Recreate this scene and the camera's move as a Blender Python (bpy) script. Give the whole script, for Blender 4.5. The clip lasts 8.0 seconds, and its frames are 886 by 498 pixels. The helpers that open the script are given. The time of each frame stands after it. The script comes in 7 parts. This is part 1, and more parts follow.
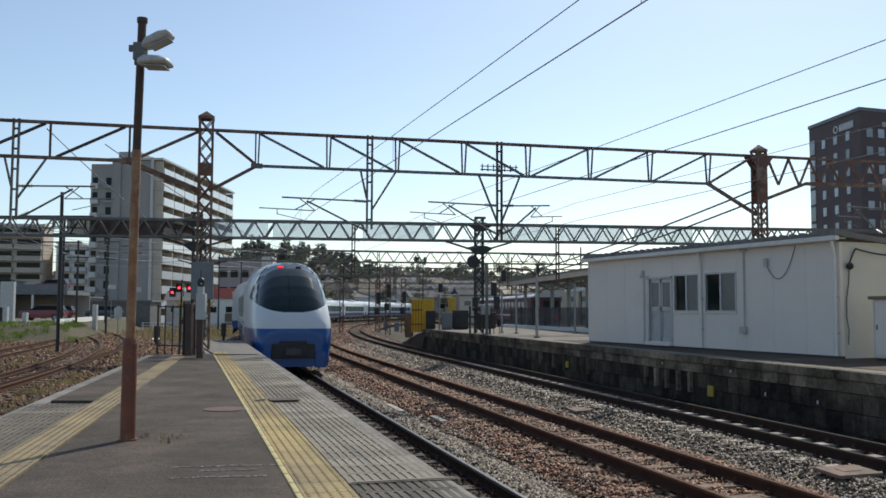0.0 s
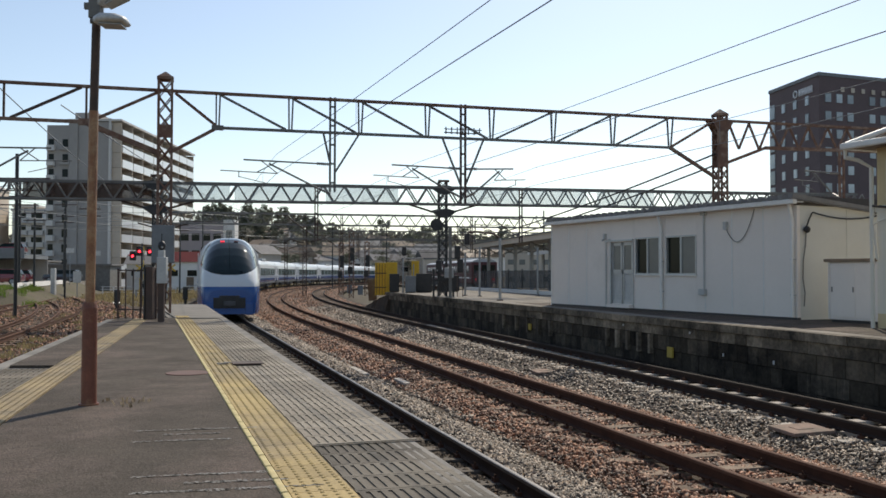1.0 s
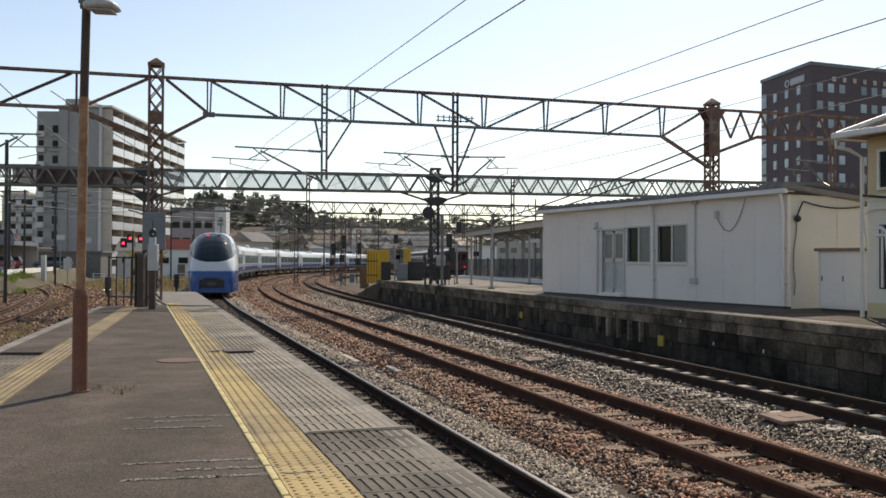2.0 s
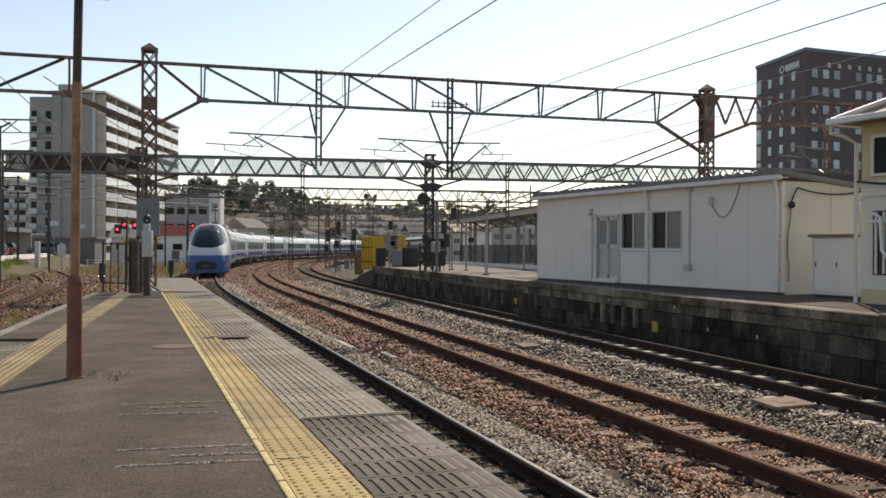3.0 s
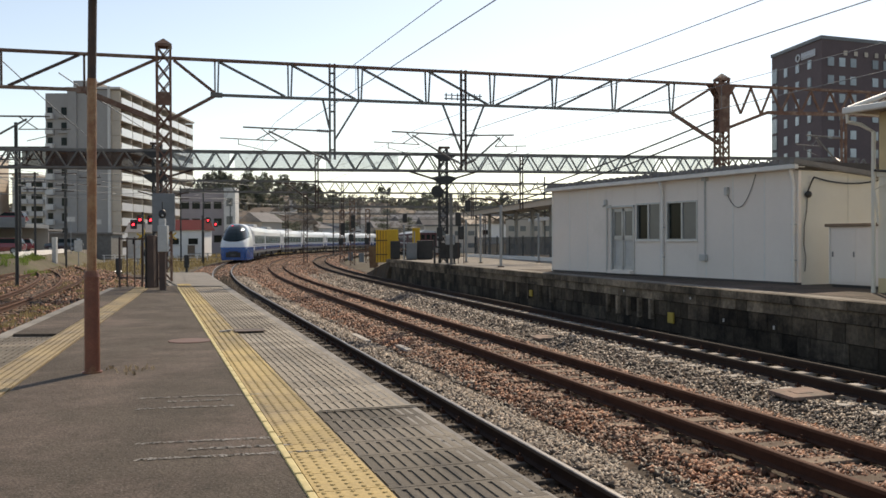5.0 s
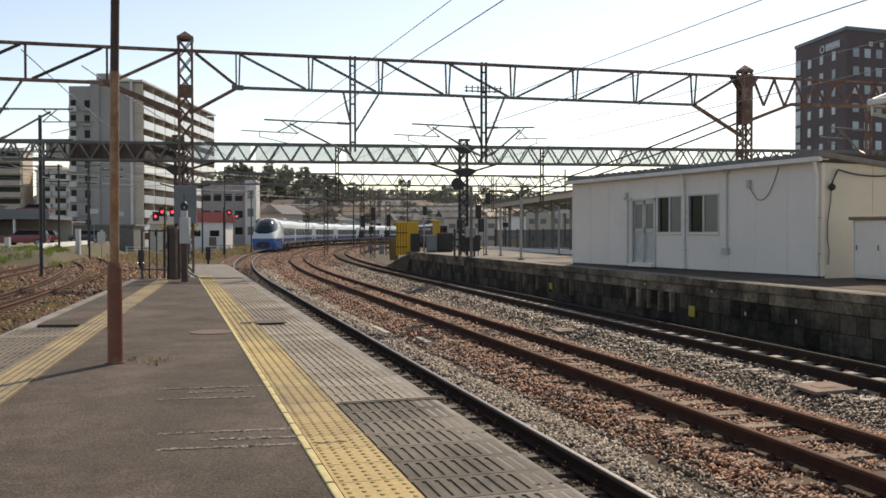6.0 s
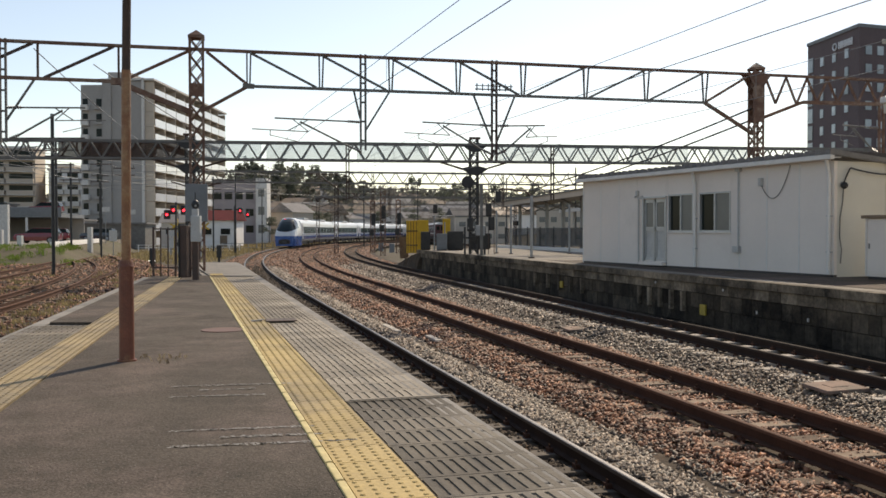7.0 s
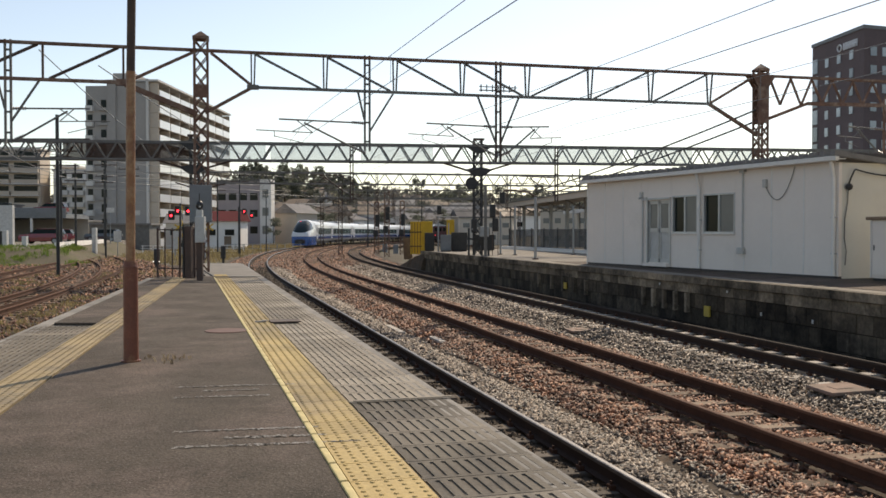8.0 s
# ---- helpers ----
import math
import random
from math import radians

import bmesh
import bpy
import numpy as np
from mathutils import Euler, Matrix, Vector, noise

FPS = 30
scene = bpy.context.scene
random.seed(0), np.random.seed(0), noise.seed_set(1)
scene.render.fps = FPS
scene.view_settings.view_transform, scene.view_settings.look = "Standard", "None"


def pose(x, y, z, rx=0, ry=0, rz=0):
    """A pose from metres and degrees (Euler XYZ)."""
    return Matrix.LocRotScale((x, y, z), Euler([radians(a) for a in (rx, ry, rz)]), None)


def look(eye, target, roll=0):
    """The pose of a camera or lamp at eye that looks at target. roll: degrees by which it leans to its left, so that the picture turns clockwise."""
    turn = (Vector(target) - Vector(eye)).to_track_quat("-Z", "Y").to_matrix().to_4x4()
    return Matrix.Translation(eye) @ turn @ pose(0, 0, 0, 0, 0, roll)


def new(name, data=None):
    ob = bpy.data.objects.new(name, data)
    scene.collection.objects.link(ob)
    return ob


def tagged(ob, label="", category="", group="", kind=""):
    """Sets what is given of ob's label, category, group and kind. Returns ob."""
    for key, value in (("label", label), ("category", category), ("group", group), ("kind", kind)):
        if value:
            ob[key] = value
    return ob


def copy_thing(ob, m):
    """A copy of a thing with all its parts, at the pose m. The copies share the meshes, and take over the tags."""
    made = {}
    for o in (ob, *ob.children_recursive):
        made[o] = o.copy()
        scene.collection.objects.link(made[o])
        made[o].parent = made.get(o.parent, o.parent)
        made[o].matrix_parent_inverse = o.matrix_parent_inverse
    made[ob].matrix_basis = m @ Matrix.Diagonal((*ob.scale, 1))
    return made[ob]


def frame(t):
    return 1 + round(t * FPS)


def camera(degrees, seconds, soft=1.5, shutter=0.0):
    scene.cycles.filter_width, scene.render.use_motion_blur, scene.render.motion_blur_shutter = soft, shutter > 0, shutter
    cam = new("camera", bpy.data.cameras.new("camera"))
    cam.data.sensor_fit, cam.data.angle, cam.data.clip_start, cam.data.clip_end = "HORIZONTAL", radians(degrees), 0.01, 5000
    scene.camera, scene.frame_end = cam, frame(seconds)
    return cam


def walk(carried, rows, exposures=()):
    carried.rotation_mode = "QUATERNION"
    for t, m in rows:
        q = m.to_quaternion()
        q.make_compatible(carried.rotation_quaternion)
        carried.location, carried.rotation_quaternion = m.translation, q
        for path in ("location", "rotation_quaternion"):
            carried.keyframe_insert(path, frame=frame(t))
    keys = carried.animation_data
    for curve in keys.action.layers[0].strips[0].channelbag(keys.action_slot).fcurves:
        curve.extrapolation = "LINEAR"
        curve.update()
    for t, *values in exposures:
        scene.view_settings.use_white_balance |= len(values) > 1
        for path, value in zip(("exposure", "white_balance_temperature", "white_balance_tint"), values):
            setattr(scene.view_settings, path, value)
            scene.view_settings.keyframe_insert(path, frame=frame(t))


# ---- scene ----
cam = camera(52.21, 8.0, soft=1.6)
EYE_Z = 2.0
PATH = [
    (t, pose(0, 0, EYE_Z, 90 + pitch, roll, yaw)) for t, yaw, pitch, roll in (
        (0.0, -0.424, 3.852, -0.203), (0.5, -1.556, 2.343, -0.209), (1.0, -2.727, 1.530, -0.093),
        (1.5, -3.061, 1.152, -0.183), (3.0, -3.583, -0.099, -0.253), (3.5, -3.515, -0.488, -0.137),
        (4.0, -3.257, -0.666, -0.092), (4.5, -3.092, -0.439, 0.092), (6.0, -1.402, -1.041, 0.087),
        (6.5, -1.015, -1.108, 0.051), (7.0, -0.749, -1.150, 0.064), (7.5, -0.590, -1.142, 0.057),
        (8.0, -0.500, -1.080, 0.0))
]
walk(cam, PATH, exposures=[(0.0, 0.02, 6150, 6), (0.5, 0.08, 6300, 8), (1.0, 0.16, 6550, 9), (1.5, 0.22, 6750, 10), (3.0, 0.32, 7150, 12), (8.0, 0.34, 7250, 12)])

# ---- world and sun ----
SUN_AZ, SUN_EL = 21.0, 42.0   # degrees to the right of +y, above the horizon
world = bpy.data.worlds.new("sky")
scene.world = world
world.use_nodes = True
wn = world.node_tree.nodes
sky = wn.new("ShaderNodeTexSky")
sky.sky_type = "NISHITA"
sky.sun_disc = False
sky.sun_elevation = radians(SUN_EL)
sky.sun_rotation = radians(SUN_AZ)
sky.dust_density = 0.5
sky.air_density = 1.0
sky.ozone_density = 1.0
hazy = wn.new("ShaderNodeHueSaturation")      # spring haze
hazy.inputs["Saturation"].default_value = 0.88
world.node_tree.links.new(sky.outputs[0], hazy.inputs["Color"])
world.node_tree.links.new(hazy.outputs[0], wn["Background"].inputs[0])
wn["Background"].inputs[1].default_value = 0.12
sun = new("sun", bpy.data.lights.new("sun", "SUN"))
sun.data.energy, sun.data.angle, sun.data.color = 3.25, radians(0.6), (1.0, 0.91, 0.77)
sd = Vector((math.sin(radians(SUN_AZ)) * math.cos(radians(SUN_EL)), math.cos(radians(SUN_AZ)) * math.cos(radians(SUN_EL)), math.sin(radians(SUN_EL))))
sun.matrix_world = look(sd * 100, (0, 0, 0))


# ---- materials ----
def mat(name, col, col2=None, rough=0.7, metal=0.0, scale=3.0, fine=40.0, mix=0.5, bump=0.15, island=0.0, stain=None, stain_at=0.62, emit=0.0, random_ob=0.0, grain=0.5, world_co=False, leaf=0.0, streak=None, streak_at=0.56):
    """A procedural surface: two colours by a coarse noise, a fine grain, stains, bump."""
    m = bpy.data.materials.new(name)
    m.use_nodes = True
    nt = m.node_tree
    N, L = nt.nodes, nt.links
    b = N["Principled BSDF"]
    col2 = col2 or tuple(c * 0.75 for c in col)
    co = N.new("ShaderNodeNewGeometry").outputs["Position"] if world_co else N.new("ShaderNodeTexCoord").outputs["Object"]
    n1 = N.new("ShaderNodeTexNoise")
    n1.inputs["Scale"].default_value, n1.inputs["Detail"].default_value, n1.inputs["Roughness"].default_value = scale, 6, 0.65
    n2 = N.new("ShaderNodeTexNoise")
    n2.inputs["Scale"].default_value, n2.inputs["Detail"].default_value = fine, 4
    L.new(co, n1.inputs["Vector"])
    L.new(co, n2.inputs["Vector"])
    r1 = N.new("ShaderNodeValToRGB")
    r1.color_ramp.elements[0].position, r1.color_ramp.elements[1].position = 0.5 - 0.35 * mix, 0.5 + 0.35 * mix
    r1.color_ramp.elements[0].color, r1.color_ramp.elements[1].color = (*col, 1), (*col2, 1)
    L.new(n1.outputs["Fac"], r1.inputs[0])
    out = r1.outputs[0]
    if stain:
        n3 = N.new("ShaderNodeTexNoise")
        n3.inputs["Scale"].default_value, n3.inputs["Detail"].default_value, n3.inputs["Roughness"].default_value = scale * 0.45, 8, 0.75
        L.new(co, n3.inputs["Vector"])
        r3 = N.new("ShaderNodeValToRGB")
        r3.color_ramp.elements[0].position, r3.color_ramp.elements[1].position = stain_at - 0.08, stain_at + 0.1
        L.new(n3.outputs["Fac"], r3.inputs[0])
        mx = N.new("ShaderNodeMixRGB")
        L.new(r3.outputs[0], mx.inputs[0])
        L.new(out, mx.inputs[1])
        mx.inputs[2].default_value = (*stain, 1)
        out = mx.outputs[0]
    if streak:      # runs of dirt or lime down an upright face
        mp, n4, r4, m4 = N.new("ShaderNodeMapping"), N.new("ShaderNodeTexNoise"), N.new("ShaderNodeValToRGB"), N.new("ShaderNodeMixRGB")
        mp.inputs["Scale"].default_value = (4.5, 4.5, 0.45)
        n4.inputs["Scale"].default_value, n4.inputs["Detail"].default_value, n4.inputs["Roughness"].default_value = 1.0, 7, 0.7
        r4.color_ramp.elements[0].position, r4.color_ramp.elements[1].position = streak_at, streak_at + 0.14
        L.new(co, mp.inputs["Vector"])
        L.new(mp.outputs[0], n4.inputs["Vector"])
        L.new(n4.outputs["Fac"], r4.inputs[0])
        L.new(r4.outputs[0], m4.inputs[0])
        L.new(out, m4.inputs[1])
        m4.inputs[2].default_value = (*streak, 1)
        out = m4.outputs[0]
    hs = N.new("ShaderNodeHueSaturation")
    L.new(out, hs.inputs["Color"])
    ma = N.new("ShaderNodeMath")
    ma.operation = "MULTIPLY_ADD"
    ma.inputs[1].default_value, ma.inputs[2].default_value = grain, 1 - grain / 2
    L.new(n2.outputs["Fac"], ma.inputs[0])
    val = ma.outputs[0]
    if island or random_ob:
        if island:
            src = N.new("ShaderNodeNewGeometry").outputs["Random Per Island"]
        else:
            src = N.new("ShaderNodeObjectInfo").outputs["Random"]
        m2 = N.new("ShaderNodeMath")
        m2.operation = "MULTIPLY_ADD"
        k = island or random_ob
        m2.inputs[1].default_value, m2.inputs[2].default_value = 2 * k, 1 - k
        L.new(src, m2.inputs[0])
        m3 = N.new("ShaderNodeMath")
        m3.operation = "MULTIPLY"
        L.new(val, m3.inputs[0])
        L.new(m2.outputs[0], m3.inputs[1])
        val = m3.outputs[0]
    L.new(val, hs.inputs["Value"])
    L.new(hs.outputs[0], b.inputs["Base Color"])
    b.inputs["Roughness"].default_value, b.inputs["Metallic"].default_value = rough, metal
    b.inputs["Specular IOR Level"].default_value = 0.18 if rough >= 0.84 else 0.45
    if bump:
        bp = N.new("ShaderNodeBump")
        bp.inputs["Strength"].default_value, bp.inputs["Distance"].default_value = bump, 0.02
        L.new(n2.outputs["Fac"], bp.inputs["Height"])
        L.new(bp.outputs[0], b.inputs["Normal"])
    if leaf:      # thin blades and needles let light through
        tr, ms = N.new("ShaderNodeBsdfTranslucent"), N.new("ShaderNodeMixShader")
        L.new(hs.outputs[0], tr.inputs["Color"])
        ms.inputs[0].default_value = leaf
        L.new(b.outputs[0], ms.inputs[1])
        L.new(tr.outputs[0], ms.inputs[2])
        L.new(ms.outputs[0], N["Material Output"].inputs["Surface"])
    if emit:
        b.inputs["Emission Color"].default_value, b.inputs["Emission Strength"].default_value = (*col, 1), emit
    return m


def glossy(m, rough, spec=0.5, coat=0.0):
    b = m.node_tree.nodes["Principled BSDF"]
    b.inputs["Roughness"].default_value, b.inputs["Specular IOR Level"].default_value, b.inputs["Coat Weight"].default_value = rough, spec, coat
    return m


M = {}
M["asphalt"] = mat("asphalt", (0.060, 0.048, 0.037), (0.112, 0.090, 0.070), 0.86, scale=1.8, fine=85, bump=0.6, grain=2.0, mix=0.6, stain=(0.150, 0.112, 0.092), stain_at=0.56)
M["paving"] = mat("concrete_paving", (0.30, 0.275, 0.24), (0.20, 0.185, 0.165), 0.85, scale=1.3, fine=60, bump=0.3, random_ob=0.12)
M["slab"] = mat("ribbed_slab", (0.36, 0.312, 0.248), (0.25, 0.217, 0.172), 0.9, scale=1.3, fine=60, bump=0.3, random_ob=0.18, stain=(0.14, 0.12, 0.096), stain_at=0.6, world_co=True)
M["slab_new"] = mat("ribbed_slab_dark", (0.24, 0.208, 0.164), (0.125, 0.108, 0.088), 0.88, scale=1.2, fine=60, bump=0.3, random_ob=0.2, world_co=True)
M["tactile"] = mat("yellow_tactile", (0.46, 0.33, 0.125), (0.36, 0.258, 0.108), 0.78, scale=1.6, fine=40, bump=0.2, random_ob=0.14, stain=(0.22, 0.168, 0.095), stain_at=0.56, world_co=True)
M["tactile_bar"] = mat("pale_yellow_bar", (0.62, 0.5, 0.22), (0.5, 0.4, 0.18), 0.7, scale=6)
M["wall_stone"] = mat("dark_wall_stone", (0.115, 0.092, 0.066), (0.046, 0.038, 0.029), 0.92, scale=1.3, fine=14, bump=0.9, random_ob=0.5, grain=1.1, stain=(0.016, 0.014, 0.012), stain_at=0.53, world_co=True, streak=(0.20, 0.17, 0.13), streak_at=0.60)
M["coping"] = mat("coping_stone", (0.25, 0.205, 0.152), (0.12, 0.10, 0.076), 0.92, scale=1.6, fine=14, bump=0.9, random_ob=0.4, grain=1.2, stain=(0.036, 0.031, 0.025), stain_at=0.52, world_co=True)
M["mortar"] = mat("dark_mortar", (0.03, 0.03, 0.027), (0.05, 0.047, 0.04), 0.95)
M["ballast_bed"] = mat("ballast_bed", (0.10, 0.077, 0.056), (0.055, 0.042, 0.031), 0.95, scale=5, fine=14, mix=0.5, bump=1.0, grain=1.0, stain=(0.125, 0.072, 0.042), stain_at=0.58)
M["ballast_grey"] = mat("grey_ballast", (0.24, 0.180, 0.128), (0.118, 0.083, 0.056), 0.6, scale=1.4, fine=30, bump=0.3, island=0.9)
M["ballast_rust"] = mat("rusty_ballast", (0.262, 0.112, 0.054), (0.180, 0.102, 0.063), 0.66, scale=1.2, fine=30, bump=0.3, island=0.88)
M["dirt"] = mat("dirt_ground", (0.13, 0.105, 0.075), (0.095, 0.08, 0.055), 0.95, scale=0.25, fine=8, bump=0.5, grain=0.8, stain=(0.09, 0.095, 0.045), stain_at=0.58)
M["rail_rust"] = mat("rusty_rail", (0.055, 0.026, 0.017), (0.085, 0.04, 0.024), 0.86, scale=3, fine=50)
M["rail_dark"] = mat("oily_dark_rail", (0.032, 0.020, 0.015), (0.048, 0.029, 0.021), 0.86, scale=3, fine=50)
M["rail_head"] = mat("polished_rail_head", (0.15, 0.135, 0.125), (0.095, 0.085, 0.08), 0.45, metal=0.6, scale=6)
M["rail_head_dull"] = mat("dull_rail_head", (0.12, 0.060, 0.038), (0.15, 0.082, 0.055), 0.86, scale=6)
M["sleeper_concrete"] = mat("concrete_sleeper", (0.52, 0.465, 0.40), (0.38, 0.335, 0.285), 0.9, scale=5, random_ob=0.25, world_co=True)
M["sleeper_wood"] = mat("old_wood_sleeper", (0.17, 0.115, 0.08), (0.26, 0.20, 0.145), 0.9, scale=4, random_ob=0.4, world_co=True)
M["steel_rust"] = mat("rust_brown_steel", (0.21, 0.112, 0.074), (0.115, 0.064, 0.048), 0.8, scale=4, fine=40, bump=0.3, stain=(0.33, 0.25, 0.19), stain_at=0.57)
M["steel_dark"] = mat("dark_brown_steel", (0.062, 0.043, 0.036), (0.10, 0.062, 0.048), 0.75, scale=3, fine=40, bump=0.2)
M["steel_grey"] = mat("weathered_grey_steel", (0.20, 0.195, 0.18), (0.13, 0.122, 0.11), 0.7, scale=2, fine=40, bump=0.2)
M["galv"] = mat("galvanised_steel", (0.36, 0.37, 0.37), (0.27, 0.28, 0.28), 0.55, metal=0.3, scale=4)
M["lattice_plate"] = mat("pale_blue_grey_mesh", (0.50, 0.62, 0.68), (0.44, 0.55, 0.61), 0.6, scale=2)
M["pole_paint"] = mat("peeling_red_brown_paint", (0.215, 0.070, 0.038), (0.15, 0.052, 0.031), 0.5, scale=6, fine=60, bump=0.3, stain=(0.34, 0.18, 0.085), stain_at=0.6)
M["pole_rust"] = mat("rust_mottled_paint", (0.33, 0.155, 0.066), (0.20, 0.082, 0.040), 0.5, scale=5, fine=60, bump=0.3, stain=(0.46, 0.30, 0.16), stain_at=0.56)
M["pole_top"] = mat("dark_rusty_paint", (0.055, 0.038, 0.032), (0.10, 0.055, 0.035), 0.7, scale=6, fine=60, bump=0.25, stain=(0.2, 0.12, 0.06), stain_at=0.63)
M["lamp_white"] = mat("weathered_white_enamel", (0.62, 0.61, 0.58), (0.45, 0.44, 0.42), 0.5, scale=8)
M["panel"] = mat("white_wall_panel", (0.79, 0.725, 0.665), (0.73, 0.67, 0.615), 0.55, scale=0.5, fine=9, bump=0.02, random_ob=0.03, grain=0.05, stain=(0.66, 0.61, 0.55), stain_at=0.66)
M["trim_white"] = mat("white_trim", (0.78, 0.765, 0.73), (0.68, 0.665, 0.63), 0.5, scale=3, bump=0.03, grain=0.15)
M["cream"] = mat("cream_wall", (0.72, 0.685, 0.59), (0.67, 0.635, 0.55), 0.7, scale=1.5, bump=0.03, grain=0.1)
M["cream_dark"] = mat("ochre_wall", (0.62, 0.51, 0.31), (0.56, 0.46, 0.28), 0.75, scale=1.5, grain=0.1)
M["roof_metal"] = mat("grey_metal_roof", (0.24, 0.23, 0.22), (0.18, 0.17, 0.16), 0.7, metal=0.15, scale=2)
M["roof_brown"] = mat("brown_roof", (0.25, 0.18, 0.12), (0.18, 0.13, 0.09), 0.7, scale=3)
M["dark_fascia"] = mat("dark_fascia", (0.04, 0.036, 0.035), (0.06, 0.05, 0.045), 0.6)
M["glass_dark"] = glossy(mat("dark_window_glass", (0.011, 0.016, 0.014), (0.016, 0.021, 0.019), 0.1, scale=0.6, bump=0.0, grain=0.1), 0.1, 0.12)
M["glass_pale"] = glossy(mat("frosted_window_glass", (0.19, 0.195, 0.185), (0.14, 0.145, 0.137), 0.3, scale=0.8, bump=0.0, grain=0.1), 0.25, 0.5)
M["alu"] = mat("aluminium_frame", (0.52, 0.53, 0.53), (0.44, 0.45, 0.45), 0.4, metal=0.5, scale=5, bump=0.02)
M["yellow_paint"] = mat("yellow_paint", (0.72, 0.47, 0.03), (0.62, 0.38, 0.03), 0.55, scale=3)
M["black_paint"] = mat("black_paint", (0.02, 0.02, 0.021), (0.035, 0.034, 0.033), 0.5, scale=4)
M["grey_box"] = mat("grey_cabinet_paint", (0.20, 0.21, 0.22), (0.16, 0.17, 0.175), 0.55, scale=3)
M["pale_box"] = mat("pale_grey_cabinet_paint", (0.52, 0.52, 0.50), (0.42, 0.42, 0.41), 0.55, scale=3)
M["train_white"] = glossy(mat("train_white_paint", (0.70, 0.715, 0.72), (0.66, 0.675, 0.68), 0.25, scale=1, bump=0.0, grain=0.03), 0.3, 0.4, 0.15)
M["train_blue"] = glossy(mat("train_blue_paint", (0.012, 0.085, 0.31), (0.010, 0.075, 0.27), 0.28, scale=1, bump=0.0, grain=0.05), 0.26, 0.5, 0.2)
M["train_grey"] = mat("train_underframe_grey", (0.10, 0.10, 0.105), (0.06, 0.06, 0.062), 0.7, scale=2)
M["train_glass"] = glossy(mat("train_tinted_glass", (0.005, 0.014, 0.014), (0.008, 0.019, 0.019), 0.06, scale=0.5, bump=0.0, grain=0.1), 0.05, 0.4, 0.0)
M["train_window"] = glossy(mat("train_side_window", (0.075, 0.12, 0.12), (0.055, 0.09, 0.09), 0.08, scale=0.5, bump=0.0, grain=0.1), 0.2, 0.25)
M["train_roof"] = mat("train_roof_grey", (0.5, 0.51, 0.52), (0.42, 0.43, 0.44), 0.5, scale=1)
M["lamp_red"] = mat("red_lamp", (1.0, 0.03, 0.05), (1.0, 0.05, 0.06), 0.3, bump=0, emit=5.0)
M["lamp_dim"] = mat("dim_lamp", (0.35, 0.35, 0.33), (0.3, 0.3, 0.28), 0.2, bump=0)
M["lamp_clear"] = mat("white_signal_lamp", (1.0, 0.96, 0.88), (1.0, 0.96, 0.88), 0.3, bump=0, emit=1.5)
M["apt_wall"] = mat("grey_apartment_wall", (0.40, 0.375, 0.35), (0.345, 0.325, 0.305), 0.85, scale=0.12, fine=2, bump=0.05, grain=0.15, streak=(0.30, 0.28, 0.26), streak_at=0.58)
M["apt_band"] = mat("pale_apartment_wall", (0.68, 0.655, 0.615), (0.61, 0.585, 0.55), 0.85, scale=0.12, fine=2, bump=0.05, grain=0.12)
M["apt_rail"] = glossy(mat("pale_balcony_panel", (0.86, 0.88, 0.88), (0.80, 0.82, 0.83), 0.2, scale=0.4, fine=3, bump=0.0, grain=0.1), 0.16, 0.8)
M["apt_brown"] = mat("tan_apartment_wall", (0.60, 0.515, 0.42), (0.53, 0.455, 0.375), 0.85, scale=0.2, fine=2, bump=0.05, grain=0.15)
M["hotel"] = mat("dark_brown_hotel_wall", (0.142, 0.103, 0.106), (0.115, 0.086, 0.089), 0.75, scale=0.15, fine=2, bump=0.05, grain=0.2)
M["hotel_win"] = glossy(mat("hotel_window", (0.42, 0.46, 0.47), (0.30, 0.34, 0.36), 0.15, scale=0.3, bump=0.0, random_ob=0.45), 0.1, 0.8)
M["sign_white"] = mat("white_sign_letters", (0.72, 0.73, 0.75), (0.66, 0.67, 0.7), 0.5, bump=0)
M["house_white"] = mat("pale_plaster", (0.82, 0.79, 0.74), (0.74, 0.71, 0.67), 0.8, scale=0.3, bump=0.05, random_ob=0.12, grain=0.15)
M["house_tan"] = mat("tan_plaster", (0.62, 0.545, 0.45), (0.55, 0.48, 0.40), 0.8, scale=0.3, bump=0.05, random_ob=0.15, grain=0.15)
M["house_mauve"] = mat("mauve_grey_cladding", (0.42, 0.37, 0.375), (0.36, 0.32, 0.325), 0.85, scale=0.3, bump=0.05, grain=0.15)
M["roof_red"] = mat("red_roof", (0.15, 0.022, 0.024), (0.115, 0.019, 0.020), 0.9, scale=0.5)
M["roof_grey"] = mat("grey_tile_roof", (0.25, 0.235, 0.225), (0.18, 0.17, 0.165), 0.88, scale=0.5, random_ob=0.35)
M["car_red"] = glossy(mat("car_red_paint", (0.20, 0.012, 0.018), (0.17, 0.012, 0.016), 0.25, bump=0), 0.2, 0.5, 0.5)
M["car_dark"] = glossy(mat("car_dark_paint", (0.05, 0.055, 0.06), (0.04, 0.045, 0.05), 0.25, bump=0), 0.2, 0.5, 0.5)
M["tyre"] = mat("tyre_rubber", (0.02, 0.02, 0.02), (0.03, 0.03, 0.03), 0.9)
# Tree foliage colours are raised to stand in for distant haze.
M["leaf_pine"] = mat("hazed_pine_foliage", (0.175, 0.192, 0.148), (0.215, 0.228, 0.178), 0.9, scale=0.3, fine=3, bump=0, island=0.5, leaf=0.7)
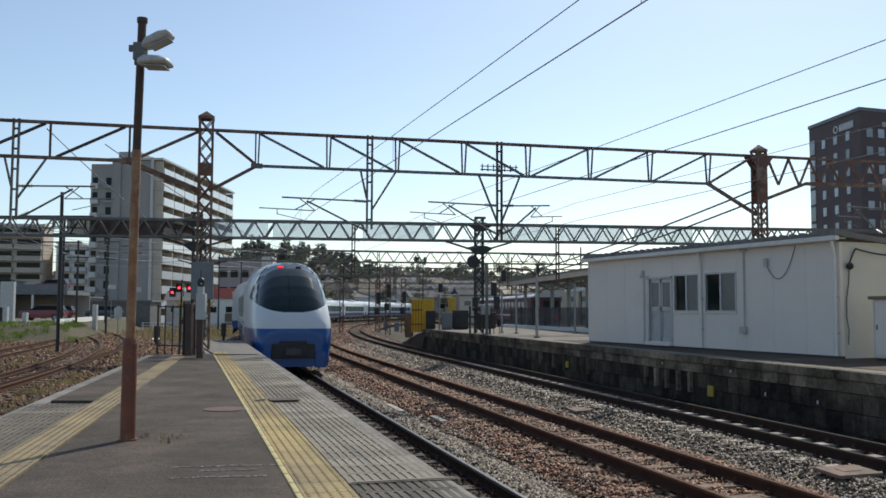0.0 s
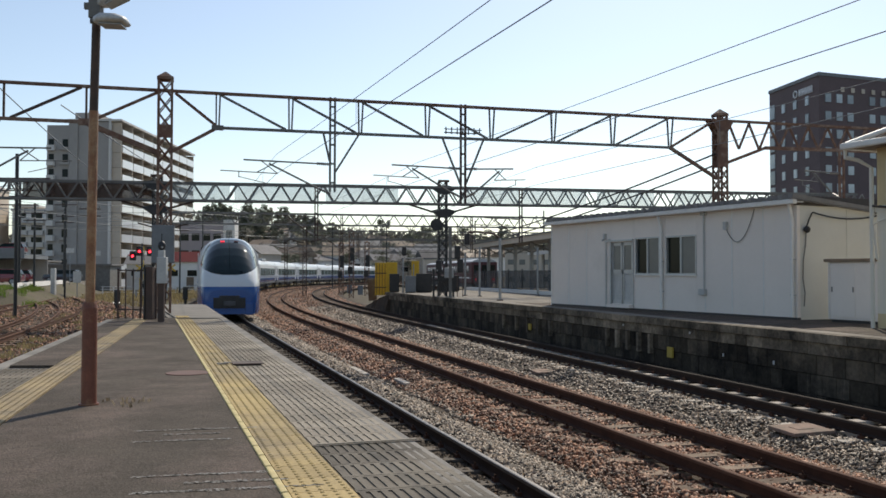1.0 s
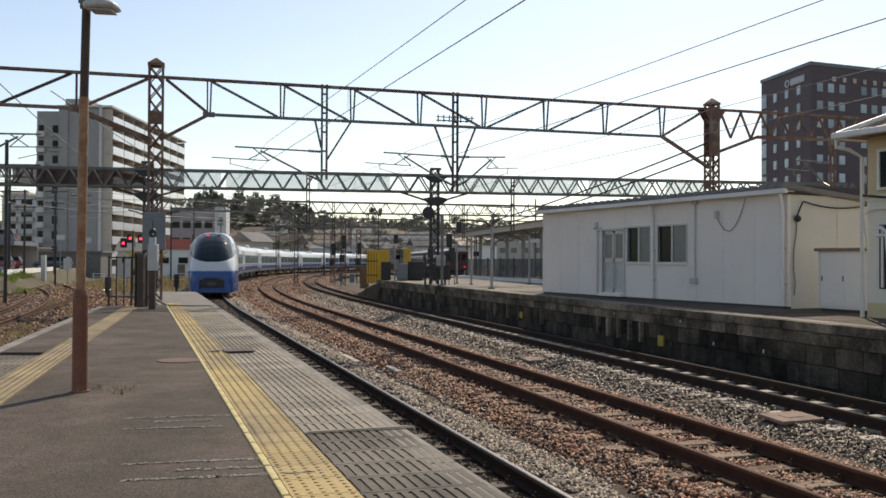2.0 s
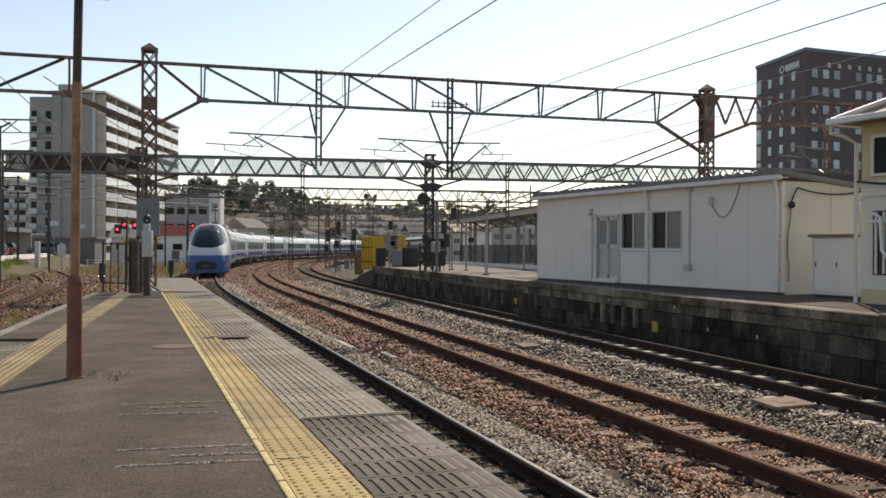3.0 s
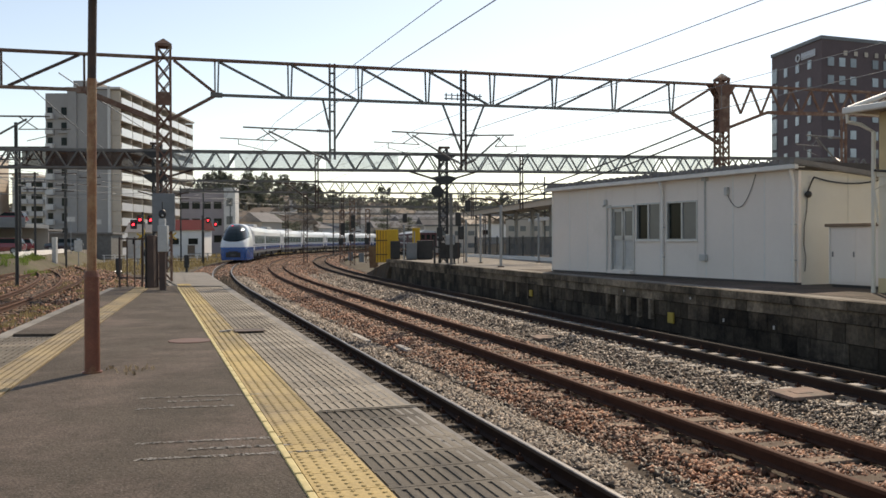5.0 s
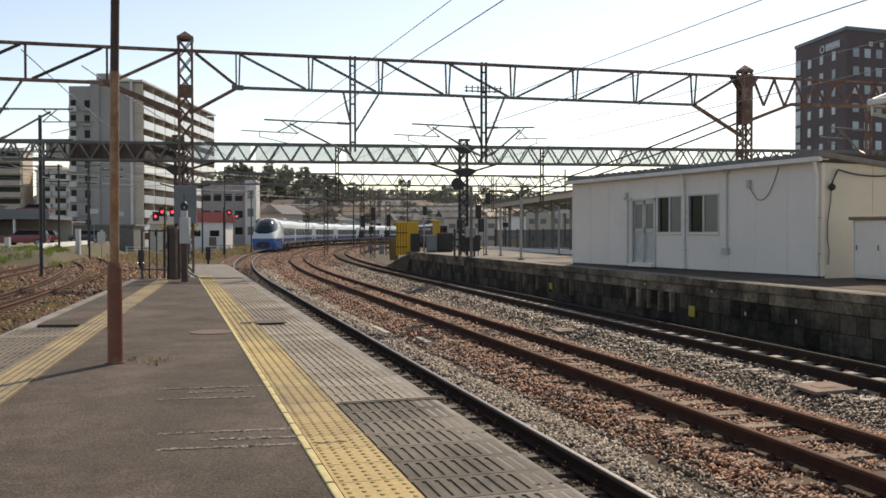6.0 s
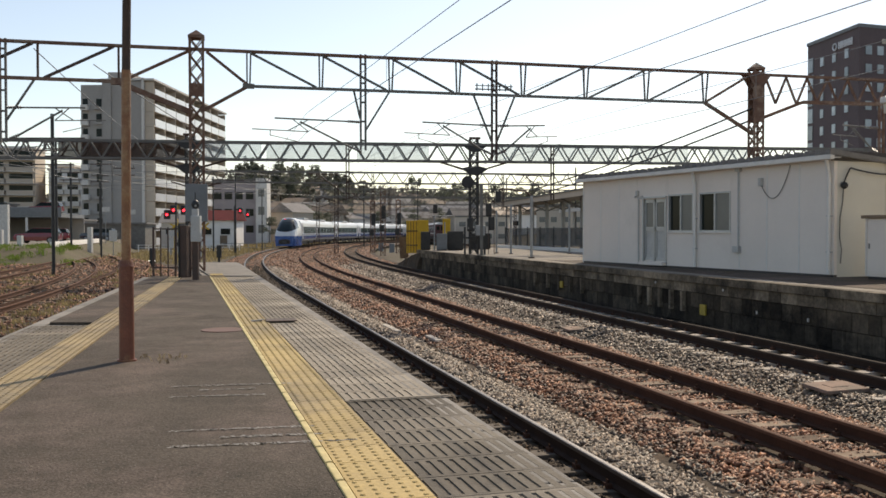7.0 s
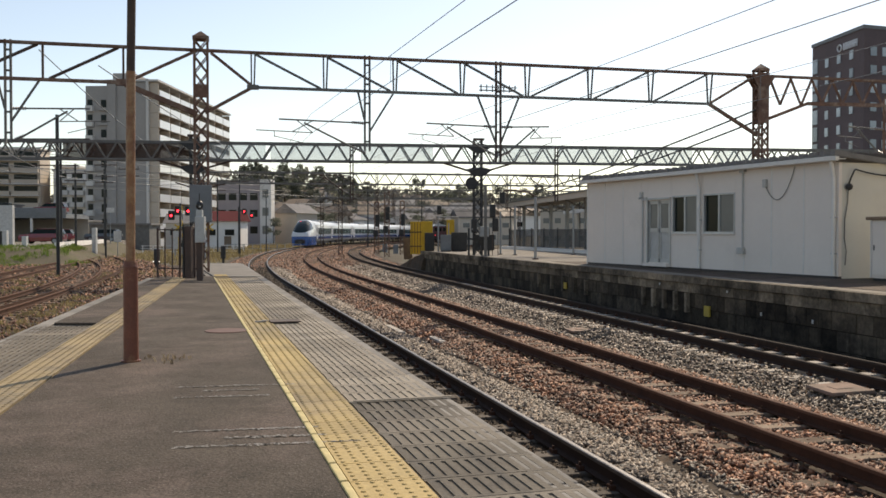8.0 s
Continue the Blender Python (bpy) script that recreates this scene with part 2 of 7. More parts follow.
M["leaf_hill"] = mat("hazed_mixed_hill_foliage", (0.24, 0.235, 0.195), (0.28, 0.26, 0.215), 0.9, scale=0.1, fine=3, bump=0, island=0.45, leaf=0.5)
M["bark"] = mat("bark", (0.10, 0.075, 0.055), (0.07, 0.052, 0.04), 0.95, scale=2)
M["twig"] = mat("bare_twigs", (0.26, 0.22, 0.18), (0.20, 0.165, 0.135), 0.95, scale=1)
M["grass"] = mat("green_grass", (0.10, 0.17, 0.03), (0.15, 0.18, 0.05), 0.9, scale=1, fine=10, bump=0, island=0.4, leaf=0.5)
M["grass_dry"] = mat("dry_grass", (0.30, 0.235, 0.125), (0.22, 0.18, 0.09), 0.9, scale=1, fine=10, bump=0, island=0.5, leaf=0.4)
M["brick_red"] = mat("reddish_cover_plate", (0.34, 0.235, 0.18), (0.25, 0.175, 0.135), 0.85, scale=4, stain=(0.20, 0.165, 0.13), stain_at=0.55)
M["manhole"] = mat("rusty_manhole_cover", (0.155, 0.075, 0.055), (0.11, 0.058, 0.046), 0.75, scale=8)
M["wire"] = mat("overhead_wire", (0.22, 0.23, 0.24), (0.18, 0.19, 0.20), 0.5, metal=0.3, bump=0)
M["insulator"] = mat("brown_grey_insulator", (0.24, 0.22, 0.21), (0.16, 0.14, 0.13), 0.3, bump=0)
M["red_train"] = mat("maroon_wagon_paint", (0.10, 0.032, 0.034), (0.08, 0.026, 0.028), 0.6, scale=1)
M["white_paint"] = mat("worn_white_line", (0.42, 0.40, 0.365), (0.27, 0.255, 0.235), 0.88, scale=14)
M["weed"] = mat("dead_weed", (0.17, 0.135, 0.10), (0.21, 0.175, 0.125), 0.95, bump=0, island=0.4, leaf=0.5)


M["old_paving"] = mat("old_platform_paving", (0.30, 0.265, 0.22), (0.17, 0.15, 0.124), 0.88, scale=0.8, fine=30, bump=0.4, grain=0.9, stain=(0.42, 0.375, 0.31), stain_at=0.6)
M["tactile_old"] = mat("faded_yellow_tactile", (0.37, 0.275, 0.135), (0.26, 0.195, 0.11), 0.8, scale=1.6, fine=40, bump=0.2, random_ob=0.10, stain=(0.15, 0.125, 0.09), stain_at=0.57, world_co=True)
M["train_lamp"] = mat("red_tail_lamp", (0.8, 0.03, 0.05), (0.8, 0.05, 0.06), 0.3, bump=0, emit=1.6)
M["train_lamp_off"] = mat("dim_red_lens", (0.20, 0.03, 0.035), (0.18, 0.03, 0.03), 0.3, bump=0)
M["lattice_plate"].node_tree.nodes["Principled BSDF"].inputs["Alpha"].default_value = 0.3      # open mesh
M["rail_head_dark"] = mat("dark_rail_head", (0.060, 0.045, 0.036), (0.042, 0.032, 0.027), 0.86, scale=6)
M["yellow_faded"] = mat("faded_yellow_paint", (0.50, 0.37, 0.06), (0.40, 0.29, 0.06), 0.7, scale=8)
M["ballast_dark"] = mat("oily_dark_ballast", (0.10, 0.078, 0.058), (0.062, 0.048, 0.036), 0.9, scale=1.4, fine=30, bump=0.3, island=0.6)
M["sleeper_dark"] = mat("stained_concrete_sleeper", (0.17, 0.145, 0.118), (0.11, 0.092, 0.075), 0.9, scale=5, random_ob=0.25, world_co=True)
M["rust_mesh"] = mat("rusty_mesh_panel", (0.10, 0.06, 0.045), (0.075, 0.048, 0.038), 0.85, scale=3)
M["rust_mesh"].node_tree.nodes["Principled BSDF"].inputs["Alpha"].default_value = 0.7
M["verge"] = mat("grassy_earth", (0.145, 0.118, 0.082), (0.105, 0.092, 0.058), 0.95, scale=0.6, fine=9, bump=0.6, grain=1.0, stain=(0.10, 0.115, 0.04), stain_at=0.6)
M["pale_end"] = mat("pale_cream_panel", (0.665, 0.655, 0.595), (0.61, 0.60, 0.545), 0.65, scale=0.9, bump=0.03, grain=0.1)
M["grit"] = mat("pale_grit", (0.24, 0.215, 0.185), (0.17, 0.15, 0.13), 0.9, scale=14)
M["fence_mesh"] = mat("dark_fence_mesh", (0.05, 0.05, 0.05), (0.035, 0.035, 0.035), 0.6)
M["fence_mesh"].node_tree.nodes["Principled BSDF"].inputs["Alpha"].default_value = 0.55


# ---- mesh helpers ----
def box(bm, p, s, rz=0.0, bevel=0.0):
    r = bmesh.ops.create_cube(bm, size=1.0, matrix=Matrix.Translation(p) @ Matrix.Rotation(rz, 4, "Z") @ Matrix.Diagonal((*s, 1)))
    if bevel:
        ed = {e for v in r["verts"] for e in v.link_edges}
        bmesh.ops.bevel(bm, geom=list(ed), offset=bevel, segments=2, affect="EDGES", profile=0.6)
    return bm


def span(a, b):
    a, b = Vector(a), Vector(b)
    d = b - a
    return Matrix.Translation((a + b) / 2) @ d.to_track_quat("Z", "Y").to_matrix().to_4x4(), d.length


def rod(bm, a, b, r, n=8, r2=None):
    m, l = span(a, b)
    bmesh.ops.create_cone(bm, cap_ends=True, segments=n, radius1=r, radius2=r if r2 is None else r2, depth=l, matrix=m)
    return bm


def bar(bm, a, b, w, h):
    """A bar of rectangular section from a to b: w across, h upwards."""
    a, b = Vector(a), Vector(b)
    d = (b - a)
    z = d.normalized()
    x = z.cross(Vector((0, 0, 1)))
    x = Vector((1, 0, 0)) if x.length < 1e-4 else x.normalized()
    y = z.cross(x)
    m = Matrix((x, y, z)).transposed().to_4x4()
    bmesh.ops.create_cube(bm, size=1.0, matrix=Matrix.Translation((a + b) / 2) @ m @ Matrix.Diagonal((w, h, d.length, 1)))
    return bm


def ribbed_rod(a, b, r, big, count, n=8):
    """An insulator: a rod with flared sheds, in one skin."""
    a, b = Vector(a), Vector(b)
    q = (b - a).to_track_quat("Z", "Y").to_matrix()
    rings = []
    for i in range(2 * count + 1):
        c = a.lerp(b, i / (2 * count))
        k = big if i % 2 else r
        rings.append([c + q @ Vector((k * math.cos(t * math.tau / n), k * math.sin(t * math.tau / n), 0)) for t in range(n)])
    return loft(B(), rings)


def tube(bm, pts, r, n=8):
    """One bent pipe through the points."""
    pts = [Vector(p) for p in pts]
    pts = [p for i, p in enumerate(pts) if i == 0 or (p - pts[i - 1]).length > 1e-4]
    rings = []
    up = None
    for i, p in enumerate(pts):
        d = (pts[min(i + 1, len(pts) - 1)] - pts[max(i - 1, 0)]).normalized()
        x = (d.orthogonal() if up is None else up - d * up.dot(d)).normalized()
        up = x
        y = d.cross(x)
        rings.append([p + (x * math.cos(k * math.tau / n) + y * math.sin(k * math.tau / n)) * r for k in range(n)])
    return loft(bm, rings)


def ball(bm, p, r, s=(1, 1, 1), sub=2):
    bmesh.ops.create_icosphere(bm, subdivisions=sub, radius=r, matrix=Matrix.Translation(p) @ Matrix.Diagonal((*s, 1)))
    return bm


def loft(bm, sections, caps=True):
    """Joins rings of points, each of the same count."""
    rings = [[bm.verts.new(p) for p in s] for s in sections]
    n = len(rings[0])
    for a, b in zip(rings, rings[1:]):
        for i in range(n):
            j = (i + 1) % n
            bm.faces.new((a[i], a[j], b[j], b[i]))
    if caps:
        bm.faces.new(rings[0][::-1])
        bm.faces.new(rings[-1])
    return bm


def B():
    return bmesh.new()


def finish(name, bm, material, smooth=False):
    bmesh.ops.recalc_face_normals(bm, faces=bm.faces)
    me = bpy.data.meshes.new(name)
    bm.to_mesh(me)
    bm.free()
    me.materials.append(material)
    if smooth:
        me.shade_smooth()
    return me


def part(name, bm, material, parent, label="", smooth=False, m=None):
    """Links a bmesh (or a ready mesh) as one mesh object under a thing or a part."""
    me = finish(name, bm, material, smooth) if isinstance(bm, bmesh.types.BMesh) else bm
    ob = new(name, me)
    ob.parent = parent
    if m is not None:
        ob.matrix_basis = m
    if label:
        tagged(ob, label)
    return ob


def thing(name, m=None, label="", category="", group="", kind=""):
    ob = new(name)
    ob.empty_display_size = 0.2
    if m is not None:
        ob.matrix_basis = m
    return tagged(ob, label, category, group, kind)


def solid(name, bm, material, label="", category="", group="", kind="", smooth=False, m=None):
    ob = new(name, finish(name, bm, material, smooth))
    if m is not None:
        ob.matrix_basis = m
    return tagged(ob, label, category, group, kind)


def wire_curve(name, pts, r, material, label, category, group=""):
    cu = bpy.data.curves.new(name, "CURVE")
    cu.dimensions, cu.bevel_depth, cu.bevel_resolution = "3D", r, 1
    sp = cu.splines.new("POLY")
    sp.points.add(len(pts) - 1)
    for q, p in zip(sp.points, pts):
        q.co = (*p, 1)
    cu.materials.append(material)
    return tagged(new(name, cu), label, category, group)


def sag(a, b, s, n=12):
    a, b = Vector(a), Vector(b)
    return [a.lerp(b, i / n) - Vector((0, 0, 4 * s * (i / n) * (1 - i / n))) for i in range(n + 1)]


# ---- the lines of the tracks: x as a function of y ----
def bend(y):
    return (y - 38) ** 2 / 640 if y > 38 else 0.0


def t1(y):
    return 2.92 - 0.259 * y + ((y - 35) ** 2 / 690 if y > 35 else 0.0)


def t2(y):
    return 6.06 - 0.246 * y + bend(y)


def t3(y):
    d = max(0.0, y - 35)
    return 9.28 - 0.224 * y + bend(y) - 0.035 * d * d / (d + 20)


def t0(y):
    return -12.0 - 0.18 * (y - 24) - (0.0035 * (y - 24) ** 2 if y > 24 else 0)


def tb(y):
    return -19.6 - 0.235 * (y - 40) - (0.0005 * (y - 40) ** 2 if y > 40 else 0)


def tangent(f, y):
    d = Vector((f(y + 0.5) - f(y - 0.5), 1.0, 0))
    return d.normalized()


def edge_1(y):
    """The platform edge beside the first track."""
    return 1.54 - 0.2655 * y


def edge_1_left(y):
    return -2.42 - 0.197 * y


def strip_1(y):
    """The middle of the yellow strip."""
    return 0.82 - 0.275 * y


def strip_left(y):
    return -1.57 - 0.205 * y


def edge_2(y):
    """The edge of the far platform."""
    return 10.9 - 0.235 * y


PLAT = 0.97
BED = -0.19
# ---- ground, ballast, tracks ----
bm = B()
bmesh.ops.create_grid(bm, x_segments=2, y_segments=2, size=1500, matrix=Matrix.Translation((0, 900, -0.62)))
solid("ground", bm, M["dirt"], "brown gravelly earth reaching to the horizon", "ground", kind="structure")


def sheet(name, xs, ys, z, material, label, amp=0.03, freq=3.0):
    """An uneven sheet between two lines x(y), in steps ys."""
    bm = B()
    rows = []
    for y in ys:
        a, b, n = xs(y)
        rows.append([bm.verts.new((a + (b - a) * i / n, y, z((a + (b - a) * i / n), y) + amp * noise.noise((freq * (a + (b - a) * i / n), freq * y, 0)))) for i in range(n + 1)])
    for r, q in zip(rows, rows[1:]):
        for i in range(len(r) - 1):
            bm.faces.new((r[i], r[i + 1], q[i + 1], q[i]))
    return solid(name, bm, material, label, "ballast", kind="structure", smooth=True)


def bed_z(x, y):
    d = min(abs(x - t1(y)), abs(x - t2(y)), abs(x - t3(y)))
    dip = 0.075 if abs(x - t3(y)) < 0.5 else 0.0
    return BED - dip - 0.13 * max(0.0, min(1.0, (d - 1.15) / 0.55))


YS = [-6 + 0.45 * i for i in range(150)] + [62 + 2.5 * i for i in range(100)]
sheet("ballast_bed", lambda y: (edge_1(y) - 0.3 if y < 30 else t1(y) - 2.6, (edge_2(y) + 0.2) if y < 49 else t3(y) + 2.6, 40), YS, bed_z, M["ballast_bed"], "rust-stained ballast bed between the platforms", 0.035)
sheet("ballast_bed_left", lambda y: (t0(y) - 14, min(edge_1_left(y) + 0.3, t0(y) + 5.2) if y < 21 else t0(y) + 5.0 if y > 60 else min(t1(y) - 2.6, t0(y) + 5.2 + (y - 21) * 0.12), 24), [-4 + 0.8 * i for i in range(140)], lambda x, y: -0.24, M["ballast_bed"], "weedy ballast of the sidings", 0.06, 1.2)


def rail_mesh(f, off, y0, y1, step, head, width=0.060):
    """One rail swept along the track line: foot and web, or the head alone."""
    pro = [(-0.062, -0.15), (0.062, -0.15), (0.062, -0.138), (0.012, -0.122), (0.012, -0.036), (-0.012, -0.036), (-0.012, -0.122), (-0.062, -0.138)]
    if head:
        pro = [(-width / 2, -0.036), (width / 2, -0.036), (width / 2, -0.006), (width / 2 - 0.01, 0.0), (-width / 2 + 0.01, 0.0), (-width / 2, -0.006)]
    bm = B()
    ys = np.arange(y0, y1 + 0.01, step)
    rings = []
    for y in ys:
        t = tangent(f, y)
        n = Vector((t.y, -t.x, 0))
        c = Vector((f(y), y, 0)) + n * off
        rings.append([c + n * a + Vector((0, 0, b + (0.035 if off < 0 else 0.0))) for a, b in pro])
    return loft(bm, rings)


def box_mesh(name, s, material, bevel=0.01):
    return finish(name, box(B(), (0, 0, 0), s, bevel=bevel), material)


def track(name, f, y0, y1, web, head, sleeper, gap, label, clips_to, z=0.0, limit=300):
    tr = thing(name, None, label, "railway track", kind="structure")
    tr.location.z = z
    for off in (-0.5665, 0.5665):
        r = part("rail", rail_mesh(f, off, y0, y1, 1.5, False), M[web], tr)
        part("rail_head", rail_mesh(f, off, y0, y1, 1.5, True), M[head], r)
    sl = box_mesh("sleeper", (2.05, 0.22, 0.14), M[sleeper])
    sl_far = sl.copy()
    sl_far.materials[0] = M["sleeper_wood"]
    cb = box(B(), (0, 0, 0), (0.05, 0.09, 0.05), bevel=0.008)
    rod(cb, (0, 0, 0), (0, 0, 0.055), 0.013, 6)
    cl = finish("clip", cb, M["rail_rust"])
    y, i = y0, 0
    while y < y1 and i < limit:
        t = tangent(f, y)
        a = math.atan2(t.y, t.x) - math.pi / 2
        s = part("sleeper", sl_far if name == "track_3" and y > 38 else sl, None, tr, m=Matrix.Translation((f(y), y, -0.226)) @ Matrix.Rotation(a + random.uniform(-0.01, 0.01), 4, "Z"))
        if y < clips_to:
            for off in (-0.5665, 0.5665):
                for side in (-0.08, 0.08):
                    part("clip", cl, None, s, m=Matrix.Translation((off + side, 0, 0.09)))
        y += gap
        i += 1
    return tr


track("track_1", t1, -5, 300, "rail_dark", "rail_head", "sleeper_dark", 0.62, "busy track with polished rail heads on stained concrete sleepers", 26, limit=190)
track("track_2", t2, -5, 300, "rail_rust", "rail_head_dull", "sleeper_wood", 0.68, "rusty little-used track on old wooden sleepers", 18, limit=170)
track("track_3", t3, -5, 300, "rail_dark", "rail_head_dark", "sleeper_concrete", 0.62, "dark-railed track on pale concrete sleepers", 30, limit=190)
track("track_4", t0, 4, 110, "rail_rust", "rail_head_dull", "sleeper_wood", 0.8, "rusty siding among weeds", 0, z=-0.03, limit=110)
track("track_5", tb, 10, 120, "rail_rust", "rail_head_dull", "sleeper_wood", 0.9, "rusty siding beside the road", 0, z=-0.03, limit=110)


# turnout rails that join the sidings
def tj(y):
    return t0(y) + 0.25 + max(0.0, (y - 30)) * 0.075


bm = rail_mesh(tj, 0, 8, 75, 1.5, False)
solid("turnout_rail", bm, M["rail_rust"], "rusty turnout rail crossing the siding", "rail", kind="structure")


def stones(name, count, where, size, material, label):
    """Scattered stones: squashed, turned octahedra in one mesh."""
    rng = np.random.default_rng(len(name) * 7 + count)
    base = np.array([(1, 0, 0), (-1, 0, 0), (0, 1, 0), (0, -1, 0), (0, 0, 1), (0, 0, -1)], float)
    tri = np.array([(0, 2, 4), (2, 1, 4), (1, 3, 4), (3, 0, 4), (2, 0, 5), (1, 2, 5), (3, 1, 5), (0, 3, 5)])
    P = where(rng, count)
    n = len(P)
    v = base[None] * rng.uniform(0.55, 1.25, (n, 6, 1)) + rng.normal(0, 0.22, (n, 6, 3))
    q = rng.normal(size=(n, 4))
    q /= np.linalg.norm(q, axis=1)[:, None]
    w, x, y, z = q.T
    R = np.stack([1 - 2 * (y * y + z * z), 2 * (x * y - z * w), 2 * (x * z + y * w), 2 * (x * y + z * w), 1 - 2 * (x * x + z * z), 2 * (y * z - x * w),
                  2 * (x * z - y * w), 2 * (y * z + x * w), 1 - 2 * (x * x + y * y)], 1).reshape(n, 3, 3)
    v = np.einsum("nij,nkj->nki", R, v) * (size * rng.uniform(0.6, 1.35, n) * P[:, 3])[:, None, None]
    v += P[:, None, :3]
    f = (tri[None] + 6 * np.arange(n)[:, None, None]).reshape(-1, 3)
    me = bpy.data.meshes.new(name)
    me.vertices.add(6 * n)
    me.vertices.foreach_set("co", v.reshape(-1))
    me.loops.add(24 * n)
    me.loops.foreach_set("vertex_index", f.reshape(-1))
    me.polygons.add(8 * n)
    me.polygons.foreach_set("loop_start", np.arange(8 * n) * 3)
    me.update(calc_edges=True)
    me.materials.append(material)
    return tagged(new(name, me), label, "ballast", kind="stuff")


def bed_scatter(lo, hi, y0, y1, keep, grow=0.0):
    """Points over the bed between two lines, thicker near the camera."""
    def where(rng, count):
        u = rng.uniform(0, 1, count)
        y = y0 * (y1 / y0) ** u
        a, b = np.array([lo(v) for v in y]), np.array([hi(v) for v in y])
        x = a + (b - a) * rng.uniform(0, 1, count)
        out = []
        for p, r in zip(zip(x, y), rng.uniform(0, 1, count)):
            k = keep(*p)
            if r < k:
                out.append((p[0], p[1], bed_z(*p) + 0.012, 1.0 + grow * (p[1] - y0) / 20))
        return np.array(out)
    return where


def off_sleeper(x, y, f, gap, y0=-5, on=0.12):
    """Fewer stones on sleepers and none on rails."""
    d = x - f(y)
    if abs(abs(d) - 0.55) < 0.075:
        return 0.0
    ph = ((y + 0.257 * d * 0.9 - y0) / gap) % 1.0
    if abs(d) < 1.0 and (ph < 0.17 or ph > 0.83):
        return on
    return 1.0


def silt(x, y, f, off, w):
    d = abs(x - f(y) - off - 0.12 * math.sin(y * 0.7) - 0.08 * math.sin(y * 2.1))
    return 0.10 if d < w else 1.0


def keep_1(x, y):
    return off_sleeper(x, y, t1, 0.62) * silt(x, y, t1, 1.72, 0.11)


def keep_2(x, y):
    return off_sleeper(x, y, t2, 0.68) * silt(x, y, t2, 1.68, 0.14)


def keep_3(x, y):
    return off_sleeper(x, y, t3, 0.62, on=0.0 if abs(x - t3(y)) < 0.5 else 0.55) * (0.3 if abs(x - t3(y)) < 0.5 else 1.0)


stones("ballast_stones", 42000, bed_scatter(lambda y: t1(y) + 0.5, lambda y: t1(y) + 1.85, 3.6, 55, keep_1, 0.5), 0.030, M["ballast_grey"], "grey crushed-stone ballast beside the near track")
stones("dark_ballast_stones", 32000, bed_scatter(lambda y: t1(y) - 1.4, lambda y: t1(y) + 0.5, 3.6, 55, keep_1, 0.5), 0.028, M["ballast_dark"], "oil-darkened ballast within the near track")
stones("ballast_stones", 64000, bed_scatter(lambda y: t1(y) + 1.75, lambda y: t2(y) + 1.75, 4.6, 60, keep_2, 0.5), 0.030, M["ballast_rust"], "rust-brown crushed-stone ballast around the middle track")
stones("ballast_stones", 44000, bed_scatter(lambda y: t2(y) + 1.7, lambda y: edge_2(y) - 0.02, 8, 60, keep_3, 0.5), 0.032, M["ballast_grey"], "grey crushed-stone ballast beside the far platform")


def far_bed(rng, count):
    """Coarser stones where the line curves away."""
    y = 50 * (150 / 50) ** rng.uniform(0, 1, count)
    x = np.array([t1(v) for v in y]) - 2.2 + rng.uniform(0, 1, count) * np.array([t3(v) - t1(v) + 4.2 for v in y])
    ok = np.array([min(abs(abs(a - f(b)) - 0.55) for f in (t1, t2, t3)) > 0.1 for a, b in zip(x, y)])
    x, y = x[ok], y[ok]
    return np.stack([x, y, np.array([bed_z(a, b) for a, b in zip(x, y)]) + 0.01, 1.4 + (y - 50) / 60], 1)


stones("ballast_stones", 26000, far_bed, 0.04, M["ballast_rust"], "brown ballast along the curve")


def siding_scatter(rng, count):
    y = 7 * (80 / 7) ** rng.uniform(0, 1, count)
    x = np.array([edge_1_left(v) if v < 21 else max(t0(v) + 2, t1(v) - 2.8 if v < 36 else t0(v) + 5) for v in y]) - 0.1 - rng.uniform(0, 1, count) ** 1.3 * 16
    return np.stack([x, y, np.full(count, -0.215), 1.0 + (y - 7) / 30], 1)


stones("siding_stones", 26000, siding_scatter, 0.032, M["ballast_rust"], "brown stones between the weedy sidings")


def tufts(name, spots, blades, height, material, label, seed=3):
    """Grass: thin bent blades in one mesh."""
    rng = random.Random(seed)
    vs, fs = [], []
    for x, y, z, k in spots:
        for _ in range(blades):
            a, h, w = rng.uniform(0, 6.28), height * k * rng.uniform(0.5, 1.2), 0.006 * k + 0.004
            bx, by = x + rng.gauss(0, 0.07 * k), y + rng.gauss(0, 0.07 * k)
            lx, ly = math.cos(a) * h * rng.uniform(0.2, 0.8), math.sin(a) * h * rng.uniform(0.2, 0.8)
            i = len(vs)
            vs += [(bx - w, by, z), (bx + w, by, z), (bx + lx * 0.4 + w, by + ly * 0.4, z + h * 0.65), (bx + lx * 0.4 - w, by + ly * 0.4, z + h * 0.65), (bx + lx, by + ly, z + h)]
            fs += [(i, i + 1, i + 2, i + 3), (i + 3, i + 2, i + 4)]
    me = bpy.data.meshes.new(name)
    me.from_pydata(vs, [], fs)
    me.materials.append(material)
    return tagged(new(name, me), label, "grass", kind="stuff")


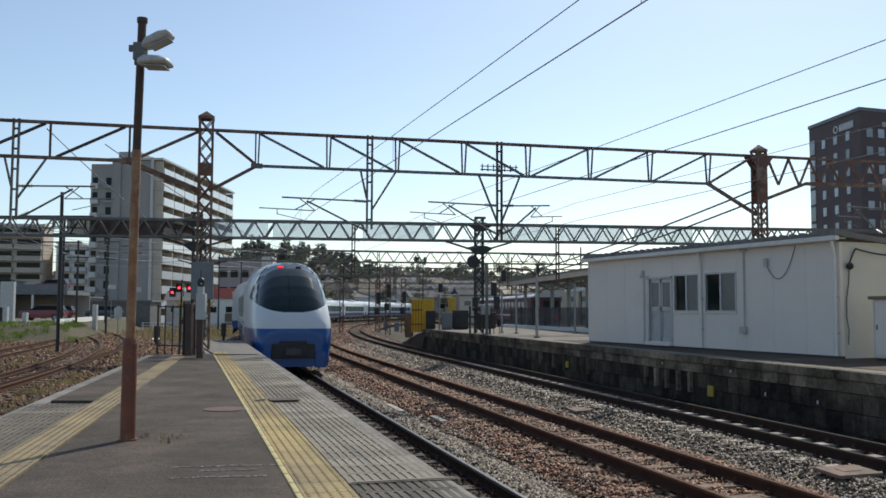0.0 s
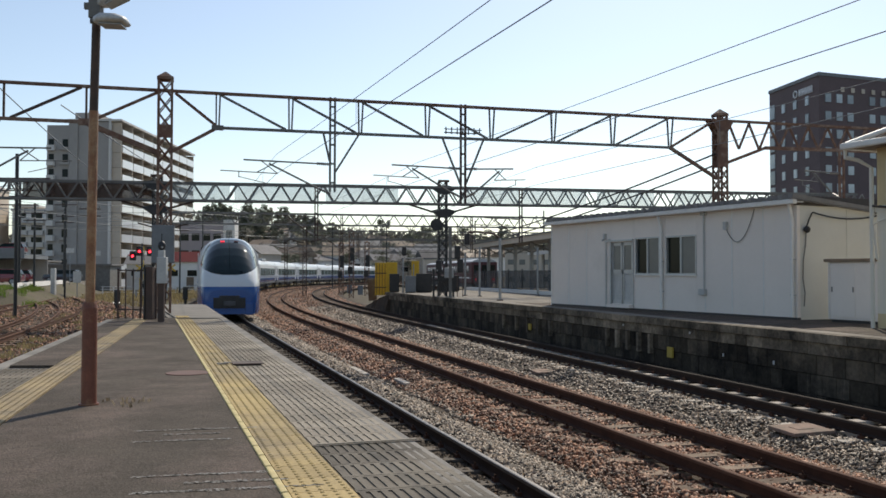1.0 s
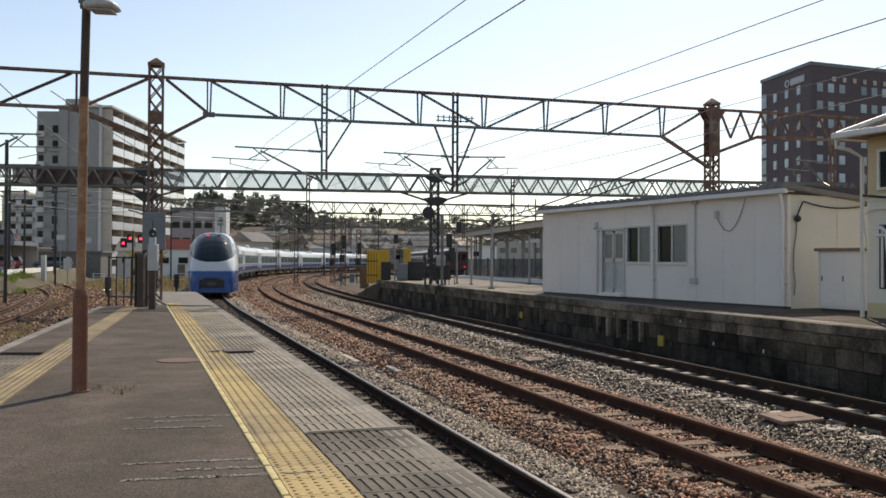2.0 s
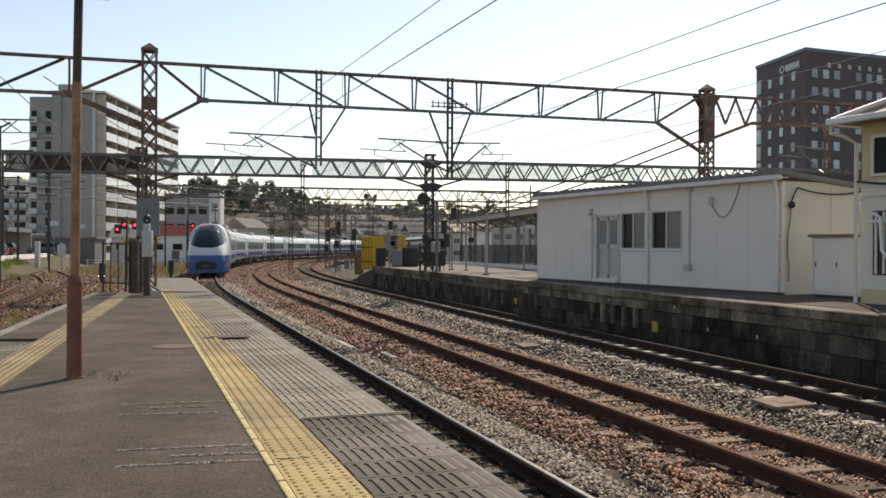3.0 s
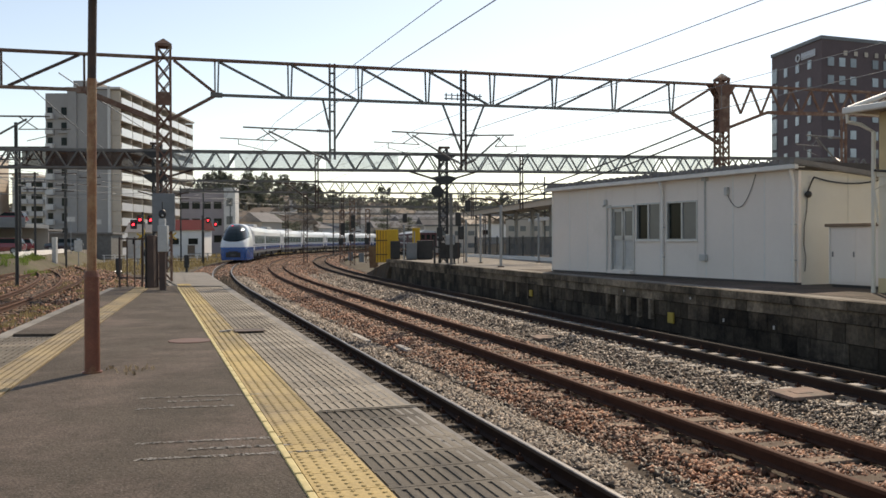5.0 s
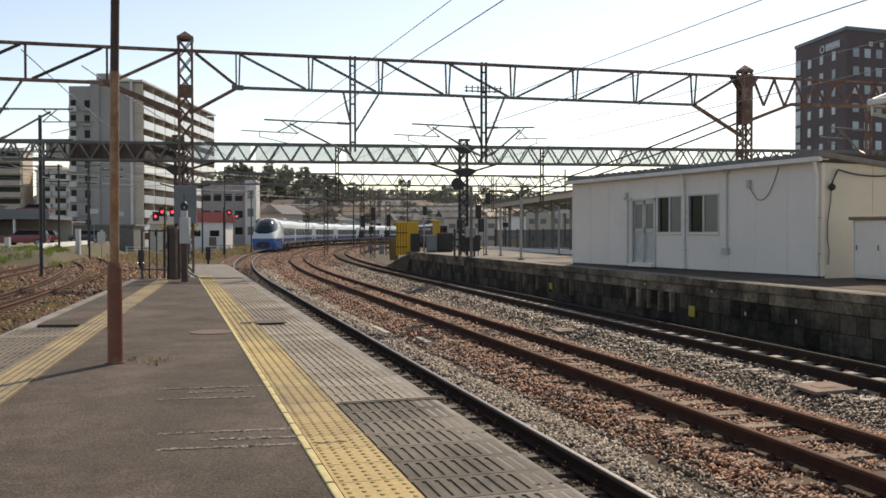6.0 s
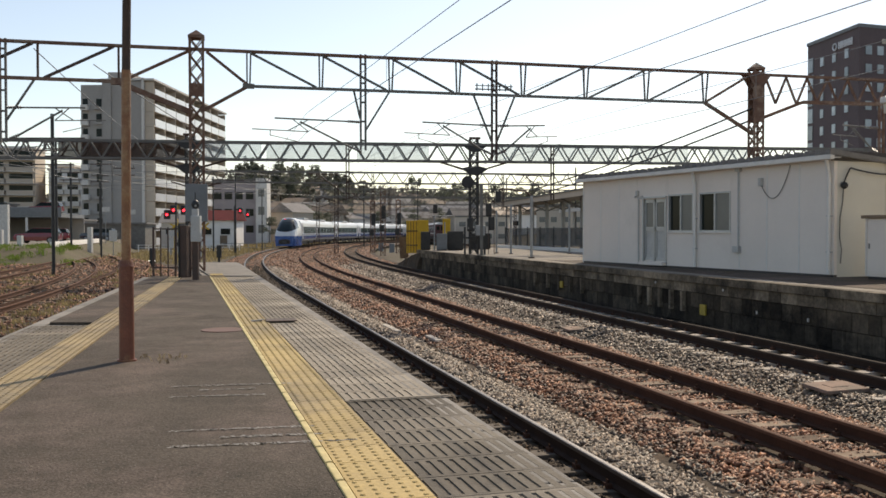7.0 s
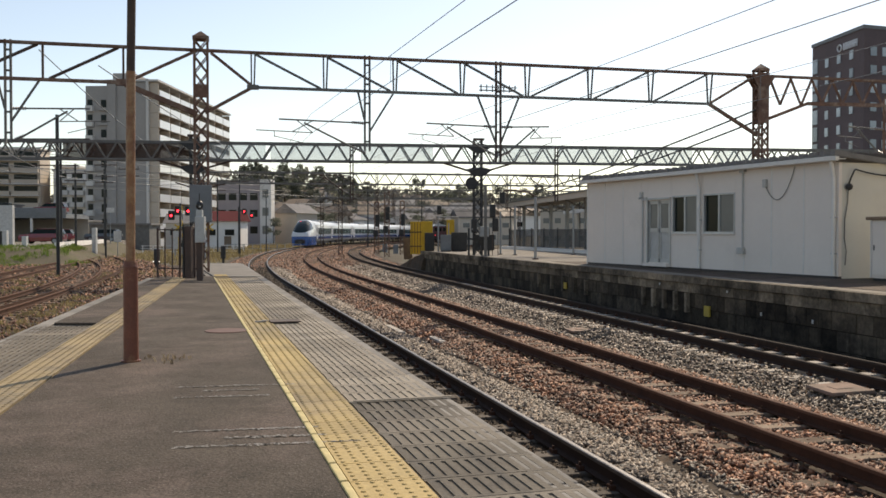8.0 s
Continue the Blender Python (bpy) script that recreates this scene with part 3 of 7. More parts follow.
rng = random.Random(11)
dry = []
for _ in range(1500):
    y = 9 * (75 / 9) ** rng.random()
    x = (edge_1_left(y) if y < 21 else t0(y) + 4.5) - 0.15 - rng.random() ** 1.2 * 13
    if noise.noise((x * 0.35, y * 0.2, 4)) > -0.08 and min(abs(x - t0(y)), abs(x - tb(y))) > 0.75:
        dry.append((x, y, -0.24, rng.uniform(0.6, 1.5)))
tufts("dry_weeds", dry, 12, 0.13, M["grass_dry"], "dry straw-coloured weeds between the sidings")
tufts("dry_weeds", [(-2.17 + rng.gauss(0, 0.07), 7.22 + rng.gauss(0, 0.1), PLAT, 0.4) for _ in range(7)], 4, 0.11, M["weed"], "dead weed growing from a crack in the platform")
def road_edge(y):
    return -35.4 - 0.249 * (y - 96)


def bank_z(x, y):
    """A grassy bank up to the raised road."""
    k = max(0.0, min(1.0, (road_edge(y) + 3.4 - x) / 3.4, (y - 58.5) / 8.0))
    return -0.36 + 1.17 * k * k * (3 - 2 * k)


sheet("road_bank", lambda y: (road_edge(y) - 12, road_edge(y) + 3.6, 22), [57 + 1.2 * i for i in range(46)], bank_z, M["verge"], "grassy earth bank below the raised road", 0.05, 0.8)
green = []
for _ in range(520):
    y = rng.uniform(58, 76)
    x = road_edge(y) + (1.2 if y > 64 else 3.0) - rng.random() * (2.5 if y > 66 else 9)
    if noise.noise((x * 0.5, y * 0.3, 2)) < -0.05:
        continue
    green.append((x, y, bank_z(x, y), rng.uniform(1.2, 2.6)))
for _ in range(700):
    y = rng.uniform(52, 78)
    x = tb(y) - 3.0 - rng.random() * 7
    if noise.noise((x * 0.4, y * 0.25, 7)) > 0.0:
        green.append((x, y, max(-0.3, bank_z(x, y)), rng.uniform(1.0, 2.0)))
tufts("green_grass", green, 10, 0.13, M["grass"], "fresh green grass verge beside the road", 5)
back = []
for _ in range(900):
    y = rng.uniform(62, 175)
    x = t1(y) - 3.0 - rng.random() * 12
    back.append((x, y, -0.4, rng.uniform(1.5, 3.5)))
tufts("track_side_weeds", back, 10, 0.14, M["grass_dry"], "dry weeds and grass beside the curved track", 6)

# ---- the near platform ----
P1_END, P1_TIP = 21.0, 30.0


def slab_prism(name, outline, z0, z1, material, label, category="platform", kind="structure", cut=1):
    bm = B()
    lo, hi = [bm.verts.new((x, y, z0)) for x, y in outline], [bm.verts.new((x, y, z1)) for x, y in outline]
    n = len(outline)
    for i in range(n):
        j = (i + 1) % n
        bm.faces.new((lo[i], lo[j], hi[j], hi[i]))
    bm.faces.new(hi)
    bm.faces.new(lo[::-1])
    return solid(name, bm, material, label, category, kind=kind)


platform_1 = slab_prism("platform_1", [(edge_1_left(-8), -8), (edge_1(-8), -8), (edge_1(P1_TIP), P1_TIP), (strip_1(P1_TIP) - 0.62, P1_TIP), (strip_1(P1_END) - 0.3, P1_END), (edge_1_left(P1_END), P1_END)],
                        -0.6, PLAT - 0.035, M["paving"], "concrete body of the narrow island platform")
asphalt = slab_prism("asphalt_surface", [(strip_left(-8) + 0.17, -8), (strip_1(-8) - 0.17, -8), (strip_1(P1_END) - 0.17, P1_END), (strip_left(P1_END) + 0.17, P1_END)],
                     PLAT - 0.035, PLAT, M["asphalt"], "worn grey-brown asphalt of the platform")
end_paving = slab_prism("end_paving", [(strip_1(P1_END) - 0.17, P1_END + 0.01), (edge_1(P1_END) - 0.02, P1_END + 0.01), (edge_1(P1_TIP) - 0.02, P1_TIP), (strip_1(P1_TIP) - 0.6, P1_TIP)],
                        PLAT - 0.033, PLAT - 0.002, M["paving"], "pale concrete paving at the platform's end")

# yellow tactile tiles
W = 0.30


def tile_mesh(material):
    bm = box(B(), (0, 0, 0), (W - 0.006, W - 0.006, 0.03))
    for i in range(5):
        for j in range(5):
            bmesh.ops.create_cone(bm, cap_ends=True, segments=6, radius1=0.013, radius2=0.008, depth=0.005, matrix=Matrix.Translation((-0.12 + 0.06 * i, -0.12 + 0.06 * j, 0.0175)))
    return finish("tactile_tile", bm, M[material])


TILE, TILE_OLD = tile_mesh("tactile"), tile_mesh("tactile_old")
BARM = finish("guide_bar", box(B(), (0, 0, 0), (0.035, W - 0.02, 0.022), bevel=0.007), M["tactile_bar"])


def lay(f, y0, y1, step, make):
    """Calls make(position, turn, index) along a line, at even steps of length."""
    y, i = y0, 0
    while y < y1:
        t = tangent(f, y)
        make(Vector((f(y), y, 0)), math.atan2(t.y, t.x) - math.pi / 2, i)
        y += step * t.y
        i += 1


def put_tile(p, a, i):
    part("tactile_tile", TILE, None, platform_1, m=Matrix.Translation((p.x, p.y, PLAT - 0.013)) @ Matrix.Rotation(a, 4, "Z"))
    part("guide_bar", BARM, None, platform_1, m=Matrix.Translation(Vector((p.x, p.y, PLAT + 0.0)) + Matrix.Rotation(a, 3, "Z") @ Vector((-0.172, 0, 0))) @ Matrix.Rotation(a, 4, "Z"))


lay(strip_1, -7.4, 20.6, W, put_tile)
lay(strip_1, 21.2, 29.7, W, lambda p, a, i: part("tactile_tile", TILE, None, platform_1, m=Matrix.Translation((p.x, p.y, PLAT - 0.012)) @ Matrix.Rotation(a, 4, "Z")) if i < 3 else None)
lay(strip_left, -7.4, 20.6, W, lambda p, a, i: part("tactile_tile", TILE_OLD, None, platform_1, m=Matrix.Translation((p.x, p.y, PLAT - 0.013)) @ Matrix.Rotation(a, 4, "Z")))


# ribbed edge slabs: rows of short raised ribs
def ribbed(width, material, n):
    """A slab with a row of sunken slots between ribs and two end bars."""
    bm = box(B(), (0, 0, -0.014), (width - 0.004, 0.296, 0.020))
    for i in range(n):
        x = -width / 2 + (i + 0.5) * width / n
        box(bm, (x, 0, -0.001), (width / n * 0.62, 0.244, 0.0085))
    for s in (-1, 1):
        box(bm, (0, s * 0.132, -0.001), (width - 0.006, 0.028, 0.008))
    return finish("ribbed_slab", bm, M[material])


RIB, RIB_NEW = ribbed(0.60, "slab", 11), ribbed(0.60, "slab_new", 11)


def put_rib(p, a, i):
    me = RIB_NEW if p.y < 5.35 else RIB
    q = Vector((p.x, p.y, PLAT - 0.012)) + Matrix.Rotation(a, 3, "Z") @ Vector((0.15 + 0.01 + 0.3, 0, 0))
    part("ribbed_slab", me, None, platform_1, m=Matrix.Translation(q) @ Matrix.Rotation(a, 4, "Z"))


lay(strip_1, -7.4, 20.6, 0.30, put_rib)
lay(strip_left, -7.4, 10.2, 0.30, lambda p, a, i: part("ribbed_slab", RIB_NEW, None, platform_1, m=Matrix.Translation(Vector((p.x, p.y, PLAT - 0.012)) + Matrix.Rotation(a, 3, "Z") @ Vector((-0.46, 0, 0))) @ Matrix.Rotation(a, 4, "Z")))
# Thin bar in the paler slab colour where the darker slabs begin.
bm = box(B(), (0, 0, 0), (0.62, 0.028, 0.006))
solid("white_line", bm, M["slab"], "thin slab-coloured bar across the ribbed slabs", "marking", kind="structure", m=pose(strip_1(5.44) + 0.48, 5.44 + 0.12, PLAT + 0.003, 0, 0, 15.4))
slab_prism("asphalt_verge", [(edge_1_left(10.3) + 0.12, 10.3), (strip_left(10.3) - 0.17, 10.3), (strip_left(P1_END) - 0.17, P1_END), (edge_1_left(P1_END) + 0.12, P1_END)], PLAT - 0.035, PLAT - 0.002, M["asphalt"], "dark asphalt verge along the platform edge")
# coping stones along both edges
CS = box_mesh("coping_stone", (0.16, 0.99, 0.14), M["paving"], 0.012)
lay(edge_1, -7.4, 29.5, 1.0, lambda p, a, i: part("coping_stone", CS, None, platform_1, m=Matrix.Translation((p.x - 0.03, p.y, PLAT - 0.08)) @ Matrix.Rotation(a, 4, "Z")))
lay(edge_1_left, -7.4, 20.5, 1.0, lambda p, a, i: part("coping_stone", CS, None, platform_1, m=Matrix.Translation((p.x + 0.03, p.y, PLAT - 0.08)) @ Matrix.Rotation(a, 4, "Z")))

# worn white scuffs on the asphalt: rows of specks
for k, (y, x0, x1, n) in enumerate(((5.98, -1.72, -0.95, 60), (5.84, -1.50, -1.15, 26), (5.60, -1.62, -1.05, 40), (4.64, -1.35, -0.62, 48), (4.50, -1.05, -0.55, 44), (4.30, -1.25, -0.35, 64))):
    rg = random.Random(k)
    vs, fs = [], []
    for _ in range(n * 3):
        x = rg.uniform(x0, x1)
        c = Vector((x, y + (x - x0) * 0.16 + rg.gauss(0, 0.009), PLAT + 0.004))
        q = [c + Vector((rg.uniform(0.004, 0.016) * math.cos(t), rg.uniform(0.003, 0.008) * math.sin(t), 0)) for t in (0, 1.2, 2.3, 3.4, 4.6, 5.5)]
        fs.append(list(range(len(vs), len(vs) + 6)))
        vs += q
    me = bpy.data.meshes.new("scuff_line")
    me.from_pydata(vs, [], fs)
    me.materials.append(M["white_paint"])
    tagged(new("scuff_line", me), "speckled white scuff line worn into the asphalt", "marking", "scuff lines", kind="structure")
rg = random.Random(77)
vs, fs = [], []
for _ in range(5000):
    y = 3.3 * (18 / 3.3) ** rg.random()
    x = strip_left(y) + 0.2 + rg.random() * (strip_1(y) - strip_left(y) - 0.4)
    c = Vector((x, y, PLAT + 0.004))
    q = [c + Vector((rg.uniform(0.0015, 0.0045) * math.cos(t), rg.uniform(0.0015, 0.004) * math.sin(t), 0)) for t in (0, 1.2, 2.3, 3.4, 4.6, 5.5)]
    fs.append(list(range(len(vs), len(vs) + 6)))
    vs += q
me = bpy.data.meshes.new("grit")
me.from_pydata(vs, [], fs)
me.materials.append(M["grit"])
tagged(new("grit", me), "fine pale grit scattered on the asphalt", "grit", kind="stuff")

bm = B()
rod(bm, (0, 0, 0), (0, 0, 0.012), 0.22, 32)
bmesh.ops.bevel(bm, geom=bm.edges[:], offset=0.004, segments=1, affect="EDGES")
solid("manhole_cover", bm, M["manhole"], "rusty round manhole cover set in the asphalt", "manhole cover", m=pose(-2.17, 9.41, PLAT - 0.004))
bm = box(B(), (0, 0, 0.006), (0.12, 0.05, 0.012), 0.4)
box(bm, (0.05, 0.02, 0.016), (0.07, 0.06, 0.006), 0.2)
solid("litter_scrap", bm, M["white_paint"], "small pale scrap lying on the yellow tiles", "litter", m=pose(-1.98, 10.25, PLAT + 0.01))
bm = box(B(), (0, 0, 0), (0.34, 0.26, 0.012), bevel=0.004)
solid("cover_plate", bm, M["steel_dark"], "dark steel cover plate in the ribbed slabs", "cover plate", m=pose(-1.72, 10.35, PLAT + 0.012, 0, 0, 15))

# ---- the far platform ----
P2_END = 49.0
far_far = 24.0
platform_2 = slab_prism("platform_2", [(edge_2(-8) + 0.12, -8), (far_far, -8), (far_far, P2_END + 6), (8.0, P2_END + 14), (edge_2(P2_END) + 0.12, P2_END)],
                        -0.6, PLAT - 0.004, M["old_paving"], "old concrete platform on a dark stone retaining wall")
bm = B()
rows = []
for k in range(15):
    y = P2_END - 0.3 + 0.65 * k
    z = 0.945 - 1.3 * (k / 14) ** 1.25
    e = edge_2(y)
    rows.append([bm.verts.new((e + dx + 0.10 * noise.noise((y * 1.7, dx, 0)), y, max(-0.6, z + dz + 0.07 * min(k, 1) * noise.noise((dx * 3, y * 2, 5))))) for dx, dz in ((-0.35, -1.3), (-0.02, -0.12), (0.2, 0.0), (3.0, 0.02), (7.0, -0.1), (8.0, -1.3))])
for r, q in zip(rows, rows[1:]):
    for i in range(5):
        bm.faces.new((r[i], r[i + 1], q[i + 1], q[i]))
bm.faces.new(rows[0])
solid("platform_ramp", bm, M["ballast_bed"], "dark earth ramp falling from the platform's end", "ramp", kind="structure")
# Added dark sheet: deepens the shadow that the shed casts on the paving.
slab_prism("shade_strip", [(edge_2(8) + 0.55, 8), (11.4, 8), (10.3, 19.2), (edge_2(31.5) + 2.2, 31.5), (edge_2(31.5) + 0.55, 31.5)], PLAT - 0.05, PLAT + 0.002, M["asphalt"], "dark strip deepening the shed's shadow on the platform", "platform")
slab_prism("platform_mortar", [(edge_2(-8) + 0.09, -7.9), (edge_2(-8) + 0.13, -7.9), (edge_2(P2_END) + 0.13, P2_END - 0.1), (edge_2(P2_END) + 0.09, P2_END - 0.1)], -0.5, PLAT - 0.06, M["mortar"], "dark mortar behind the platform stones", "wall")


def stone_mesh(name, s, material):
    return finish(name, box(B(), (0, 0, 0), s, bevel=0.006), M[material])


def wall_course(z0, h, length, material, name, proud, y0, y1, jitter):
    kinds = [stone_mesh(name, (0.16, length * k - 0.011, h - 0.011), material) for k in (0.85, 1.0, 1.15)]
    rg = random.Random(int(z0 * 100) + 50)
    y = y0
    while y < y1:
        k = rg.choice((0, 1, 2))
        l = length * (0.85, 1.0, 1.15)[k]
        t = tangent(edge_2, y)
        c = Vector((edge_2(y + l / 2 * t.y) + 0.08 - proud + rg.uniform(-jitter, jitter), y + l / 2 * t.y, z0 + h / 2))
        part(name, kinds[k], None, platform_2, m=Matrix.Translation(c) @ Matrix.Rotation(math.atan2(t.y, t.x) - math.pi / 2, 4, "Z"))
        y += l * t.y


wall_course(0.80, 0.17, 0.92, "coping", "coping_stone", 0.07, 8, P2_END - 0.5, 0.006)
wall_course(0.58, 0.22, 0.44, "coping", "wall_stone", 0.02, 8, P2_END - 0.5, 0.005)
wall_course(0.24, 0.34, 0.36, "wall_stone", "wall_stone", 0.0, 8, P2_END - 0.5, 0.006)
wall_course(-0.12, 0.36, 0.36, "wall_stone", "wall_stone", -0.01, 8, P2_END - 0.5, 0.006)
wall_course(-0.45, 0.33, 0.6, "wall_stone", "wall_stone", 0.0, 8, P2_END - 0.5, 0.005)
# pale posts left in the wall
for y in (21.1, 21.65, 22.2, 22.75, 23.3, 27.0, 27.9, 28.8, 29.8, 31.0):
    bm = box(B(), (0, 0, 0), (0.12, 0.10, 0.46), bevel=0.01)
    solid("wall_pier", bm, M["coping"], "pale stained stone pier in the platform wall", "pier", "wall piers", kind="structure", m=pose(edge_2(y) - 0.03, y, 0.35, 0, 0, 13))
bm = box(B(), (0, 0, 0), (0.05, 0.23, 0.24), bevel=0.012)
solid("yellow_marker", bm, M["yellow_faded"], "faded yellow marker plate fixed to the platform wall", "marker", m=pose(edge_2(20.2) - 0.05, 20.2, 0.22, 0, 0, 13))
bm = box(B(), (0, 0, 0), (0.05, 0.2, 0.2), bevel=0.012)
solid("yellow_marker", bm, M["yellow_faded"], "small yellow marker plate fixed to the platform wall", "marker", m=pose(edge_2(28.6) - 0.05, 28.6, 0.3, 0, 0, 13))
for y in (16.6, 18.2, 19.3, 22.3):
    bm = box(B(), (0, 0, 0), (0.02, 0.035, 0.07 if y < 19 else 0.05))
    solid("white_peg", bm, M["lamp_white"], "small white peg on the platform wall", "peg", "pegs", m=pose(edge_2(y) - (0.105 if y > 19 else 0.03), y, 0.72 if y > 19 else 0.34, 0, 0, 13))
# cover plates between the tracks
for x, y, s, r in ((5.5, 12.2, 0.66, 14), (3.3, 20.41, 0.6, 14)):
    bm = box(B(), (0, 0, 0), (s, s * 0.85, 0.05), bevel=0.01)
    box(bm, (0, 0, 0.027), (s * 0.4, s * 0.3, 0.008))
    solid("trough_cover", bm, M["brick_red"], "reddish square pit cover lying in the ballast", "pit cover", "pit covers", m=pose(x, y, bed_z(x, y) + (0.055 if y < 15 else 0.03), 2, -1, r))
for x, y, l, a in ((-0.92, 20.6, 1.6, 14.5), (0.05, 18.6, 0.9, 14.0), (1.95, 14.9, 0.5, 60), (-8.5, 82, 8, -30)):
    bm = box(B(), (0, 0, 0), (0.14, l, 0.05), bevel=0.01)
    solid("cable_trough_lid", bm, M["sleeper_concrete"], "pale concrete trough lid half buried in ballast", "trough lid", "trough lids", m=pose(x, y, -0.17 - (0.1 if y > 50 else 0.05), 0, 0, a))
# ---- overhead gantries ----
def frame_along(a, b):
    """A pose at a whose x axis points to b on the plan."""
    d = Vector(b) - Vector(a)
    return Matrix.Translation(a) @ Matrix.Rotation(math.atan2(d.y, d.x), 4, "Z")


def lattice_post(parent, x, z0, z1, w, material, cap=True, cells=None, name="lattice_post", plate=None):
    """Four corner angles with crossed braces on each side."""
    bm = B()
    h = w / 2
    for sx in (-h, h):
        for sy in (-h, h):
            box(bm, (x + sx, sy, (z0 + z1) / 2), (w * 0.17, w * 0.17, z1 - z0))
    post = part(name, bm, M[material], parent)
    n = cells or max(3, int((z1 - z0) / (w * 1.25)))
    bm = B()
    for i in range(n):
        a, b = z0 + (z1 - z0) * i / n, z0 + (z1 - z0) * (i + 1) / n
        for s in (-h, h):
            bar(bm, (x - h, s, a), (x + h, s, b), 0.025, w * 0.09)
            bar(bm, (x + h, s, a), (x - h, s, b), 0.025, w * 0.09)
            bar(bm, (x + s, -h, a), (x + s, h, b), 0.025, w * 0.09)
            bar(bm, (x + s, h, a), (x + s, -h, b), 0.025, w * 0.09)
    part("cross_brace", bm, M[material], post)
    if cap:
        bm = B()
        box(bm, (x, 0, z1 + 0.03), (w * 1.25, w * 1.25, 0.07))
        bmesh.ops.create_cone(bm, cap_ends=True, segments=4, radius1=w * 0.85, radius2=0.02, depth=0.16, matrix=Matrix.Translation((x, 0, z1 + 0.14)) @ Matrix.Rotation(math.pi / 4, 4, "Z"))
        part("cap", bm, M[material], post)
    return post


def drop_post(parent, x, z0, z1, w, material):
    """A hanging twin post with its two stays."""
    bm = B()
    for s in (-w / 2, w / 2):
        box(bm, (x + s, 0, (z0 + z1) / 2), (0.05, 0.08, z1 - z0))
    for i in range(5):
        z = z0 + (z1 - z0) * (i + 0.5) / 5
        box(bm, (x, 0, z), (w, 0.03, 0.05))
    p = part("drop_post", bm, M[material], parent)
    return p


def cantilever(parent, x, z, reach, material="steel_dark"):
    """Arms that hold a wire: tube, brace, insulators, steady arm."""
    s = 1 if reach > 0 else -1
    c = part("cantilever", rod(B(), (x + 0.35 * s, 0, z + 0.16), (x + reach, 0, z + 0.20), 0.022, 8), M[material], parent)
    part("stay", rod(B(), (x + 0.3 * s, 0, z - 0.55), (x + reach * 0.72, 0, z + 0.12), 0.026, 8), M[material], c)
    for a, b in (((x + 0.05 * s, 0, z + 0.15), (x + 0.42 * s, 0, z + 0.165)), ((x + 0.04 * s, 0, z - 0.66), (x + 0.36 * s, 0, z - 0.51))):
        a, b = Vector(a), Vector(b)
        bm = ribbed_rod(a, b, 0.02, 0.05, 7)
        part("insulator", bm, M["insulator"], c)
    bm = B()
    rod(bm, (x + reach * 0.62, 0, z - 0.14), (x + reach * 1.25, 0, z - 0.10), 0.014, 6)
    rod(bm, (x + reach * 1.05, 0, z - 0.12), (x + reach * 1.05, 0, z - 0.27), 0.012, 6)
    rod(bm, (x + reach * 1.05, 0, z - 0.25), (x + reach * 0.72, 0, z - 0.42), 0.010, 6)
    rod(bm, (x + reach * 0.62, 0, z - 0.14), (x + reach * 0.8, 0, z + 0.18), 0.014, 6)
    rod(bm, (x + reach * 0.62, 0, z + 0.18), (x + reach * 0.85, 0, z - 0.12), 0.014, 6)
    part("steady_arm", bm, M[material], c)
    return c


G1A, G1B = Vector((-6.05, 23.5, 0)), Vector((9.78, 27.16, 0))
G1L = (G1B - G1A).length
gantry = thing("overhead_gantry", frame_along(G1A, G1B), "rust-brown steel lattice gantry spanning the tracks", "gantry", "gantries")
TOP, BOT = 6.69, 5.79
lattice_post(gantry, 0, PLAT, 6.96, 0.33, "steel_rust")
lattice_post(gantry, G1L, PLAT, 6.82, 0.30, "steel_rust", cells=18)
for sy in (-0.165, 0.165):
    part("post_plate", box(B(), (G1L, sy, 6.0), (0.30, 0.012, 1.5)), M["steel_rust"], gantry)
    bm = B()
    loft(bm, [[Vector((G1L + x, y, z)) for x, z in ((-0.42, 6.70), (-0.15, 6.3), (0.15, 6.3), (0.42, 6.70))] for y in (sy - 0.007, sy + 0.007)])
    part("gusset", bm, M["steel_rust"], gantry, "flared gusset plate")
part("top_chord", bar(B(), (-14, 0, TOP), (G1L + 9, 0, TOP), 0.12, 0.07), M["steel_rust"], gantry)
K0, K1, NP = 1.31, G1L - 1.72, 7
PP = [K0 + (K1 - K0) * i / NP for i in range(NP + 1)]
part("bottom_chord", bar(B(), (K0 - 0.1, 0, BOT), (K1 + 0.1, 0, BOT), 0.09, 0.07), M["steel_grey"], gantry)
part("bottom_chord", bar(B(), (-14, 0, BOT), (-1.85, 0, BOT), 0.09, 0.08), M["steel_rust"], gantry)
for i, x in enumerate(PP):
    part("upright", bar(bar(B(), (x - 0.035, 0, BOT), (x - 0.035, 0.09, TOP), 0.04, 0.05), (x + 0.035, 0, BOT), (x + 0.06, -0.09, TOP), 0.03, 0.05), M["steel_grey"], gantry)
for i in range(NP):
    a, b = (PP[i] + 0.05, PP[i + 1] - 0.12) if i < 4 else (PP[i + 1] - 0.05, PP[i] + 0.12)
    part("diagonal", bar(B(), (a, 0, TOP - 0.03), (b, 0, BOT + 0.03), 0.05, 0.06), M["steel_grey"], gantry)
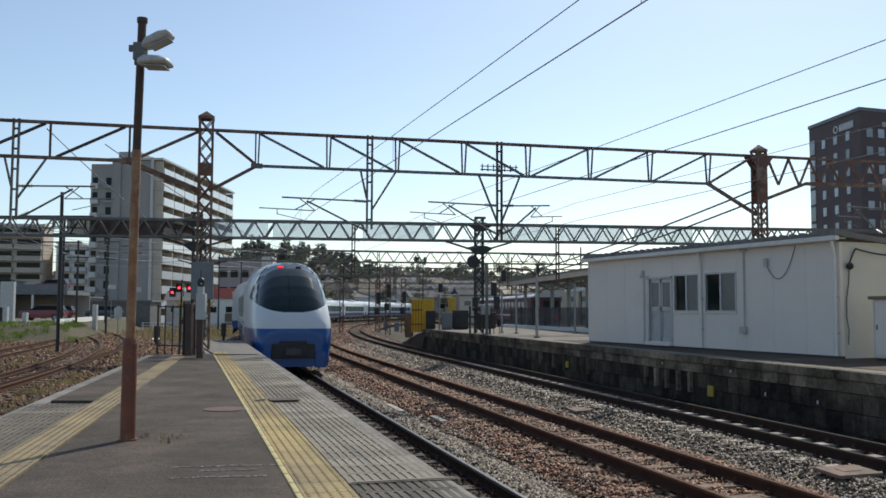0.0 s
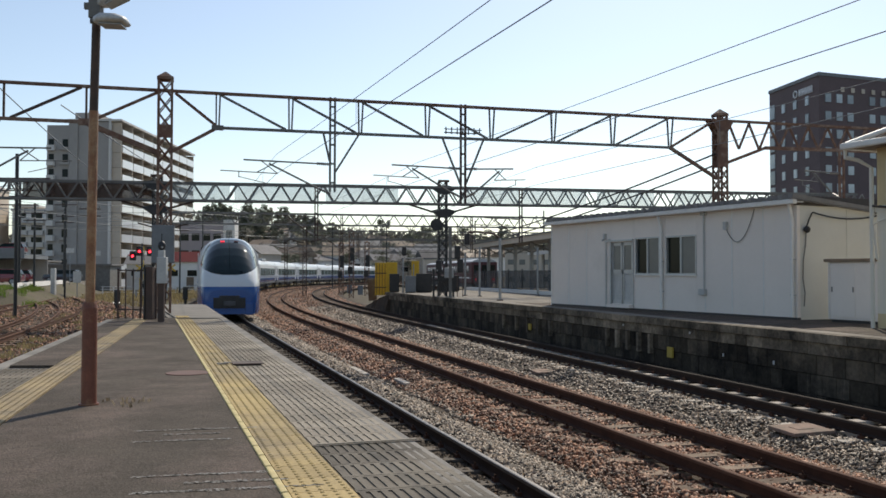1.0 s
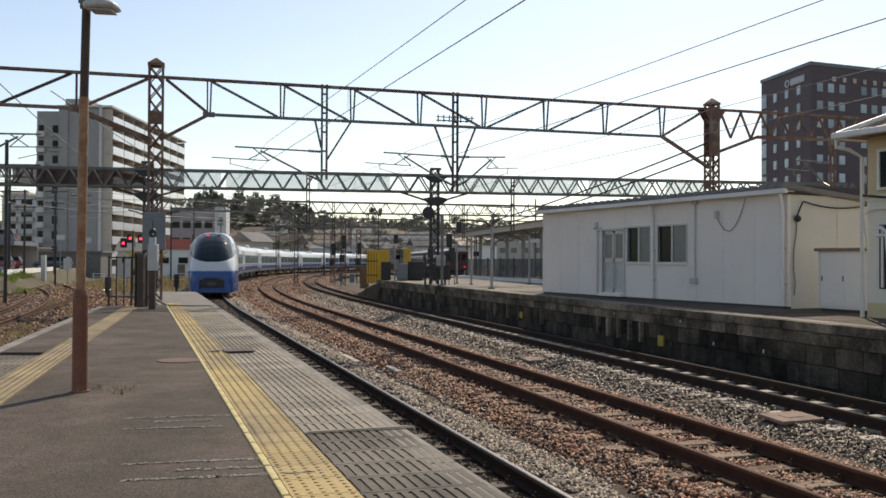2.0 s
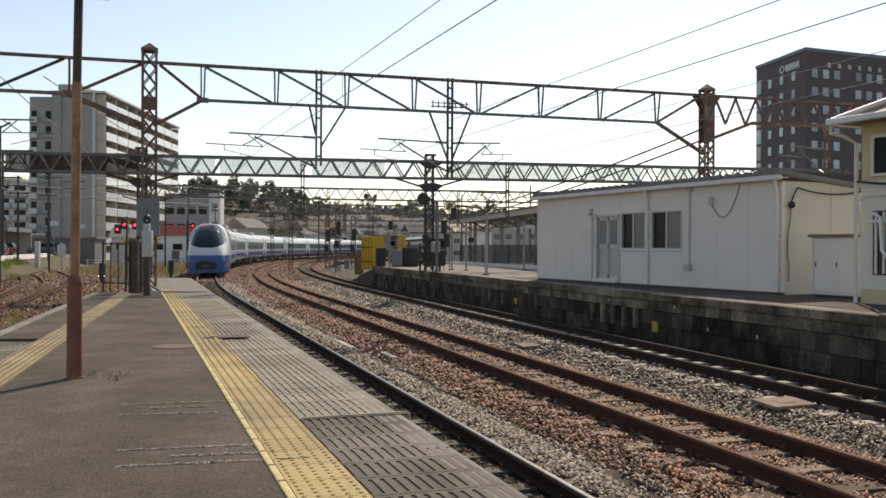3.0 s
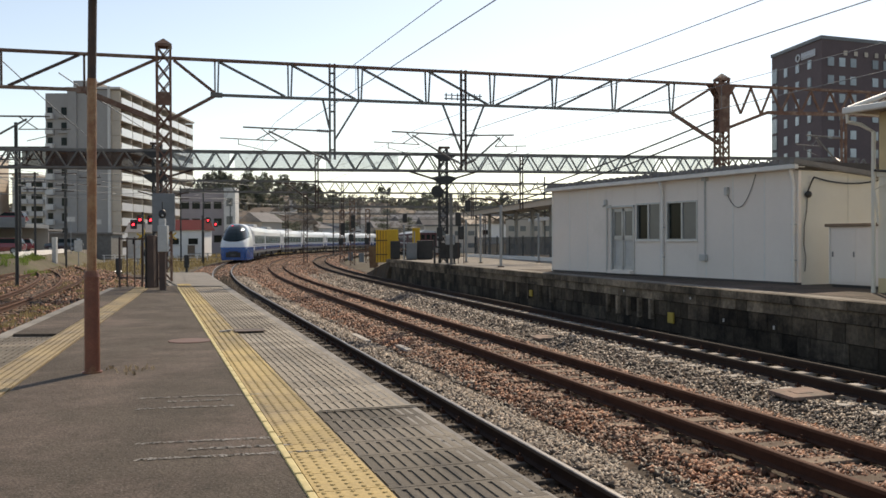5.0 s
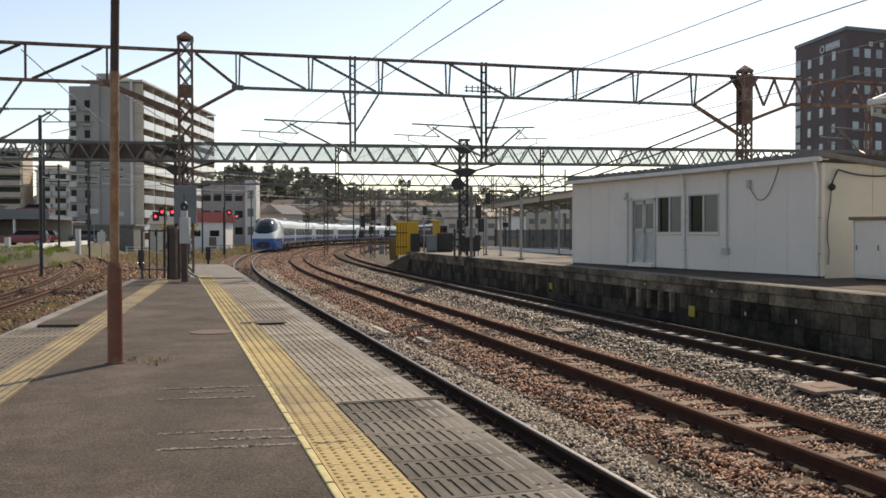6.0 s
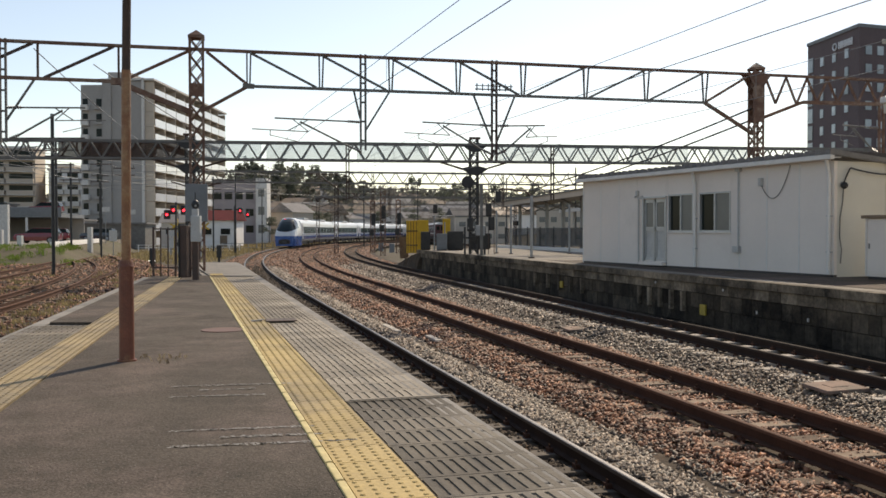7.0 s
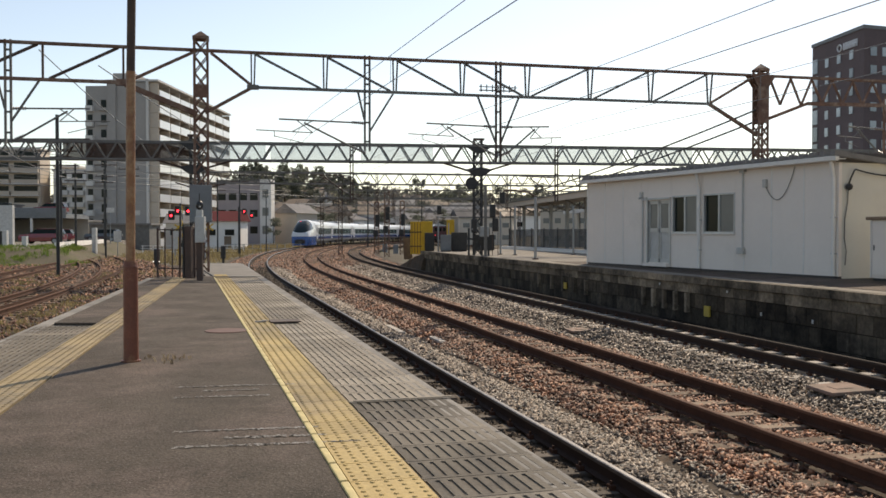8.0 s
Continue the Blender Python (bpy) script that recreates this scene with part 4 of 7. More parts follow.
for a, b, w in (((0.25, TOP - 0.05), (K0, BOT + 0.02), 0.07), ((K0, BOT), (0.1, 5.08), 0.08), ((G1L - 0.25, TOP - 0.05), (K1, BOT), 0.07), ((K1, BOT), (G1L - 0.1, 4.9), 0.09),
                ((-0.2, TOP - 0.06), (-1.85, BOT), 0.07), ((-1.85, BOT - 0.05), (-0.1, 5.05), 0.13)):
    part("knee_brace", bar(B(), (a[0], 0, a[1]), (b[0], 0, b[1]), w, w), M["steel_rust"], gantry)
for x in (-1.9, -3.8, -5.7, -7.6, -9.5):
    part("upright", bar(B(), (x, 0, BOT), (x, 0, TOP), 0.05, 0.07), M["steel_dark"], gantry)
    part("diagonal", bar(B(), (x - 0.12, 0, TOP - 0.03), (x - 1.75, 0, BOT + 0.03), 0.05, 0.07), M["steel_dark"], gantry)
part("gusset", box(B(), (-1.87, 0, BOT), (0.42, 0.12, 0.16)), M["steel_rust"], gantry)
part("gusset", box(B(), (K0, 0, BOT), (0.30, 0.12, 0.12)), M["steel_grey"], gantry)
part("plate", box(B(), (0, -0.18, 5.62), (0.36, 0.03, 0.34)), M["steel_rust"], gantry, "rust-stained plate on the post")
# right-hand extension truss beyond the post
for i in range(12):
    x0 = G1L + 0.3 + i * 0.72
    lo = BOT + 0.15 + (0.0 if i > 1 else -0.1)
    for xa in (x0, x0 + 0.72):
        part("web_brace", bar(B(), (xa, 0, TOP - 0.05), (x0 + 0.36, 0, lo), 0.05, 0.06), M["steel_rust"], gantry)
part("bottom_chord", bar(bar(B(), (G1L + 1.6, 0, BOT + 0.12), (G1L + 9, 0, BOT + 0.2), 0.1, 0.1), (G1L + 0.1, 0, 5.35), (G1L + 1.6, 0, BOT + 0.12), 0.09, 0.09), M["steel_rust"], gantry)
for x, lo in ((4.33, 4.18), (8.02, 3.95), (-4.6, 4.2)):
    d = drop_post(gantry, x, lo, TOP + 0.06, 0.13, "steel_grey" if x < 8 else "steel_dark")
    part("stay", bar(B(), (x + (0.72 if x < 8 else 0.6), 0, BOT - 0.02), (x + 0.08, 0, lo + 0.55), 0.05, 0.05), M["steel_grey"], d)
    part("stay", bar(B(), (x - (0.25 if x < 8 else 0.6), 0, BOT - 0.02), (x - 0.08, 0, lo + (0.85 if x < 8 else 0.55)), 0.05, 0.05), M["steel_grey"], d)
bm = B()
box(bm, (8.02, 0, 5.94), (1.1, 0.04, 0.03))
box(bm, (8.02, 0, 6.04), (1.1, 0.04, 0.02))
for i in range(7):
    rod(bm, (7.52 + i * 0.165, 0, 5.9), (7.52 + i * 0.165, 0, 6.1), 0.018, 6)
part("insulator_rack", bm, M["steel_grey"], gantry)
cantilever(gantry, 4.33, 4.78, -2.35, "steel_grey")
cantilever(gantry, 8.02, 4.78, -2.05, "steel_grey")
cantilever(gantry, 8.02, 4.78, 1.5, "steel_grey")
cantilever(gantry, -4.6, 4.9, 1.9, "steel_grey")
drop_post(gantry, G1L + 4.41, 4.2, BOT + 0.16, 0.16, "steel_rust")
cantilever(gantry, G1L + 4.41, 5.05, -1.4, "steel_grey")


def far_gantry(a, b, top, bot, posts, cell, drops=(), plates=False, w=0.35, label="", left=0.0, right=0.0, panels=(), rusty=(), gussets=False):
    """A truss beam with zigzag web on lattice posts."""
    g = thing("overhead_gantry", frame_along(a, b), label, "gantry", "gantries")
    l = (Vector(b) - Vector(a)).length
    part("top_chord", bar(bar(B(), (-left, 0.3, top), (l + right, 0.3, top), 0.09, 0.09), (-left, -0.3, top), (l + right, -0.3, top), 0.09, 0.09), M["steel_grey"], g)
    part("bottom_chord", bar(bar(B(), (-left, 0.3, bot), (l + right, 0.3, bot), 0.08, 0.08), (-left, -0.3, bot), (l + right, -0.3, bot), 0.08, 0.08), M["steel_grey"], g)
    up = finish("brace", bar(B(), (0, 0, 0), (cell / 2, 0, top - bot), 0.05, 0.06), M["steel_grey"])
    down = finish("brace", bar(B(), (0, 0, top - bot), (cell / 2, 0, 0), 0.05, 0.06), M["steel_grey"])
    x = -left
    while x < l + right:
        for s in ((-0.3, 0.3) if plates else (-0.3,)):
            part("brace", up, None, g, m=Matrix.Translation((x, s, bot)))
            part("brace", down, None, g, m=Matrix.Translation((x + cell / 2, s, bot)))
        x += cell
    for p in posts:
        lattice_post(g, p, -0.3, top + 0.3, w, "black_paint" if gussets else "steel_dark", cap=not gussets)
        bm = B()
        for s in (-1, 1):
            bar(bm, (p + s * 0.1, 0, bot - 0.45), (p + s * 1.6, 0, bot), 0.08, 0.08)
            bar(bm, (p + s * 0.1, 0, top + 0.05), (p + s * 0.5, 0, top), 0.08, 0.08)
        part("knee_brace", bm, M["steel_dark"], g)
    for p in drops:
        d = drop_post(g, p, 3.4, top, 0.12, "steel_dark")
        cantilever(g, p, 4.3, -1.7)
    for p, n in panels:
        part("walkway_panel", box(B(), (p, -0.02, (top + bot) / 2), (n, 0.02, top - bot - 0.12)), M["lattice_plate"], g, "pale blue-grey mesh panel")
    for p, n in rusty:
        part("walkway_panel", box(B(), (p, -0.02, (top + bot) / 2), (n, 0.02, top - bot - 0.12)), M["rust_mesh"], g, "rusty brown mesh panel")
    if gussets:
        for p in posts:
            for z, hw, hh in ((top - 0.12, 0.62, 0.2), (bot - 0.42, 0.62, 0.2)):
                bm = B()
                loft(bm, [[Vector((p - hw, y, z + hh * 0.5)), Vector((p - 0.2, y, z - hh)), Vector((p + 0.2, y, z - hh)), Vector((p + hw, y, z + hh * 0.5)), Vector((p + 0.2, y, z + hh)), Vector((p - 0.2, y, z + hh))] for y in (-0.34, -0.325)])
                part("gusset", bm, M["black_paint"], g)
            part("signal_arm", box(B(), (p, -0.3, top + 0.28), (0.5, 0.1, 0.1)), M["steel_dark"], g)
    return g


GY = 40.4
ga, gb = Vector((1.9, GY, 0)), Vector((17.0, 42.2, 0))
far_gantry(ga, gb, 5.82, 5.08, (0.0, -12.3), 0.92, plates=True, drops=(-5.6, 3.6), label="grey steel truss gantry with zigzag bracing", left=26, right=5, w=0.34,
           panels=((-10.6, 2.6), (-7.3, 3.6), (-3.6, 3.2), (2.2, 2.6), (5.2, 3.0), (8.6, 2.8), (12.0, 2.0)), rusty=((-15.1, 5.2),), gussets=True)
far_gantry(Vector((2.0, 62, 0)), Vector((20, 65, 0)), 5.92, 5.2, (14.0, -17.5), 1.0, drops=(-6, 3), label="grey truss gantry further along the line", left=18, right=3)
far_gantry(Vector((-9, 86, 0)), Vector((20, 90, 0)), 6.0, 5.25, (0.0, 27), 1.1, drops=(5.0,), label="grey truss gantry in the distance", left=2, right=3)
far_gantry(Vector((-14, 112, 0)), Vector((24, 116, 0)), 6.1, 5.35, (0.0, 34), 1.2, drops=(9.0,), label="grey truss gantry in the far distance", left=2, right=3)
far_gantry(Vector((-16, 146, 0)), Vector((24, 150, 0)), 6.2, 5.4, (0.0, 30), 1.4, drops=(), label="grey truss gantry where the line curves", left=2, right=3)


# ---- overhead wires with droppers ----
def catenary(points, n_drop, label):
    """Contact wire and messenger over given supports, with droppers."""
    for name, up, sg in (("contact_wire", 0.0, 0.0), ("messenger_wire", 0.52, 0.09)):
        pts = []
        for a, b in zip(points, points[1:]):
            pts += sag(Vector(a) + Vector((0, 0, up)), Vector(b) + Vector((0, 0, up)), sg, 14)
        wire_curve(name, pts, 0.007 if up == 0 else 0.006, M["wire"], label + (", lower contact wire" if up == 0 else ", upper sagging messenger"), "overhead wire", "overhead wires")
    for a, b in zip(points, points[1:]):
        a, b = Vector(a), Vector(b)
        for i in range(1, n_drop):
            f = i / n_drop
            p = a.lerp(b, f)
            wire_curve("dropper", [p, p + Vector((0, 0, 0.52 - 4 * 0.09 * f * (1 - f)))], 0.004, M["wire"], "thin vertical dropper between the overhead wires", "dropper", "droppers")


catenary([(9.37, -17.4, 4.64), (-3.32, 24.3, 4.64), (t1(40.2), 40.2, 4.4), (t1(63), 63, 4.5), (t1(87), 87, 4.6), (t1(113), 113, 4.7), (t1(150), 150, 4.8)], 5, "wire over the near track")
catenary([(12.59, -16.5, 4.55), (0.43, 25.2, 4.55), (t2(40.3), 40.3, 4.4), (t2(63), 63, 4.5), (t2(87), 87, 4.6), (t2(113), 113, 4.7), (t2(150), 150, 4.8)], 5, "wire over the middle track")
catenary([(15.8, -16.0, 4.6), (4.04, 26.2, 4.6), (t3(41), 41, 4.4), (t3(63), 63, 4.5), (t3(88), 88, 4.6), (t3(113), 113, 4.7)], 5, "wire over the far track")
for a, b, s in (((-10, 23, 6.6), (-16, 60, 6.0), 0.4), ((-12.5, 22.3, 5.2), (-24, 62, 5.6), 0.5), ((-8.5, 23, 6.2), (-10, 62, 6.0), 0.4), ((-30, 30, 7.2), (-9, 60, 5.6), 0.5), ((-30, 36, 6.6), (-12, 62, 5.2), 0.5),
                ((-34, 52, 6.8), (-14, 88, 6.0), 0.6), ((-36, 60, 6.0), (-14, 88, 5.6), 0.4)):
    wire_curve("feeder_cable", sag(a, b, s), 0.014, M["wire"], "dark feeder cable strung between gantries", "cable", "feeder cables")

for a, b in (((9.6, 27.1, 5.65), (4.6, 41.2, 3.85)), ((9.7, 27.1, 5.35), (5.2, 41.3, 3.75))):
    wire_curve("feeder_cable", sag(a, b, 0.12), 0.028, M["black_paint"], "thick black feeder cable descending from the gantry post", "cable", "feeder cables")

# ---- lamp post on the near platform ----
lamp = thing("platform_lamp", pose(-2.42, 7.2, PLAT), "rusty red-brown lamp post with two white hooded lamps", "lamp post")
bm = B()
bmesh.ops.create_cone(bm, cap_ends=True, segments=20, radius1=0.058, radius2=0.056, depth=0.76, matrix=Matrix.Translation((0, 0, 0.38)))
part("sleeve", bm, M["pole_paint"], lamp, "flaking red-brown painted sleeve", smooth=False)
bm = B()
bmesh.ops.create_cone(bm, cap_ends=True, segments=20, radius1=0.062, radius2=0.05, depth=0.05, matrix=Matrix.Translation((0, 0, 0.775)))
rod(bm, (0, 0, 0.0), (0, 0, 0.012), 0.075, 20)
part("collar", bm, M["pole_paint"], lamp)
part("shaft", rod(B(), (0, 0, 0.78), (0.012, 0, 2.3), 0.036, 16), M["pole_rust"], lamp, "rust-mottled shaft")
part("upper_shaft", rod(B(), (0.012, 0, 2.3), (0.03, 0, 3.36), 0.033, 16), M["pole_top"], lamp)
part("cap", rod(B(), (0.03, 0, 3.34), (0.03, 0, 3.38), 0.042, 16), M["pole_top"], lamp)
part("clamp", box(box(B(), (0.02, 0, 3.1), (0.09, 0.09, 0.14)), (-0.04, 0, 3.13), (0.06, 0.03, 0.05)), M["steel_grey"], lamp)
for dy, dz, ang in ((0.0, 3.12, -27), (0.12, 2.98, 2)):
    bm = B()
    rings = []
    for s, w, h in ((0.03, 0.05, 0.05), (0.08, 0.10, 0.085), (0.2, 0.13, 0.08), (0.27, 0.11, 0.05), (0.285, 0.08, 0.02)):
        rings.append([Vector((s, w * math.cos(k * math.pi / 6), h * (0.75 if math.sin(k * math.pi / 6) > 0 else 0.35) * math.sin(k * math.pi / 6))) for k in range(12)])
    loft(bm, rings)
    hd = part("lamp_head", bm, M["lamp_white"], lamp, "white hooded lamp head", smooth=True, m=Matrix.Translation((0.02, -dy, dz)) @ Matrix.Rotation(radians(ang), 4, "Y"))
    part("bracket", rod(B(), (0.0, 0, 0), (0.06, 0, 0.0), 0.022, 8), M["steel_grey"], hd)
    part("lens", box(B(), (0.17, 0, -0.032), (0.17, 0.16, 0.012), bevel=0.004), M["lamp_dim"], hd)

# ---- shed on the far platform ----
SA, SB = Vector((8.85, 19.75, 0.97)), Vector((4.95, 29.30, 0.97))
SL = (SB - SA).length
SM = frame_along(SA, SB)          # x along the front from the near corner, -y... +y towards the tracks
DEP = 3.2
shed = thing("platform_shed", SM, "long white prefabricated shed with a low-pitched metal roof", "shed")
EAVE = 2.62


def shed_box(name, x0, x1, y0, y1, z0, z1, material, label="", parent=None, bevel=0.0):
    return part(name, box(B(), ((x0 + x1) / 2, (y0 + y1) / 2, (z0 + z1) / 2), (x1 - x0, y1 - y0, z1 - z0), bevel=bevel), M[material], parent or shed, label)


# wall panels around the openings
OPEN = [(3.33, 4.55, 1.0, 2.03), (4.80, 5.88, 1.0, 2.03), (6.0, 7.02, 0.16, 1.93)]
cuts = [0.0, 1.02, 2.05, 3.0, 3.33, 4.55, 4.80, 5.88, 6.0, 7.02, 7.35, 8.3, 9.3, SL]
for a, b in zip(cuts, cuts[1:]):
    hole = [o for o in OPEN if abs(o[0] - a) < 0.01]
    if hole:
        shed_box("wall_panel", a, b, -0.09, 0, 0.05, hole[0][2], "panel")
        shed_box("wall_panel", a, b, -0.09, 0, hole[0][3], EAVE, "panel")
    else:
        shed_box("wall_panel", a + 0.004, b - 0.004, -0.09, 0, 0.05, EAVE, "panel")
    if not hole and b - a > 0.6:
        shed_box("joint_strip", b - 0.018, b + 0.018, 0.001, 0.008, 0.05, EAVE, "trim_white")
# The rail's dark colour paints in the shadow line under the shed wall.
shed_box("base_rail", 0, SL, -0.09, 0.012, 0.0, 0.05, "dark_fascia", "base rail coloured dark for the shadow line at the foot")
shed_box("corner_trim", SL - 0.03, SL + 0.02, -0.06, 0.02, 0, EAVE, "trim_white")
shed_box("back_wall", 0, SL, -DEP, -DEP + 0.09, 0, EAVE - 0.26, "panel")
shed_box("end_wall", SL - 0.09, SL, -DEP + 0.09, -0.09, 0, EAVE - 0.04, "panel")
shed_box("end_wall", 0.0, 0.09, -DEP + 0.09, -0.09, 0, EAVE - 0.04, "pale_end", "pale greenish cream end wall")
shed_box("end_fascia", -0.03, 0.0, -DEP, 0.1, EAVE - 0.06, EAVE + 0.15, "dark_fascia")
shed_box("inner_floor", 0.1, SL - 0.1, -DEP + 0.1, -0.1, 0.0, 0.04, "dark_fascia")
for a, b, z0, z1 in OPEN[:2]:
    w = part("window", box(B(), ((a + b) / 2, -0.07, (z0 + z1) / 2), (b - a - 0.04, 0.02, z1 - z0 - 0.04)), M["glass_dark"], shed, "sliding window with one dark and one pale pane")
    mid = (a + b) / 2
    for n, x0, x1, y0, y1, zz0, zz1 in (("window_frame", a, b, -0.075, 0.015, z0, z0 + 0.04), ("window_frame", a, b, -0.075, 0.015, z1 - 0.04, z1), ("window_frame", a, a + 0.04, -0.075, 0.013, z0, z1),
                                      ("window_frame", b - 0.04, b, -0.075, 0.013, z0, z1), ("meeting_stile", mid - 0.03, mid + 0.03, -0.05, 0.005, z0 + 0.04, z1 - 0.04)):
        shed_box(n, x0, x1, y0, y1, zz0, zz1, "alu", parent=w)
    shed_box("pane", a + 0.04, mid - 0.03, -0.035, -0.025, z0 + 0.04, z1 - 0.04, "glass_pale", parent=w)
    shed_box("sill", a - 0.02, b + 0.02, 0.0, 0.05, z0 - 0.03, z0, "trim_white", parent=w)
# sliding doors
a, b, z0, z1 = OPEN[2]
door = part("door", box(B(), ((a + b) / 2, -0.06, (z0 + z1) / 2), (b - a - 0.02, 0.02, z1 - z0)), M["pale_box"], shed, "pale double sliding door with frosted upper panes")
mid = (a + b) / 2
for x0, x1 in ((a + 0.02, mid - 0.02), (mid + 0.02, b - 0.02)):
    shed_box("pane", x0 + 0.07, x1 - 0.05, -0.05, -0.042, z0 + 0.98, z1 - 0.1, "glass_pale", parent=door)
    shed_box("lower_panel", x0 + 0.07, x1 - 0.05, -0.05, -0.044, z0 + 0.1, z0 + 0.86, "pale_box", parent=door)
    for q0, q1, r0, r1 in ((x0, x1, z0, z0 + 0.1), (x0, x1, z1 - 0.09, z1), (x0, x1, z0 + 0.86, z0 + 0.98), (x0, x0 + 0.07, z0, z1), (x1 - 0.05, x1, z0, z1)):
        shed_box("door_rail", q0, q1, -0.05, -0.02, r0, r1, "alu", parent=door)
shed_box("door_frame", a - 0.05, a, -0.08, 0.03, 0.05, z1 + 0.06, "alu", parent=door)
shed_box("door_frame", b, b + 0.05, -0.08, 0.03, 0.05, z1 + 0.06, "alu", parent=door)
shed_box("door_hood", a - 0.06, b + 0.25, -0.02, 0.07, z1 + 0.02, z1 + 0.07, "alu", parent=door)
shed_box("door_step", a - 0.05, b + 0.05, 0.0, 0.16, 0.05, 0.14, "panel", parent=door)
# roof: corrugated sheet with a gutter board
bm = B()
nr = 34
for i in range(nr):
    x0, x1 = -0.12 + (SL + 0.24) * i / nr, -0.12 + (SL + 0.24) * (i + 0.42) / nr
    bar(bm, ((x0 + x1) / 2, 0.25, EAVE + 0.13), ((x0 + x1) / 2, -DEP - 0.2, EAVE - 0.19), x1 - x0, 0.11)
part("roof_rib", bm, M["roof_metal"], shed)
part("roof_sheet", bar(B(), (SL / 2, 0.22, EAVE + 0.075), (SL / 2, -DEP - 0.2, EAVE - 0.24), SL + 0.24, 0.03), M["roof_metal"], shed)
shed_box("gutter_board", -0.12, SL + 0.12, 0.12, 0.24, EAVE - 0.04, EAVE + 0.07, "trim_white", bevel=0.02)
shed_box("soffit", -0.1, SL + 0.1, -0.09, 0.12, EAVE, EAVE + 0.02, "trim_white")
for x, top in ((0.10, EAVE - 0.05), (4.68, EAVE - 0.05)):
    bm = B()
    tube(bm, [(x - 0.02, 0.17, top + 0.02), (x, 0.10, top - 0.14), (x, 0.05, top - 0.36), (x, 0.05, 0.06)], 0.044, 10)
    dp = part("downpipe", bm, M["trim_white"], shed)
    part("pipe_clip", box(box(B(), (x, 0.03, 0.55), (0.13, 0.07, 0.03)), (x, 0.03, 1.35), (0.13, 0.07, 0.03)), M["alu"], dp)
bm = rod(B(), (3.02, 0.03, 0.62), (3.02, 0.03, EAVE - 0.1), 0.022, 8)
box(bm, (3.0, 0.05, EAVE - 0.06), (0.16, 0.1, 0.12))
cp = part("conduit", bm, M["pale_box"], shed)
part("switch_box", box(B(), (3.05, 0.05, 0.56), (0.22, 0.1, 0.16), bevel=0.01), M["pale_box"], cp)
part("conduit", tube(B(), [(7.25, 0.03, 0.05), (7.25, 0.03, 2.02), (7.05, 0.03, 2.02)], 0.02, 8), M["pale_box"], shed)
part("wall_lamp", rod(box(B(), (7.3, 0.04, 2.12), (0.09, 0.08, 0.16), bevel=0.01), (7.3, 0.05, 2.05), (7.3, 0.13, 2.0), 0.03, 8), M["pale_box"], shed)
part("vent_box", box(B(), (2.22, 0.05, 2.2), (0.1, 0.09, 0.2), bevel=0.015), M["pale_box"], shed)
part("cable", tube(B(), sag((2.2, 0.04, 2.12), (1.28, 0.02, 2.55), 0.52, 14), 0.010, 6), M["steel_grey"], shed, "thin cable looping down the wall")
# cables and a dark box on the end wall
part("end_joint", box(B(), (-0.006, -1.55, EAVE / 2), (0.012, 0.05, EAVE - 0.1)), M["pale_end"], shed)
part("end_cable", tube(B(), [(-0.06, -0.2, 2.05), (-0.06, -0.3, 2.25), (-0.06, -0.38, 2.38)] + sag((-0.06, -0.42, 2.41), (-0.06, -2.9, 2.5), 0.16, 14), 0.018, 8), M["black_paint"], shed, "black cable drooping across the end wall")
part("end_cable", tube(B(), [(-0.03, -0.24, 2.1), (-0.03, -0.22, 1.7), (-0.03, -0.14, 1.3), (-0.03, -0.13, 0.9), (-0.03, -0.19, 0.6), (-0.03, -0.16, 0.3)], 0.013, 8), M["steel_grey"], shed)
part("junction_box", ball(B(), (-0.07, -0.22, 2.02), 0.08, sub=2), M["black_paint"], shed)

locker = thing("storage_locker", SM @ pose(-1.53, -0.27, 0), "white steel storage locker with sliding doors and grey-brown lid", "locker")
part("body", box(B(), (0, 0, 0.67), (1.36, 0.52, 1.22), bevel=0.012), M["panel"], locker)
part("lid", box(B(), (0, 0.02, 1.315), (1.52, 0.62, 0.07), bevel=0.012), M["roof_brown"], locker, "grey-brown overhanging lid")
part("plinth", box(B(), (0, 0, 0.03), (1.28, 0.46, 0.06)), M["black_paint"], locker)
for s in (-1, 1):
    d = part("door", box(B(), (s * 0.31, 0.268 + 0.004 * s, 0.68), (0.63, 0.016, 1.12), bevel=0.004), M["panel"], locker)
    for q in (-1, 1):
        if s * q != -1 or s > 0:
            part("handle", box(B(), (s * 0.31 + q * 0.27, 0.28 + 0.004 * s, 0.70), (0.035, 0.014, 0.11), bevel=0.004), M["steel_grey"], d)
part("corner_post", box(B(), (0.665, 0.272, 0.68), (0.03, 0.02, 1.2)), M["trim_white"], locker)

# ---- cream station building at the near end of the far platform ----
STM = Matrix.Translation((9.04, 16.73, PLAT)) @ Matrix.Rotation(math.atan2(SA.y - SB.y, SA.x - SB.x), 4, "Z")  # x runs towards the camera, +y away from the tracks
station = thing("station_building", STM, "cream station building with ochre upper wall and brown roof", "building")


def st(name, x0, x1, y0, y1, z0, z1, material, label="", parent=None, bevel=0.0):
    return part(name, box(B(), ((x0 + x1) / 2, (y0 + y1) / 2, (z0 + z1) / 2), (x1 - x0, y1 - y0, z1 - z0), bevel=bevel), M[material], parent or station, label)


